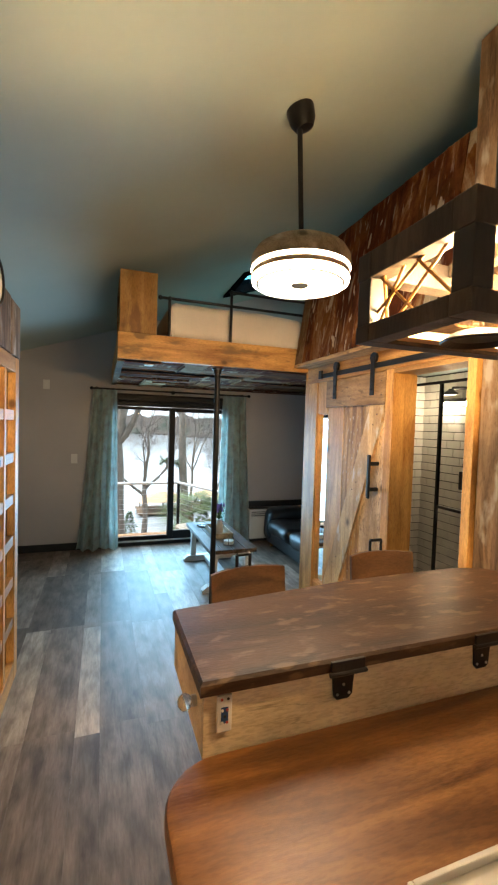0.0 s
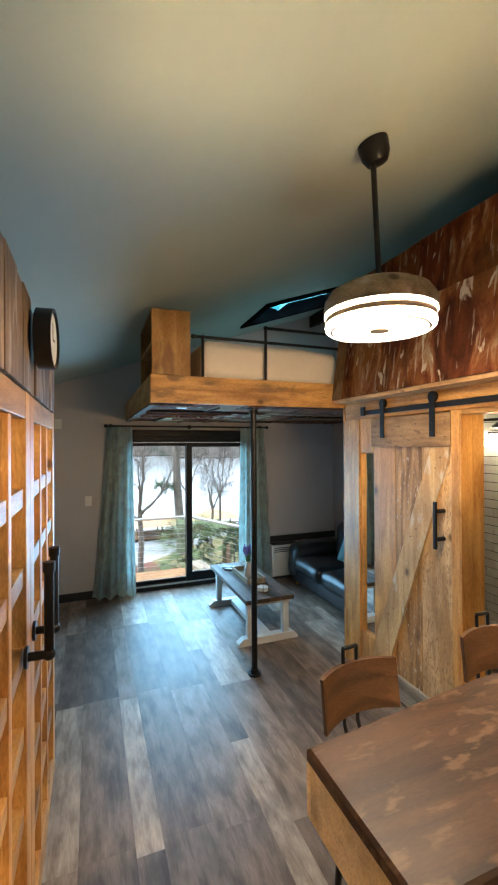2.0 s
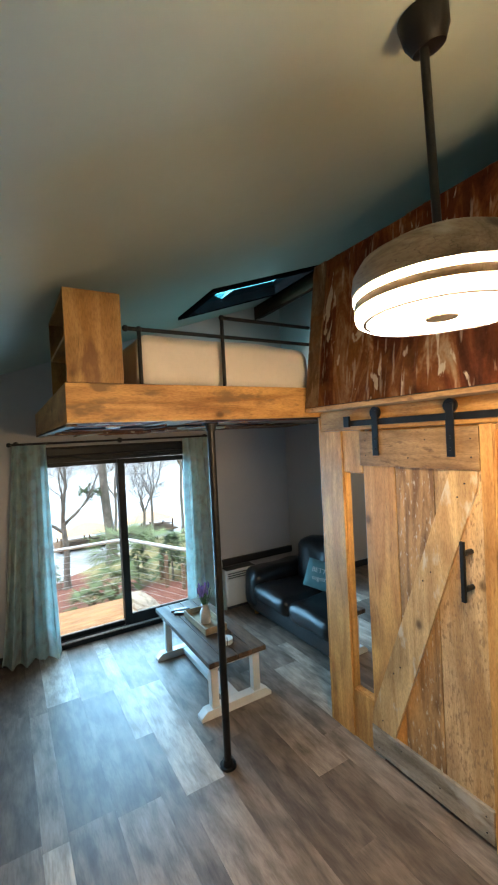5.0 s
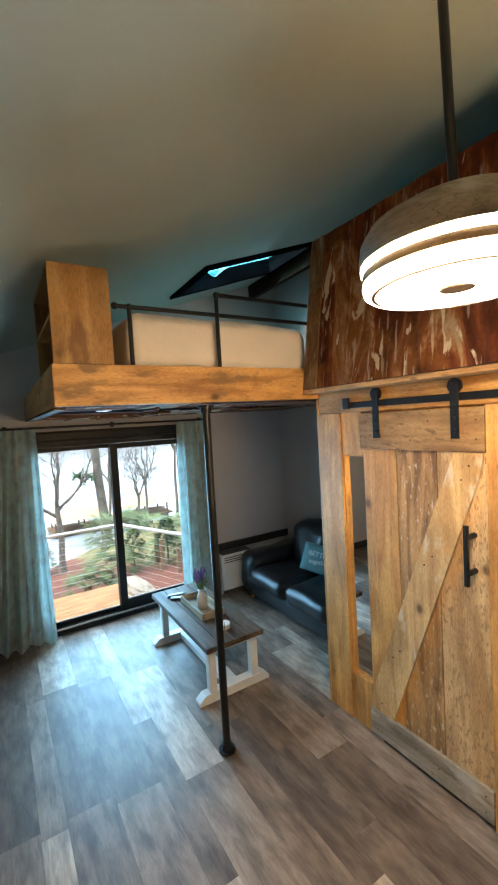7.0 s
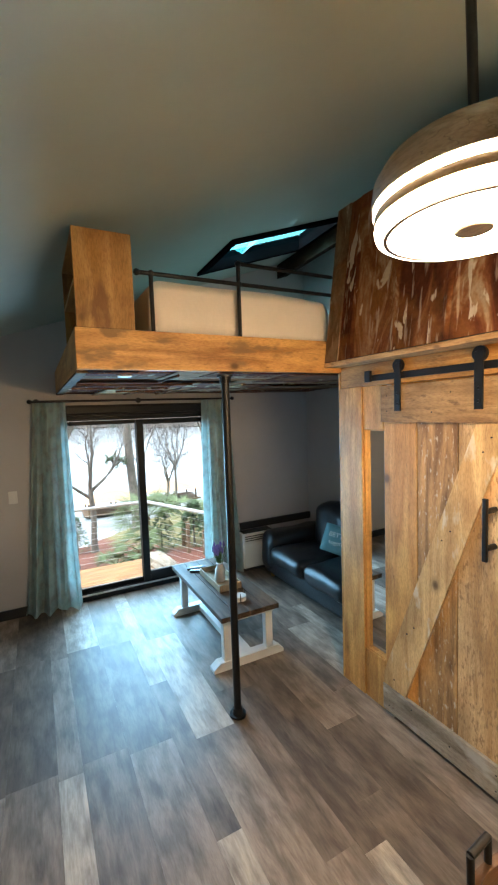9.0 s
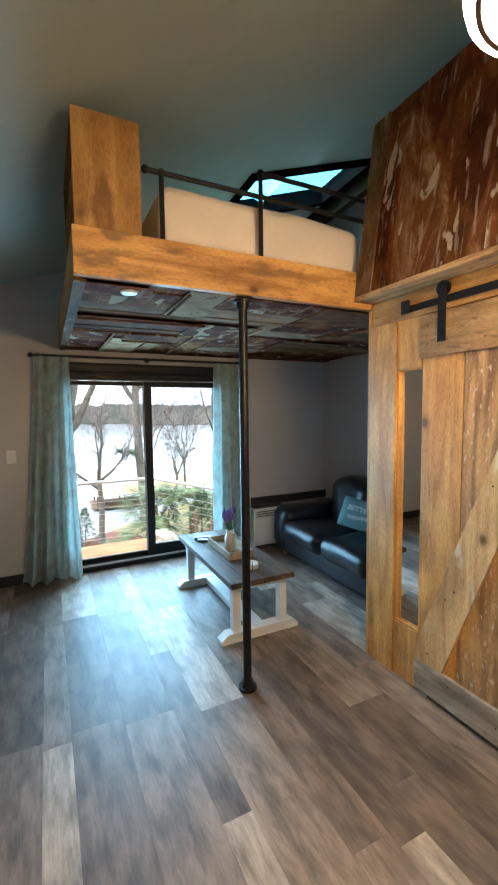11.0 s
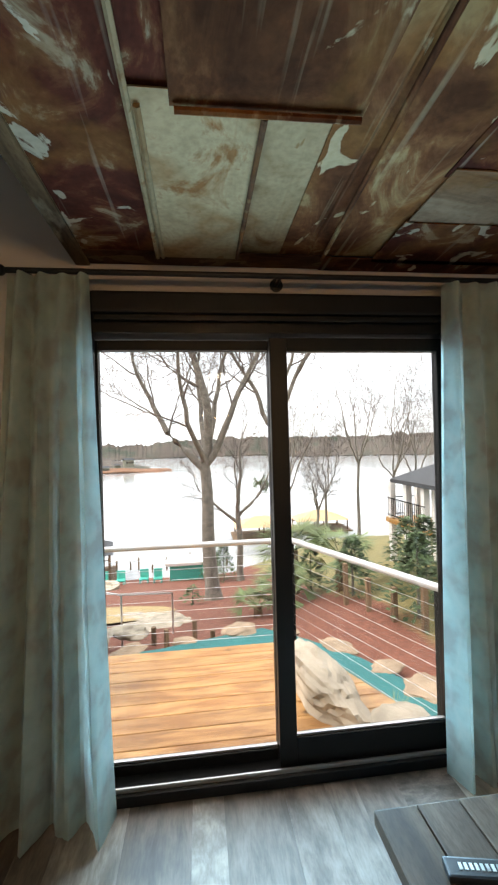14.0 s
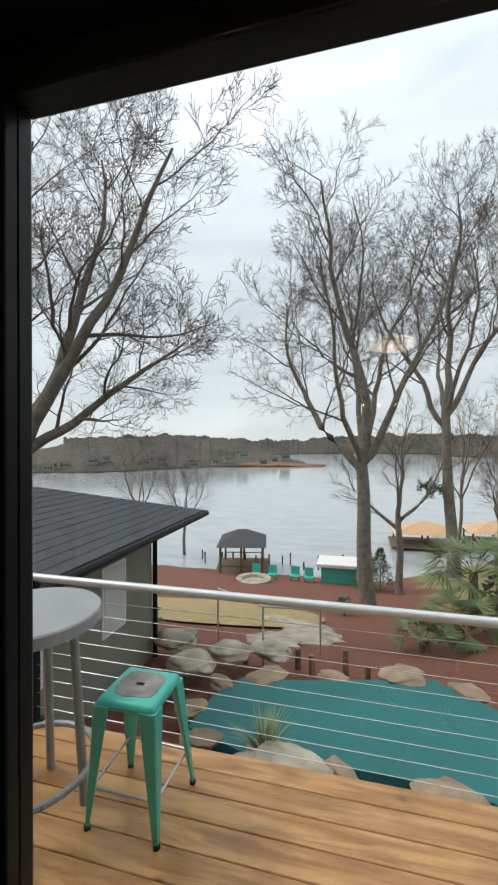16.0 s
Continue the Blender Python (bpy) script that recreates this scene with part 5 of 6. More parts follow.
def ground_z(x, y):
    ye = y - min(10, max(0, (x - 2.6) * 0.85))
    z = -2.62 - 0.25 * ease(8, 13, ye)
    z -= 3.15 * min(1, max(0, (ye - 13) / 11)) + 3.2 * min(1, max(0, (ye - 24) / 14.5)) + 1.2 * ease(38.5, 44, ye)
    return z + 0.06 * noise.noise(Vector((x * 0.5, y * 0.5, 0)))


def ground_material():
    m, n, l, b = shader("mulch_and_grass", 0.9)
    co = n.new("ShaderNodeTexCoord")
    sep = n.new("ShaderNodeSeparateXYZ")
    l.new(co.outputs["Object"], sep.inputs["Vector"])
    a = tex(n, l, "ShaderNodeTexNoise", 0.35, shift=False)
    f = tex(n, l, "ShaderNodeTexNoise", 9.0, shift=False)
    c = tex(n, l, "ShaderNodeTexNoise", 60.0, shift=False)
    mulch = ramp(n, l, f.outputs["Fac"], [(0.3, (0.12, 0.038, 0.022)), (0.7, (0.24, 0.085, 0.05))])
    grass = ramp(n, l, f.outputs["Fac"], [(0.3, (0.16, 0.15, 0.055)), (0.7, (0.30, 0.235, 0.10))])
    mth = n.new("ShaderNodeMath")
    mth.operation = "MULTIPLY_ADD"
    mth.inputs[1].default_value = 5.0
    l.new(a.outputs["Fac"], mth.inputs[0])
    l.new(sep.outputs["X"], mth.inputs[2])
    mr = n.new("ShaderNodeMapRange")
    mr.inputs["From Min"].default_value, mr.inputs["From Max"].default_value = 7.2, 7.8
    l.new(mth.outputs["Value"], mr.inputs["Value"])
    col = blend(n, l, mulch, grass, mr.outputs["Result"])
    fine = ramp(n, l, c.outputs["Fac"], [(0.3, (0.6, 0.6, 0.6)), (0.65, (1.1, 1.1, 1.1))])
    col = blend(n, l, col, fine, 0.8, "MULTIPLY")
    l.new(col, b.inputs["Base Color"])
    bump(n, l, b, f.outputs["Fac"], 0.5, 0.05)
    return m


GROUND = ground_material()
SANDM = plain("winter_lawn_sand", (0.34, 0.25, 0.12), 0.95, var=0.2, scale=3, bumps=0.3)
STONE = plain("pale_boulder_stone", (0.40, 0.345, 0.27), 0.85, var=0.4, scale=3.2, bumps=0.8)
FLAG = plain("brown_flagstone", (0.30, 0.215, 0.145), 0.85, var=0.3, scale=3.0, bumps=0.6)
TEALW = plain("teal_pool_surface", (0.016, 0.135, 0.135), 0.55, var=0.14, scale=0.7, bumps=0.01, spec=0.3)
BARK = plain("grey_bark", (0.18, 0.16, 0.135), 0.9, var=0.35, scale=5, bumps=0.6)
TWIG = plain("fine_twig_bark", (0.12, 0.102, 0.09), 0.9, var=0.3, scale=4)
LEAF = plain("evergreen_leaf", (0.065, 0.105, 0.04), 0.7, var=0.5, scale=2.5)
PALM = plain("palm_frond", (0.15, 0.20, 0.08), 0.6, var=0.5, scale=2.0)
ROOFM = plain("dark_roof_shingle", (0.050, 0.054, 0.060), 0.75, var=0.3, scale=6, bumps=0.5)
SIDING = plain("olive_grey_siding", (0.20, 0.205, 0.155), 0.8, var=0.08, scale=2)
BLUEG = plain("blue_grey_siding", (0.30, 0.33, 0.35), 0.75, var=0.08, scale=2)
TERRA = plain("orange_roof_sheet", (0.60, 0.36, 0.20), 0.7, var=0.15, scale=2)
TURQ = plain("turquoise_paint", (0.05, 0.44, 0.36), 0.35, var=0.12, scale=6, bumps=0.05)
WORN = plain("worn_bare_metal", (0.27, 0.24, 0.22), 0.6, 0.2, 0.4, 14)
GREYP = plain("grey_table_paint", (0.30, 0.31, 0.32), 0.35, var=0.1, scale=6)
bm = bmesh.new()
xs = [-400, -150, -60] + [-30 + 1.5 * i for i in range(47)] + [60, 150, 400]
ys = [5.84] + [7 + 1.0 * i for i in range(48)] + [70, 150, 500, 900]
gv = [[bm.verts.new((x, y, ground_z(x, y) if y < 60 else -10.2)) for y in ys] for x in xs]
for i in range(len(xs) - 1):
    for j in range(len(ys) - 1):
        bm.faces.new((gv[i][j], gv[i + 1][j], gv[i + 1][j + 1], gv[i][j + 1]))
solo("ground", bm, GROUND, "red-brown mulch slope and dry grass falling to the lake", "ground", kind="structure", smooth=True, base=(0, 0, 0))
structure("ground_near", b_(-400, 400, -300, 5.83, -2.9, -2.6), SANDM, "bare ground around the house", "ground")


def water_material():
    m, n, l, b = shader("lake_water", 0.12, 0, 0.5)
    a = tex(n, l, "ShaderNodeTexNoise", 0.25, (1, 3, 1), 4, shift=False)
    f = tex(n, l, "ShaderNodeTexNoise", 2.2, (1, 2, 1), 4, shift=False)
    l.new(ramp(n, l, a.outputs["Fac"], [(0.35, (0.30, 0.32, 0.33)), (0.65, (0.38, 0.40, 0.41))]), b.inputs["Base Color"])
    bump(n, l, b, f.outputs["Fac"], 0.12, 0.05)
    return m


structure("water", b_(-700, 700, 30, 900, -9.4, -9.0), water_material(), "calm grey lake under an overcast sky", "water")


# far shore: low wooded ridges
def woods_material():
    m, n, l, b = shader("bare_far_woods", 0.95)
    a = tex(n, l, "ShaderNodeTexNoise", 0.06, shift=False)
    f = tex(n, l, "ShaderNodeTexNoise", 0.8, (1.6, 1.6, 0.6), 10, shift=False)
    f.inputs["Roughness"].default_value = 0.75
    col = ramp(n, l, a.outputs["Fac"], [(0.32, (0.060, 0.050, 0.042)), (0.5, (0.10, 0.082, 0.068)), (0.64, (0.040, 0.052, 0.036))])
    fi = ramp(n, l, f.outputs["Fac"], [(0.38, (0.35, 0.36, 0.38)), (0.62, (1.5, 1.44, 1.38))])
    l.new(blend(n, l, col, fi, 1.0, "MULTIPLY"), b.inputs["Base Color"])
    return m


WOODS = woods_material()


def ridge(name, pts, height, seed):
    """A wooded ridge along a shore line: a rising bank with an uneven crown line."""
    bm = bmesh.new()
    path = []
    for (x0, y0), (x1, y1) in zip(pts, pts[1:]):
        n = max(2, int(math.hypot(x1 - x0, y1 - y0) / 1.6))
        path += [(x0 + (x1 - x0) * i / n, y0 + (y1 - y0) * i / n) for i in range(n)]
    rows = []
    for k, (x, y) in enumerate(path):
        d = Vector((x - 0.5, y - 5.4, 0)).normalized()
        u = k / len(path)
        h = height * min(1, (1 - u) * 7) * (0.72 + 0.38 * noise.noise(Vector((k * 0.012, seed, 0))) + 0.16 * noise.noise(Vector((k * 0.14, seed, 3))) + 0.10 * noise.noise(Vector((k * 0.8, seed, 7))))
        col = []
        for f, out in ((-0.2, 0), (0.05, 0.5), (0.35, 8), (0.7, 18), (1.0, 26), (0.6, 40)):
            j = 1.2 * noise.noise(Vector((k * 0.5, f * 9, seed)))
            col.append(bm.verts.new((x + d.x * (out + j), y + d.y * (out + j), -9.05 + h * f)))
        rows.append(col)
    for a, b in zip(rows, rows[1:]):
        for i in range(5):
            bm.faces.new((a[i], b[i], b[i + 1], a[i + 1]))
    return solo(name, bm, WOODS, "far lake shore with bare winter woods", "backdrop", kind="structure", base=(0, 0, 0))


ridge("backdrop_woods_1", [(-320, 60), (-190, 95), (-120, 120), (-85, 133), (-62, 168), (-20, 190)], 15, 1.0)
ridge("backdrop_woods_2", [(-260, 330), (-100, 345), (0, 400), (140, 385), (330, 320)], 23, 4.0)
ridge("backdrop_woods_3", [(60, 330), (120, 300), (190, 260), (300, 180)], 19, 8.0)
bm = bmesh.new()
CLAY = plain("red_clay_bank", (0.21, 0.105, 0.06), 0.95, var=0.3, scale=0.5)
blob(bm, (-43, 186, -9.2), (30, 9, 2.0), 4, 0.15, 3)
solo("far_bank", bm, CLAY, "bare clay point on the far lake shore", "bank", smooth=True)
rng = random.Random(12)
hw = mesh_of("far_wall", b_(-3, 3, -2, 2, -1.5, 3.0), SIDING)
bm = bmesh.new()
vs = [bm.verts.new(p) for p in ((-3.4, -2.4, 3.0), (3.4, -2.4, 3.0), (3.4, 2.4, 3.0), (-3.4, 2.4, 3.0), (-3.4, 0, 4.6), (3.4, 0, 4.6))]
for f in ((0, 1, 5, 4), (2, 3, 4, 5), (0, 4, 3), (1, 2, 5), (3, 2, 1, 0)):
    bm.faces.new([vs[i] for i in f])
hr = mesh_of("far_roof", bm, ROOFM)
hwin = mesh_of("far_window", b_(-0.5, 0.5, -2.05, -2.01, 0.9, 2.0), FRAME)
for i in range(15):
    u = i / 14
    x, y = -104 + 74 * u + rng.uniform(-2, 2), 128 + 62 * u + rng.uniform(-2, 2)
    k = rng.uniform(0.35, 0.75)
    h = thing("lake_house", (x, y, -8.2 + 1.1 * (i % 4)), "small pale house on the far lake shore", "house", "houses across the lake")
    h.rotation_euler, h.scale = (0, 0, radians(rng.uniform(10, 50))), (k, k, k)
    for nm, me, dx in (("wall", hw, 0), ("roof", hr, 0), ("window", hwin, -1.6), ("window", hwin, 0.2), ("window", hwin, 1.8)):
        o = new(nm, me)
        o.parent, o.location = h, (dx if nm == "window" else 0, 0, 0)

def crag(bm, c, size, seed):
    """A broken, layered boulder with flat facets."""
    got = bmesh.ops.create_icosphere(bm, subdivisions=4, radius=1)
    cuts = random.Random(seed)
    planes = [(Vector((cuts.uniform(-1, 1), cuts.uniform(-1, 1), cuts.uniform(-0.5, 1))).normalized(), cuts.uniform(0.62, 0.88)) for _ in range(16)]
    for v in got["verts"]:
        d = v.co.normalized()
        r = min([1.0] + [h / max(0.05, d.dot(nrm)) for nrm, h in planes if d.dot(nrm) > 0.05])
        r *= 1 + 0.09 * noise.noise(d * 5) + 0.05 * math.sin(14 * d.z + 4 * d.x + 2 * noise.noise(d * 3)) + 0.03 * noise.noise(d * 16)
        v.co = Vector(c) + Vector((d.x * size[0], d.y * size[1], max(d.z * size[2], -size[2] * 0.5 / max(r, 0.1)))) * r
    return bm


# winter lawn and stepping stones
bm = bmesh.new()
ring = []
for i in range(40):
    a = 2 * math.pi * i / 40
    r = 1 + 0.12 * noise.noise(Vector((math.cos(a) * 2, math.sin(a) * 2, 5)))
    ring.append((-4.6 + 4.1 * r * math.cos(a), 20.0 + 3.3 * r * math.sin(a)))
rows = []
for k in (1.0, 0.75, 0.5, 0.25, 0.02):
    rows.append([bm.verts.new((-4.6 + (x + 4.6) * k, 20 + (y - 20) * k, ground_z(-4.6 + (x + 4.6) * k, 20 + (y - 20) * k) + 0.06)) for x, y in ring])
for a, b in zip(rows, rows[1:]):
    for i in range(40):
        bm.faces.new((a[i], a[(i + 1) % 40], b[(i + 1) % 40], b[i]))
solo("winter_lawn", bm, SANDM, "tan dormant lawn patch on the slope", "lawn", kind="structure", smooth=True)


def stone(name, x, y, z, sx, sy, sz, seed, label, group="", turn=0, rough=0.16, material=STONE):
    o = solo(name, blob(bmesh.new(), (x, y, z), (sx, sy, sz), 4, rough, seed, 1.6, 0.5), material, label, "stone", group, smooth=True)
    o.rotation_euler = (0, 0, radians(turn))
    return o


for i, (x, y, s) in enumerate(((-1.5, 18.6, 0.65), (-0.9, 17.9, 0.75), (-0.45, 17.0, 0.7), (-0.9, 16.2, 0.8), (-1.5, 15.5, 0.7), (-2.1, 19.3, 0.55))):
    stone("stepping_stone", x, y, ground_z(x, y) + 0.02, s, s * 0.6, 0.10, i, "flat pale stepping stone set in red mulch", "stepping stones")

# pool with stone edge
POOL = [(-1.72, 10.7), (-1.6, 11.5), (-1.28, 12.05), (-0.3, 12.2), (0.8, 12.5), (1.8, 12.75), (2.6, 12.1), (3.4, 11.2), (4.1, 9.9), (4.5, 8.6), (4.9, 7.2), (4.0, 7.0), (3.5, 8.2), (2.8, 9.5), (2.0, 10.4), (1.0, 10.5), (0.0, 10.5), (-0.9, 10.45)]
bm = bmesh.new()
vs = [bm.verts.new((x, y, -2.50)) for x, y in POOL]
ws = [bm.verts.new((x, y, -3.1)) for x, y in POOL]
bm.faces.new(vs)
for i in range(len(POOL)):
    j = (i + 1) % len(POOL)
    bm.faces.new((vs[i], ws[i], ws[j], vs[j]))
solo("pool_cover", bm, TEALW, "flat teal pool surface edged with stones", "pool", kind="structure")
rng = random.Random(4)
for i in range(len(POOL)):
    (x0, y0), (x1, y1) = POOL[i], POOL[(i + 1) % len(POOL)]
    n = max(1, int(math.hypot(x1 - x0, y1 - y0) / 0.62))
    for k in range(n):
        x, y = x0 + (x1 - x0) * (k + 0.5) / n, y0 + (y1 - y0) * (k + 0.5) / n
        cx, cy = 1.3, 10.9
        d = math.hypot(x - cx, y - cy)
        x, y = x + (x - cx) / d * 0.14, y + (y - cy) / d * 0.14
        s = rng.uniform(0.22, 0.42)
        stone("pool_stone", x, y, -2.52, s, s * rng.uniform(0.6, 0.9), rng.uniform(0.06, 0.11), i * 5 + k, "flat brown edging stone beside the teal pool", "pool edging stones", rng.uniform(0, 180), material=FLAG)
for x, y, s in ((-2.3, 12.2, 0.42), (-1.7, 12.75, 0.38), (-1.0, 12.95, 0.36), (-2.9, 12.9, 0.45), (-0.3, 10.05, 0.62), (-2.6, 11.4, 0.4)):
    stone("boulder", x, y, -2.45, s, s * 0.8, s * 0.4, x * 3, "large pale boulder by the pool", "boulders by the pool")
rng = random.Random(14)
for x, y in ((-1.55, 13.2), (-0.55, 13.4), (-0.25, 13.1), (0.35, 13.5), (0.75, 13.2)):
    h = rng.uniform(0.22, 0.5)
    g = ground_z(x, y)
    solo("wooden_stake", tube(bmesh.new(), (x, y, g - 0.1), (x, y, g + h), 0.06, 0.055, 10), POSTW, "short weathered wooden stake in the mulch", "stake", "stakes by the pool")


def tuft(x, y, z, r, n, material, name, label, seed):
    rg = random.Random(seed)
    bm = bmesh.new()
    for i in range(n):
        a = rg.random() * 6.283
        lean = rg.uniform(0.2, 1.0)
        L = r * rg.uniform(0.7, 1.1)
        side = Vector((-math.sin(a), math.cos(a), 0)) * 0.012
        prev = None
        for k in range(5):
            t = k / 4
            p = Vector((x, y, z)) + Vector((math.cos(a) * lean * L * t, math.sin(a) * lean * L * t, L * (t * (1.25 - 0.55 * lean * t))))
            w = side * (1 - t * 0.95)
            cur = (bm.verts.new(p - w), bm.verts.new(p + w))
            if prev:
                bm.faces.new((prev[0], prev[1], cur[1], cur[0]))
            prev = cur
    return solo(name, bm, material, label, "plant")


GRASSM = plain("pale_green_grass", (0.26, 0.32, 0.17), 0.7, var=0.35, scale=5)
tuft(-0.55, 10.35, -2.45, 0.55, 120, GRASSM, "ornamental_grass", "pale green ornamental grass tuft by the pool", 1)
tuft(3.0, 9.2, -2.45, 0.5, 90, GRASSM, "ornamental_grass", "pale green ornamental grass tuft by the pool", 2)


# ---- trees ----
def branch_tubes(bm, segs, sides):
    """Tapered limbs: each is a list of (place, radius)."""
    for line in segs:
        prev = None
        for i, (p, r) in enumerate(line):
            d = (line[min(i + 1, len(line) - 1)][0] - line[max(i - 1, 0)][0]).normalized()
            u = d.orthogonal().normalized()
            w = d.cross(u)
            cur = [bm.verts.new(p + (u * math.cos(2 * math.pi * k / sides) + w * math.sin(2 * math.pi * k / sides)) * r) for k in range(sides)]
            if prev:
                for k in range(sides):
                    bm.faces.new((prev[k], prev[(k + 1) % sides], cur[(k + 1) % sides], cur[k]))
            prev = cur


def bare_tree(x, y, fork, seed, limbs, lean=(0, 0), radius=0.28, levels=5, twig=0.0055, dense=1.0, label="tall bare winter tree with a grey trunk"):
    """A trunk up to its fork, then limbs that swing from one direction to another; each limb branches alternately into finer ones.
    limbs: (first direction, last direction, length, share of the trunk's radius, start below the fork)."""
    rg = random.Random(seed)
    g = ground_z(x, y)
    base = Vector((x, y, g - 0.2))
    thick, thin, fine = [], [], []

    def grow(p, d0, d1, length, r, lev):
        n = (14, 9, 6, 4, 2)[min(lev, 4)]
        line = [(p.copy(), r)]
        q = p.copy()
        wob = Vector((0, 0, 0))
        for i in range(n):
            t = (i + 1) / n
            wob = wob * 0.5 + Vector((rg.uniform(-1, 1), rg.uniform(-1, 1), rg.uniform(-0.7, 0.7))) * (0.22 + 0.05 * lev)
            dd = (d0.lerp(d1, t) + wob).normalized()
            q = q + dd * (length / n)
            line.append((q.copy(), max(twig, r * (1 - 0.85 * t))))
        (thick if lev == 0 else thin if lev < 3 else fine).append(line)
        if lev + 1 >= levels:
            return
        kids = int((9, 8, 6, 5)[min(lev, 3)] * dense)
        turn = rg.uniform(0, 6.283)
        for c in range(kids):
            t = (0.24 if lev == 0 else 0.15) + (0.80 if lev == 0 else 0.85) * (c + rg.uniform(0.1, 0.9)) / kids
            f = min(t, 0.999) * n
            a, b = line[int(f)], line[min(int(f) + 1, n)]
            at = a[0].lerp(b[0], f - int(f))
            along = (b[0] - a[0]).normalized()
            turn += 2.4 + rg.uniform(-0.5, 0.5)
            u = along.orthogonal().normalized()
            side = u * math.cos(turn) + along.cross(u) * math.sin(turn)
            open_ = rg.uniform(0.65, 1.25)
            e0 = (along + side * open_).normalized()
            e1 = (along * 0.75 + side * open_ * 0.65 + Vector((0, 0, 0.22))).normalized()
            size = length * rg.uniform(0.42, 0.66) * (1.0 - 0.50 * t)
            grow(at, e0, e1, max(size, 0.25), max(twig, a[1] * rg.uniform(0.34, 0.52)), lev + 1)

    top = base + Vector((lean[0], lean[1], fork + 0.2))
    trunk = []
    for i in range(13):
        t = i / 12
        sway = Vector((0.16 * math.sin(5 * t + seed), 0.10 * math.sin(4 * t), 0)) * t * (1 - t) * 2
        trunk.append((base.lerp(top, t) + sway, radius * (1.18 - 0.38 * t + 0.5 * max(0, 0.12 - t) / 0.12)))
    thick.append(trunk)
    for d0, d1, length, share, drop in limbs:
        p = top - Vector((lean[0] / fork, 0, 1)).normalized() * drop
        grow(p, Vector(d0).normalized(), Vector(d1).normalized(), length, radius * share, 0)
    t = thing("bare_tree", (x, y, g), label, "tree", "bare trees by the lake")
    bm = bmesh.new()
    branch_tubes(bm, thick, 9)
    part("trunk", bm, BARK, t, smooth=True)
    bm = bmesh.new()
    branch_tubes(bm, thin, 5)
    branch_tubes(bm, fine, 3)
    part("crown", bm, TWIG, t)
    return t


bare_tree(1.07, 23.9, 6.5, 3, (((-0.66, 0.1, 0.82), (-0.10, 0.1, 1), 9.4, 0.62, 0.3), ((0.06, 0, 1), (-0.04, -0.1, 1), 12.0, 0.78, 0.0), ((0.62, -0.1, 0.8), (0.42, 0, 1), 9.8, 0.60, 0.1),
          ((0.15, 0.7, 0.8), (0.1, 0.2, 1), 9.5, 0.5, -0.0), ((-0.25, -0.55, 0.9), (0.1, -0.2, 1), 9.0, 0.45, -0.0), ((0.3, 0.3, 1), (0.35, 0.0, 1), 11.0, 0.5, 0.0)), (-0.28, 0), 0.31)
shade = bare_tree(7.15, 36.5, 11.5, 8, (((-0.5, 0, 0.9), (-0.25, 0, 1), 13.0, 0.6, 1.2), ((0.05, 0, 1), (0.1, 0, 1), 15.5, 0.75, 0.0), ((0.6, 0, 0.85), (0.35, 0, 1), 13.5, 0.6, 0.4),
          ((0.1, 0.6, 0.9), (0, 0.2, 1), 11.5, 0.5, 0.0), ((0.2, -0.6, 0.9), (0, -0.2, 1), 11.0, 0.5, 0.0)), (-0.55, 0), 0.36, 5, 0.008)
bare_tree(3.05, 31.0, 4.4, 11, (((-0.85, 0, 0.5), (-0.35, 0, 1), 4.6, 0.6, 0.6), ((0.05, 0, 1), (0.0, 0.1, 1), 6.2, 0.75, 0.0), ((0.7, 0, 0.7), (0.4, 0, 1), 5.0, 0.6, 0.2), ((0.2, -0.5, 0.9), (0.2, -0.2, 1), 4.8, 0.5, 0.0)), (-0.1, 0), 0.20, 4, 0.008, 0.9)
bare_tree(-11.2, 15.2, 4.6, 6, (((0.62, 0, 0.8), (0.62, -0.1, 0.9), 9.4, 0.70, 0.1), ((0.80, 0.1, 0.6), (0.86, 0.1, 0.55), 6.3, 0.55, 0.3), ((0.45, 0.2, 0.9), (0.06, 0.1, 1), 10.0, 0.66, 0.0),
          ((0.3, -0.4, 0.9), (0.5, -0.2, 1), 8.0, 0.5, 0.0), ((-0.2, 0.3, 1), (-0.1, 0.2, 1), 9.5, 0.55, 0.0)), (2.1, 0), 0.34)
rng = random.Random(77)
for x, y, h, f, s in ((-19, 40, 10, 4.5, 31), (-15, 41, 9.5, 4.0, 33), (8.4, 41, 13, 6, 35), (12.5, 43, 11, 5, 37), (15.5, 42, 15, 7.5, 39), (19, 42, 15, 6, 41), (22, 43, 14, 5.5, 43), (25.5, 41, 15, 6, 45), (10.2, 38, 7, 3.5, 47)):
    fan = []
    for k in range(5):
        a = s + k * 2.5
        o = rng.uniform(0.35, 0.7) if k else 0.1
        fan.append(((o * math.cos(a), o * math.sin(a), 0.9), (0.3 * o * math.cos(a), 0.3 * o * math.sin(a), 1), (h - f) * rng.uniform(0.85, 1.2), 0.55, rng.uniform(0, 0.5)))
    bare_tree(x, y, f, s, fan, (0.2, 0), 0.14, 4, 0.0065, 0.9)
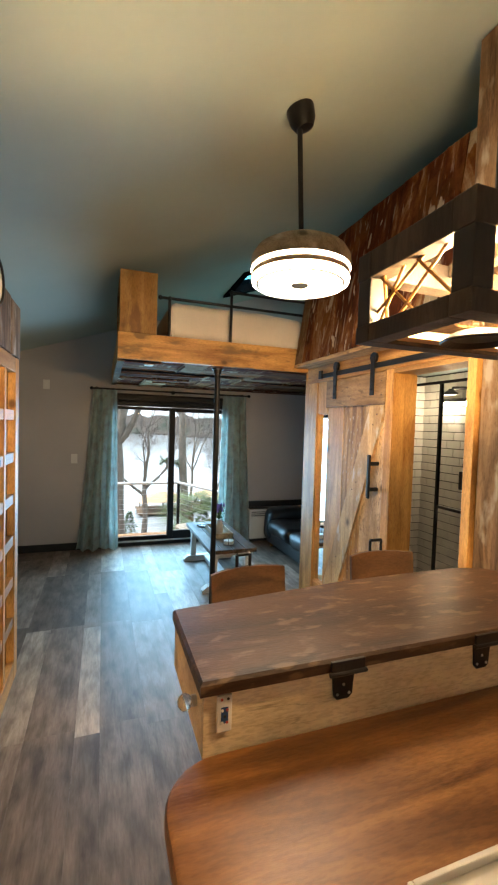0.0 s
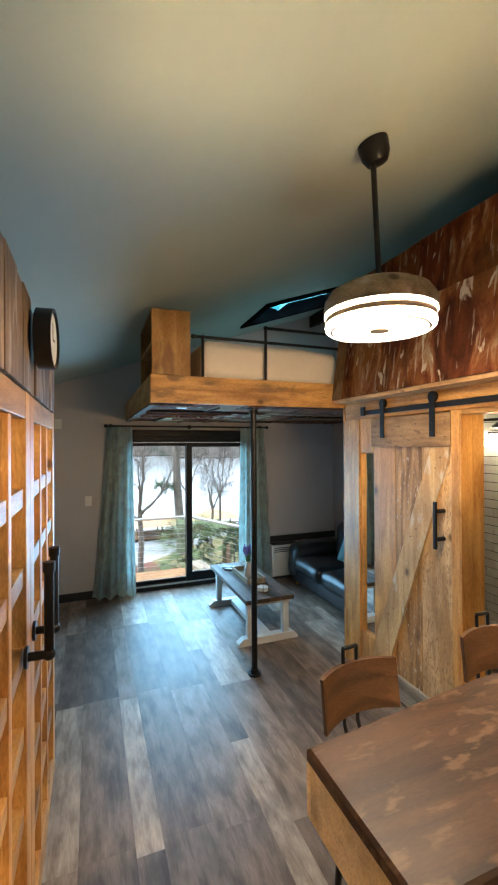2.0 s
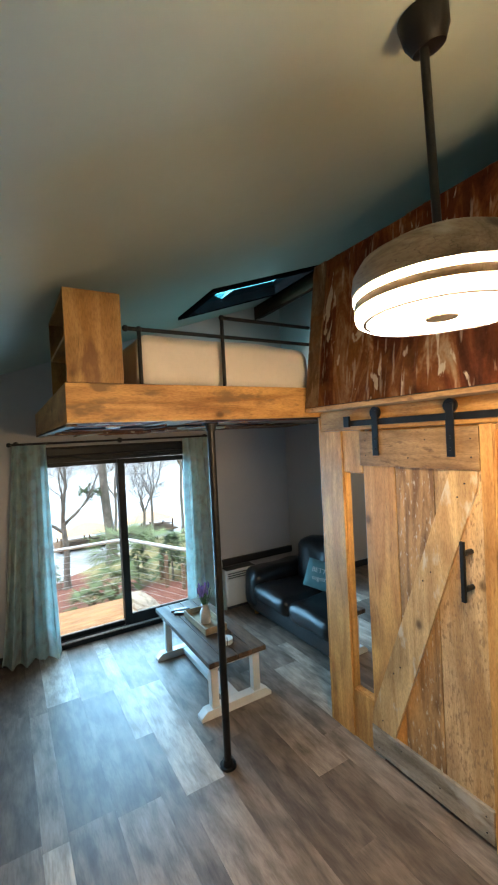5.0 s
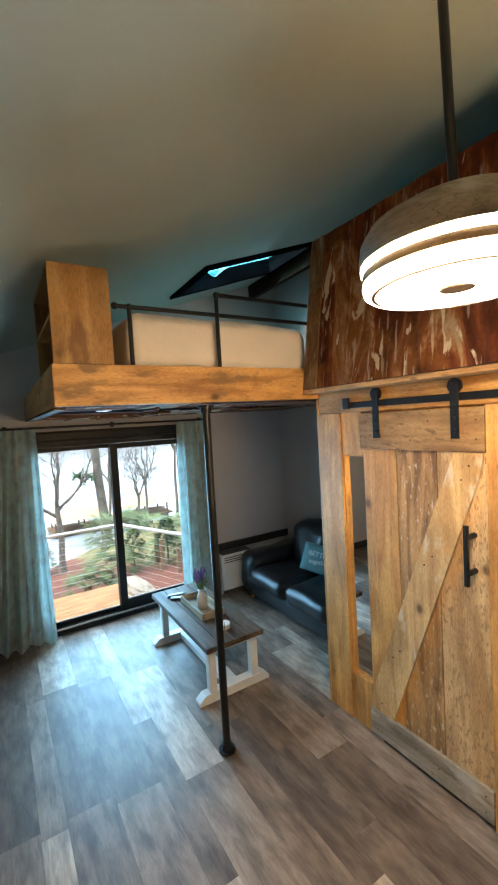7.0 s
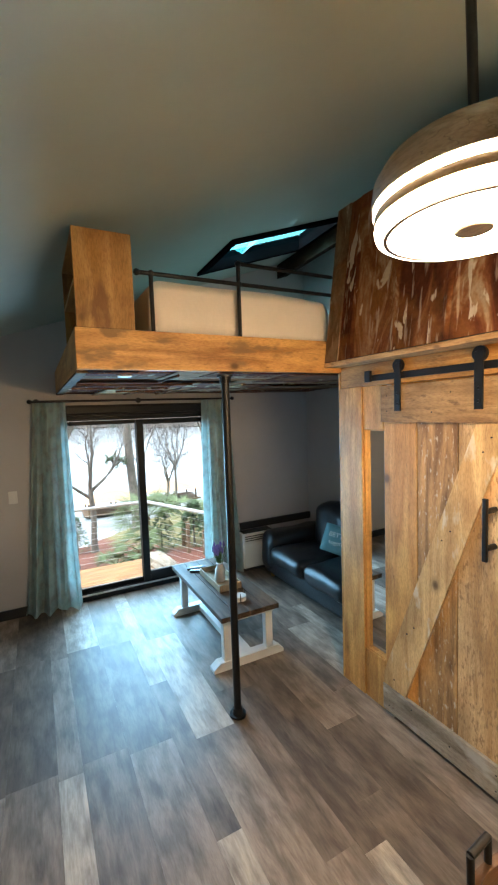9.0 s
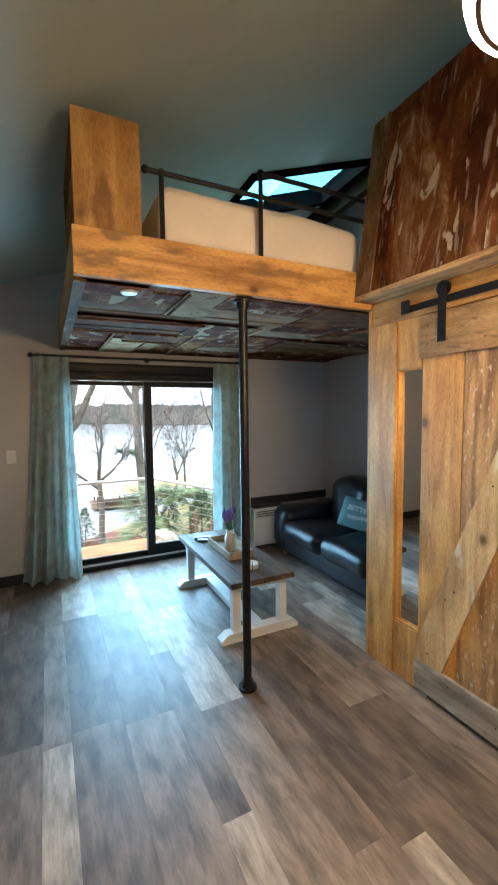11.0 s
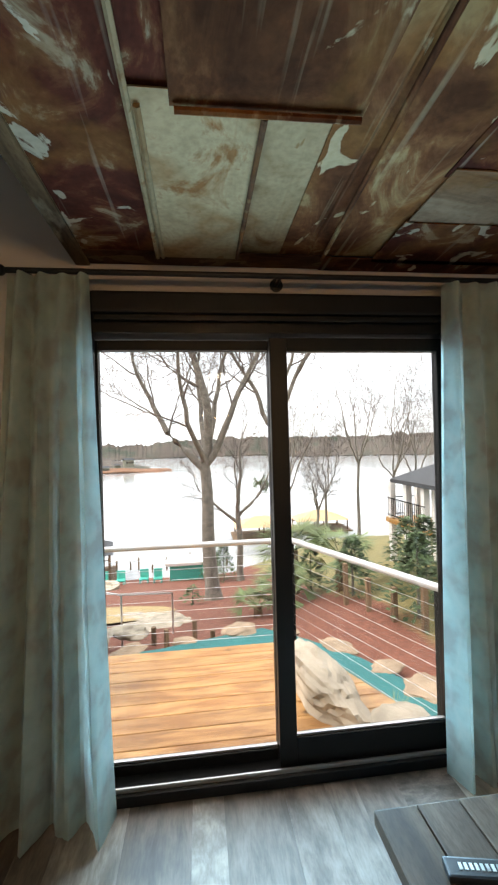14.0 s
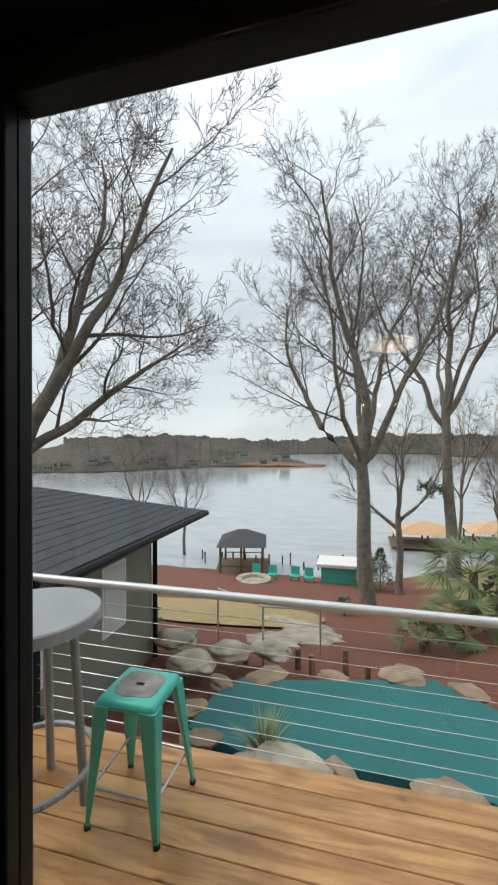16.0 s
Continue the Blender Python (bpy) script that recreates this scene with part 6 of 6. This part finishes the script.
# a leafy sprig on the large lakeside tree
bm = bmesh.new()
tube(bm, (6.75, 36.5, -2.1), (5.7, 36.4, -1.75), 0.05, 0.02, 6)
for i in range(620):
    c = Vector((6.4 - 1.6 * rng.random(), 36.4 + rng.uniform(-0.5, 0.5), 0))
    c.z = -1.85 + (6.3 - c.x) * 0.15 + rng.uniform(-0.75, 0.75) * (0.5 + 0.5 * math.sin(7 * c.x))
    d = Vector((rng.uniform(-1, 1), rng.uniform(-1, 1), rng.uniform(-0.3, 0.8))).normalized() * rng.uniform(0.12, 0.24)
    w = d.orthogonal().normalized() * 0.05
    bm.faces.new([bm.verts.new(p) for p in (c, c + d * 0.5 + w, c + d, c + d * 0.5 - w)])
part("leafy_sprig", bm, LEAF, shade, "tuft of green leaves on the trunk")


def evergreen(x, y, h, r, seed, label):
    rg = random.Random(seed)
    g = ground_z(x, y)
    t = thing("evergreen_shrub", (x, y, g), label, "shrub", "evergreens on the slope")
    part("trunk", tube(bmesh.new(), (x, y, g - 0.1), (x, y, g + h * 0.9), 0.05, 0.01, 7), BARK, t)
    bm = bmesh.new()
    for i in range(int(420 * h * r)):
        k = rg.random() ** 0.8
        a = rg.random() * 6.283
        rad = r * (1 - k) * rg.uniform(0.35, 1.05) + 0.03
        c = Vector((x + rad * math.cos(a), y + rad * math.sin(a), g + 0.1 + h * k))
        d = Vector((math.cos(a), math.sin(a), rg.uniform(-0.4, 0.5))).normalized() * rg.uniform(0.12, 0.24)
        s = Vector((-math.sin(a), math.cos(a), rg.uniform(-0.5, 0.5))).normalized() * rg.uniform(0.03, 0.07)
        v = [bm.verts.new(p) for p in (c, c + d * 0.5 + s, c + d, c + d * 0.5 - s)]
        bm.faces.new(v)
    part("crown", bm, LEAF, t)


for i, (x, y, h, r) in enumerate(((5.6, 13.2, 1.9, 0.9), (6.6, 14.6, 2.0, 1.0), (6.9, 16.2, 1.8, 0.9), (4.9, 15.6, 1.6, 0.8), (5.9, 11.4, 1.9, 0.8), (6.6, 10.0, 2.2, 1.0), (2.0, 32.0, 2.6, 1.0), (1.2, 33.5, 3.2, 0.9), (4.4, 18.4, 1.6, 0.8), (0.1, 22.5, 0.7, 0.5), (-4.6, 14.6, 1.0, 0.6))):
    evergreen(x, y, h, r, i, "dense dark evergreen shrub on the mulch slope")


def palm(x, y, trunk_h, r, seed, n=26):
    rg = random.Random(seed)
    g = ground_z(x, y)
    t = thing("palm", (x, y, g), "fan palm with arching green fronds on the slope", "palm", "palms")
    part("trunk", tube(bmesh.new(), (x, y, g - 0.1), (x, y, g + trunk_h), 0.16, 0.13, 10), POSTW, t)
    top = Vector((x, y, g + trunk_h))
    for i in range(n):
        bm = bmesh.new()
        a = i * 2.4 + rg.uniform(-0.2, 0.2)
        up = rg.uniform(-0.35, 1.1)
        d = Vector((math.cos(a), math.sin(a), up)).normalized()
        c = top + d * r * 0.55
        tube(bm, top, c, 0.012, 0.008, 5)
        side = Vector((-math.sin(a), math.cos(a), 0))
        for k in range(15):
            f = (k - 7) / 7 * 1.25
            tip = c + (d * math.cos(f) + side * math.sin(f)) * r * 0.55 * rg.uniform(0.85, 1.1) - Vector((0, 0, 0.14 * r * abs(f) + 0.1 * r))
            w = (side * math.cos(f) - d * math.sin(f)) * 0.025
            mid = c.lerp(tip, 0.5)
            v = [bm.verts.new(p) for p in (c, mid + w, tip, mid - w)]
            bm.faces.new(v)
        part("frond", bm, PALM, t)


palm(4.1, 19.6, 1.7, 1.8, 1, 34)
palm(3.2, 17.4, 0.6, 1.2, 2, 22)
palm(2.2, 16.4, 0.4, 0.9, 3, 18)
palm(5.0, 17.0, 1.2, 1.4, 4, 24)
rng = random.Random(22)
for i in range(8):
    x, y = 4.4 + 0.5 * i * 0.6, 14.8 - 1.0 * i * 0.8
    g = ground_z(x, y)
    solo("fence_post", box(bmesh.new(), x - 0.06, x + 0.06, y - 0.06, y + 0.06, g - 0.1, g + 0.9 + rng.uniform(-0.1, 0.2), bev=0.01), POSTW, "rough wooden fence post among the shrubs", "post", "fence posts")

# ---- buildings ----
hs = thing("neighbour_house", (-3.5, 11, -3), "low olive-grey house with a dark shingle hip roof", "house")
part("wall", b_(-12.0, -3.42, 6.6, 12.9, -3.2, -0.18), SIDING, hs)
ex, ny, ez, pk = -2.62, 13.8, -0.03, 0.30
bm = bmesh.new()
R = [(ex, ny, ez), (ex, 5.7, ez), (-12.8, 5.7, ez), (-12.8, ny, ez), (-6.7, ny - 4.08, ez + pk * 4.08), (-8.7, ny - 4.08, ez + pk * 4.08)]
top = [bm.verts.new(p) for p in R]
bot = [bm.verts.new((p[0], p[1], p[2] - 0.12)) for p in R[:4]]
for f in ((0, 4, 1), (1, 4, 5, 2), (2, 5, 3), (0, 3, 5, 4)):
    bm.faces.new([top[i] for i in f])
for i in range(4):
    j = (i + 1) % 4
    bm.faces.new((top[i], top[j], bot[j], bot[i]))
bm.faces.new(bot[::-1])
rf = part("roof", bm, ROOFM, hs)
bmc = bmesh.new()
for k in range(24):
    a, b = 0.17 * k, 0.17 * (k + 1) + 0.01
    q = [bmc.verts.new(p) for p in ((ex - a, 5.75 + a, ez + pk * a + 0.012), (ex - a, ny - 0.03 - a, ez + pk * a + 0.012), (ex - b, ny - 0.03 - b, ez + pk * b + 0.004), (ex - b, 5.75 + b, ez + pk * b + 0.004))]
    r = [bmc.verts.new((v.co.x, v.co.y, v.co.z - 0.010)) for v in q]
    bmc.faces.new(q), bmc.faces.new(r[::-1])
    for i in range(4):
        bmc.faces.new((q[i], q[(i + 1) % 4], r[(i + 1) % 4], r[i]))
tagged(part("shingle_courses", bmc, ROOFM, rf), kind="stuff")
part("gutter", tube(bmesh.new(), (ex + 0.04, 5.7, ez - 0.06), (ex + 0.04, ny, ez - 0.06), 0.06, seg=10), FRAME, hs)
part("downspout", tube(bmesh.new(), (-3.36, 12.93, -3.2), (-3.36, 12.93, -0.35), 0.05, seg=8), FRAME, hs)
part("downspout_bend", tube(bmesh.new(), (-3.36, 12.93, -0.35), (ex, 13.3, -0.12), 0.05, seg=8), FRAME, hs)
for y in (9.2, 11.2):
    w = part("window", b_(-3.44, -3.39, y, y + 0.7, -1.75, -0.6), PLASTIC, hs)
    part("pane", b_(-3.388, -3.384, y + 0.05, y + 0.65, -1.7, -0.65), GLASS, w)
part("roof_light", b_(-4.3, -3.7, 8.6, 9.8, 0.38, 0.46, bev=0.02), FRAME, hs)

rh = thing("lake_villa", (12, 16, -3.5), "two-storey blue-grey house with white corner posts and balcony", "house")
part("wall", b_(8.62, 18, 12.0, 17.6, -6.0, -0.12), BLUEG, rh)
part("wall", b_(9.9, 17.9, 17.601, 19.2, -6.0, -0.12), BLUEG, rh)
bm = bmesh.new()
R = [(8.2, 11.4, -0.1), (18.6, 11.4, -0.1), (18.6, 19.9, -0.1), (8.2, 19.9, -0.1), (12.2, 15.7, 2.0), (14.4, 15.7, 2.0)]
top = [bm.verts.new(p) for p in R]
bot = [bm.verts.new((p[0], p[1], p[2] - 0.15)) for p in R[:4]]
for f in ((0, 1, 5, 4), (1, 2, 5), (2, 3, 4, 5), (3, 0, 4)):
    bm.faces.new([top[i] for i in f])
for i in range(4):
    j = (i + 1) % 4
    bm.faces.new((top[i], top[j], bot[j], bot[i]))
bm.faces.new(bot[::-1])
part("roof", bm, ROOFM, rh)
bal = part("balcony", b_(8.3, 9.88, 17.61, 20.6, -1.95, -1.75), PINE_Y, rh)
for x, y in ((8.45, 20.3), (8.45, 19.0), (8.45, 17.75), (9.6, 20.3)):
    part("post", b_(x - 0.11, x + 0.11, y - 0.11, y + 0.11, -6.0, -1.951), WHITE, rh)
    part("post", b_(x - 0.11, x + 0.11, y - 0.11, y + 0.11, -1.749, -0.26), WHITE, rh)
for z in (-1.65, -0.95):
    part("rail", b_(8.32, 8.36, 17.62, 20.5, z, z + 0.04), FRAME, bal)
    part("rail", b_(8.361, 9.85, 20.52, 20.56, z, z + 0.04), FRAME, bal)
for k in range(19):
    part("baluster", b_(8.33, 8.35, 17.7 + 0.15 * k, 17.72 + 0.15 * k, -1.61, -0.951), FRAME, bal)
for x, y, z in ((8.62, 13.2, -1.5), (8.62, 15.4, -1.5), (9.9, 17.95, -1.55), (8.62, 15.4, -3.8), (9.9, 17.95, -3.9)):
    w = part("window", b_(x - 0.04, x - 0.001, y, y + 1.0, z, z + 1.1), WHITE, rh)
    part("pane", b_(x - 0.05, x - 0.041, y + 0.06, y + 0.94, z + 0.06, z + 1.04), FRAME, w)
part("corner_board", b_(8.60, 8.72, 17.45, 17.605, -6.0, -0.12), WHITE, rh)


def boathouse(x, y, w, d, roof_m, label, turn=0, eave=-6.5):
    t = thing("boathouse", (x, y, -9), label, "boathouse", "boathouses")
    bm = bmesh.new()
    vs = [bm.verts.new(p) for p in ((x - w / 2 - 0.3, y - d / 2 - 0.3, eave), (x + w / 2 + 0.3, y - d / 2 - 0.3, eave), (x + w / 2 + 0.3, y + d / 2 + 0.3, eave), (x - w / 2 - 0.3, y + d / 2 + 0.3, eave), (x - w * 0.12, y, eave + 0.95), (x + w * 0.12, y, eave + 0.95))]
    for f in ((0, 1, 5, 4), (1, 2, 5), (2, 3, 4, 5), (3, 0, 4), (3, 2, 1, 0)):
        bm.faces.new([vs[i] for i in f])
    part("roof", bm, roof_m, t)
    part("deck", b_(x - w / 2 - 0.5, x + w / 2 + 0.5, y - d / 2 - 0.4, y + d / 2 + 0.6, -8.75, -8.6), POSTW, t)
    for i in (-1, 0, 1):
        for j in (-1, 1):
            px, py = x + i * w / 2, y + j * d / 2
            part("pile", tube(bmesh.new(), (px, py, -9.6), (px, py, eave), 0.09, seg=8), POSTW, t)
    for j in (-1, 1):
        part("rail", b_(x - w / 2, x + w / 2, y + j * d / 2 - 0.03, y + j * d / 2 + 0.03, -8.0, -7.93), POSTW, t)
    t.rotation_euler = (0, 0, radians(turn))


boathouse(-8.3, 37.5, 3.2, 4.0, ROOFM, "open boathouse with a grey hip roof over the water", 12)
boathouse(7.2, 49.5, 5.6, 3.6, TERRA, "open boathouse with an orange roof over the water", 0, -7.45)
boathouse(14.4, 51.5, 5.6, 3.6, TERRA, "open boathouse with an orange roof over the water", 0, -7.45)
shed = thing("beach_shed", (-0.6, 35.2, -8.4), "small turquoise shed with a pale roof by the shore", "shed")
part("wall", b_(-1.8, 0.6, 34.4, 36.2, -8.6, -7.2), TURQ, shed)
part("roof", b_(-2.1, 0.9, 34.1, 36.5, -7.19, -6.95, bev=0.05), PLASTIC, shed)
for i, (x, y) in enumerate(((-6.3, 33.6), (-5.2, 34.0), (-3.6, 34.2), (-2.6, 33.9))):
    g = ground_z(x, y)
    c = thing("beach_chair", (x, y, g), "turquoise garden chair on the shore", "chair", "beach chairs")
    part("seat", b_(x - 0.3, x + 0.3, y - 0.3, y + 0.3, g + 0.3, g + 0.38, bev=0.02), TURQ, c)
    part("backrest", b_(x - 0.3, x + 0.3, y + 0.24, y + 0.3, g + 0.381, g + 0.95, bev=0.02), TURQ, c)
    for dx in (-0.26, 0.26):
        for dy in (-0.26, 0.26):
            part("leg", b_(x + dx - 0.03, x + dx + 0.03, y + dy - 0.03, y + dy + 0.03, g - 0.05, g + 0.299), TURQ, c)
fp = thing("fire_pit", (-6.0, 31.8, -7.7), "round pale stone fire ring on the shore", "fire pit")
part("ring", lathe(bmesh.new(), [(1.1, -0.3), (1.15, 0.25), (0.75, 0.25), (0.7, 0.05), (0.05, 0.04)], (-6.0, 31.8, ground_z(-6, 31.8)), 28), STONE, fp)
rng = random.Random(6)
for i in range(16):
    x, y = -13 + 1.05 * i + rng.uniform(-0.3, 0.3), 39.5 + rng.uniform(-0.5, 1.0)
    solo("mooring_post", tube(bmesh.new(), (x, y, -10), (x, y, -8.3 + rng.uniform(-0.2, 0.5)), 0.07, seg=8), POSTW, "weathered mooring post standing in the lake edge", "post", "mooring posts")

# ---- deck ----
DZ = -0.335


def deck_right(y):
    return 1.40 + (7.60 - y) * 0.46


dk = thing("deck", (0, 6.7, DZ), "wet cedar deck of long boards", "deck", kind="structure")
part("joist", b_(-2.6, 1.30, 5.86, 7.55, DZ - 0.22, DZ - 0.045), POSTW, dk)
y, k = 5.90, 0
while y < 7.62:
    bm = bmesh.new()
    y1 = min(y + 0.1405, 7.64)
    xa, xb = deck_right(y), deck_right(y1)
    for z0, z1, e in ((DZ - 0.04, DZ, 0.004),):
        lo = [bm.verts.new(p) for p in ((-3.0, y, z0), (xa, y, z0), (xb, y1, z0), (-3.0, y1, z0))]
        mid = [bm.verts.new((v.co.x, v.co.y, z1 - e)) for v in lo]
        hi = [bm.verts.new((p[0], p[1], z1)) for p in ((-3.0, y + e, 0), (xa, y + e, 0), (xb, y1 - e, 0), (-3.0, y1 - e, 0))]
        bm.faces.new(lo[::-1]), bm.faces.new(hi)
        for a, b in ((lo, mid), (mid, hi)):
            for i in range(4):
                j = (i + 1) % 4
                bm.faces.new((a[i], a[j], b[j], b[i]))
    part("deck_board", bm, DECKW, dk)
    y, k = y + 0.144, k + 1
for x in (-2.4, -0.6, 1.1):
    part("post", b_(x - 0.07, x + 0.07, 7.35, 7.49, -2.9, DZ - 0.221), POSTW, dk)
structure("wall_outer", b_(-6, DX0 - 0.002, FAR + 0.151, FAR + 0.17, -2.9, 2.6), SIDING, "outer house siding beside the door", "wall")

rl = thing("deck_railing", (0, 7.55, DZ), "silver-capped cable railing with black posts round the deck", "railing")
CORN = [(-2.1, 6.6), (-1.43, 7.58), (1.335, 7.55), (1.90, 6.2), (2.05, 5.87)]
for (x0, y0), (x1, y1) in zip(CORN, CORN[1:]):
    part("cap_rail", tube(bmesh.new(), (x0, y0, 0.58), (x1, y1, 0.58), 0.024, seg=16), RAILM, rl, "silver round cap rail", True)
    for k in range(9):
        z = DZ + 0.10 + 0.088 * k
        part("cable", tube(bmesh.new(), (x0, y0, z), (x1, y1, z), 0.0020, seg=6), STEEL, rl)
for x, y in CORN[1:4]:
    p = part("post", b_(x - 0.025, x + 0.025, y - 0.025, y + 0.025, DZ + 0.012, 0.565, bev=0.003), FRAME, rl, "black square post")
    part("base_plate", b_(x - 0.05, x + 0.05, y - 0.05, y + 0.05, DZ, DZ + 0.0115, bev=0.002), FRAME, p)
    part("elbow", blob(bmesh.new(), (x, y, 0.58), (0.029, 0.029, 0.027), 2, 0), RAILM, p, smooth=True)

bl = solo("deck_boulder", crag(bmesh.new(), (1.38, 6.80, DZ + 0.10), (0.23, 0.50, 0.22), 5), STONE, "long pale craggy boulder lying on the deck", "boulder")
bl.rotation_euler = (0, 0, radians(14))
stone("deck_stone", 1.72, 6.30, DZ + 0.04, 0.20, 0.24, 0.11, 9, "smaller pale stone on the deck edge")

# bar table and stool
tb = thing("bar_table", (-0.98, 7.06, DZ), "round grey pub table with a metal foot ring", "table")
part("tabletop", lathe(bmesh.new(), [(0.0001, 0.555), (0.315, 0.555), (0.325, 0.56), (0.325, 0.612), (0.318, 0.62), (0.0001, 0.621)], (-0.98, 7.06, 0), 56), GREYP, tb, smooth=True)
for a in (20, 110, 200, 290):
    c, s = math.cos(radians(a)), math.sin(radians(a))
    part("leg", tube(bmesh.new(), (-0.98 + 0.25 * c, 7.06 + 0.25 * s, DZ), (-0.98 + 0.20 * c, 7.06 + 0.20 * s, 0.555), 0.022, seg=12), GREYP, tb, smooth=True)
bm = bmesh.new()
for i in range(36):
    a, b = 2 * math.pi * i / 36, 2 * math.pi * (i + 1) / 36
    tube(bm, (-0.98 + 0.29 * math.cos(a), 7.06 + 0.29 * math.sin(a), DZ + 0.21), (-0.98 + 0.29 * math.cos(b), 7.06 + 0.29 * math.sin(b), DZ + 0.21), 0.016, seg=8)
part("foot_ring", bm, GREYP, tb, smooth=True)

st = thing("metal_stool", (-0.46, 7.2, DZ), "turquoise metal stool with a worn rusty seat", "stool")
cx, cy, zt = -0.43, 7.13, 0.30
bm = puff(bmesh.new(), cx - 0.145, cx + 0.145, cy - 0.145, cy + 0.145, zt - 0.055, zt, 0.028, 4)
part("seat", bm, TURQ, st, smooth=True)
bm = bmesh.new()
ring = []
for i in range(28):
    a = 2 * math.pi * i / 28
    sq = 0.115 / max(abs(math.cos(a)), abs(math.sin(a))) ** 0.6
    ring.append(bm.verts.new((cx + sq * math.cos(a) * (0.9 + 0.12 * noise.noise(Vector((3 * math.cos(a), 3 * math.sin(a), 1)))), cy + sq * math.sin(a) * (0.85 + 0.14 * noise.noise(Vector((3 * math.cos(a), 3 * math.sin(a), 6)))), zt + 0.002)))
low = [bm.verts.new(v.co - Vector((0, 0, 0.004))) for v in ring]
bm.faces.new(ring), bm.faces.new(low[::-1])
for i in range(28):
    bm.faces.new((ring[i], low[i], low[(i + 1) % 28], ring[(i + 1) % 28]))
sc = part("worn_patch", bm, WORN, st, "bare worn metal patch")
part("hand_hole", b_(cx - 0.02, cx + 0.02, cy - 0.009, cy + 0.009, zt + 0.0022, zt + 0.004), FRAME, sc)
FEET = ((0.135, -0.105), (0.155, 0.255), (-0.215, -0.10), (-0.215, 0.275))
for (fx, fy), (sx, sy) in zip(FEET, ((1, -1), (1, 1), (-1, -1), (-1, 1))):
    bm = bmesh.new()
    a, b = Vector((cx + sx * 0.122, cy + sy * 0.122, zt - 0.03)), Vector((cx + fx, cy + fy, DZ + 0.012))
    secs = []
    for t in [i / 8 for i in range(9)]:
        p = a.lerp(b, t)
        w = 0.034 * (1 - t) + 0.014
        secs.append([bm.verts.new(p + Vector((sx * dx * w, sy * dy * w, 0))) for dx, dy in ((-1, 0.6), (0.45, 0.6), (0.6, 0.45), (0.6, -1), (0.25, -0.9), (-0.9, 0.25))])
    for u, v in zip(secs, secs[1:]):
        for i in range(6):
            bm.faces.new((u[i], u[(i + 1) % 6], v[(i + 1) % 6], v[i]))
    bm.faces.new(secs[-1]), bm.faces.new(secs[0][::-1])
    lg = part("leg", bm, TURQ, st, smooth=True)
    part("rubber_foot", tube(bmesh.new(), b - Vector((0, 0, 0.012)), b + Vector((0, 0, 0.006)), 0.016, seg=10), BLACK, lg)
q = [Vector((cx + sx * 0.122, cy + sy * 0.122, zt)).lerp(Vector((cx + fx, cy + fy, DZ)), 0.68) for (fx, fy), (sx, sy) in zip(FEET, ((1, -1), (1, 1), (-1, -1), (-1, 1)))]
for i, j in ((0, 1), (1, 3), (3, 2), (2, 0)):
    part("brace", tube(bmesh.new(), q[i], q[j], 0.0065, seg=8), STEEL, st)
# stair rail below the deck
gr = thing("garden_railing", (-1.4, 13.5, -2.8), "thin metal handrail beside the garden steps", "railing")
for a, b in (((-2.6, 14.6, -2.0), (-1.2, 13.2, -1.75)), ((-1.2, 13.2, -1.75), (-0.2, 14.4, -2.2)), ((-1.2, 13.2, -1.75), (-1.2, 13.2, -2.9)), ((-0.2, 14.4, -2.2), (-0.2, 14.4, -3.2)), ((-2.6, 14.6, -2.0), (-2.6, 14.6, -3.3))):
    part("bar", tube(bmesh.new(), a, b, 0.022, seg=8), STEEL, gr)

# ---- floor planks: boards of three widths, a few of them pale ----
rng = random.Random(3)
PL = 1.22
plank_me = {}
for w in (0.125, 0.171, 0.246):
    for pale in (False, True):
        plank_me[w, pale] = mesh_of("plank", b_(-w / 2 + 0.0003, w / 2 - 0.0003, -PL / 2 + 0.0003, PL / 2 - 0.0003, -0.006, 0.0), VINYL_PALE if pale else VINYL)
fl = bpy.data.objects["floor"]
widths = (0.171, 0.246, 0.125, 0.246, 0.246, 0.125, 0.246, 0.171, 0.125, 0.171, 0.246)
# lines of joints known by their row: one joint's place along the room, and which planks counted from it are pale
joints = {0: (3.53, (-1,)), 2: (3.49, (-1,)), 5: (2.80, (-1, 1, 2)), 6: (3.40, (0,))}
x, row = -0.533 - sum(widths[-6:]), -6
while x < EAST:
    w = widths[row % len(widths)]
    at, pale_ones = joints.get(row, (rng.random() * PL, ()))
    k = -6
    while at + PL * k < FAR:
        y0, y1 = max(at + PL * k, SOUTH), min(at + PL * (k + 1), FAR)
        x0, x1 = max(x, WEST), min(x + w, EAST)
        if y1 - y0 > 0.02 and x1 - x0 > 0.01:
            pale = k in pale_ones if pale_ones else rng.random() < 0.07
            ob = new("plank", plank_me[w, pale])
            ob.parent = fl
            ob.location = Vector(((x0 + x1) / 2, (y0 + y1) / 2, 0)) - Vector(fl.location)
            ob.scale = ((x1 - x0) / w, (y1 - y0) / PL, 1)
        k += 1
    x, row = x + w, row + 1
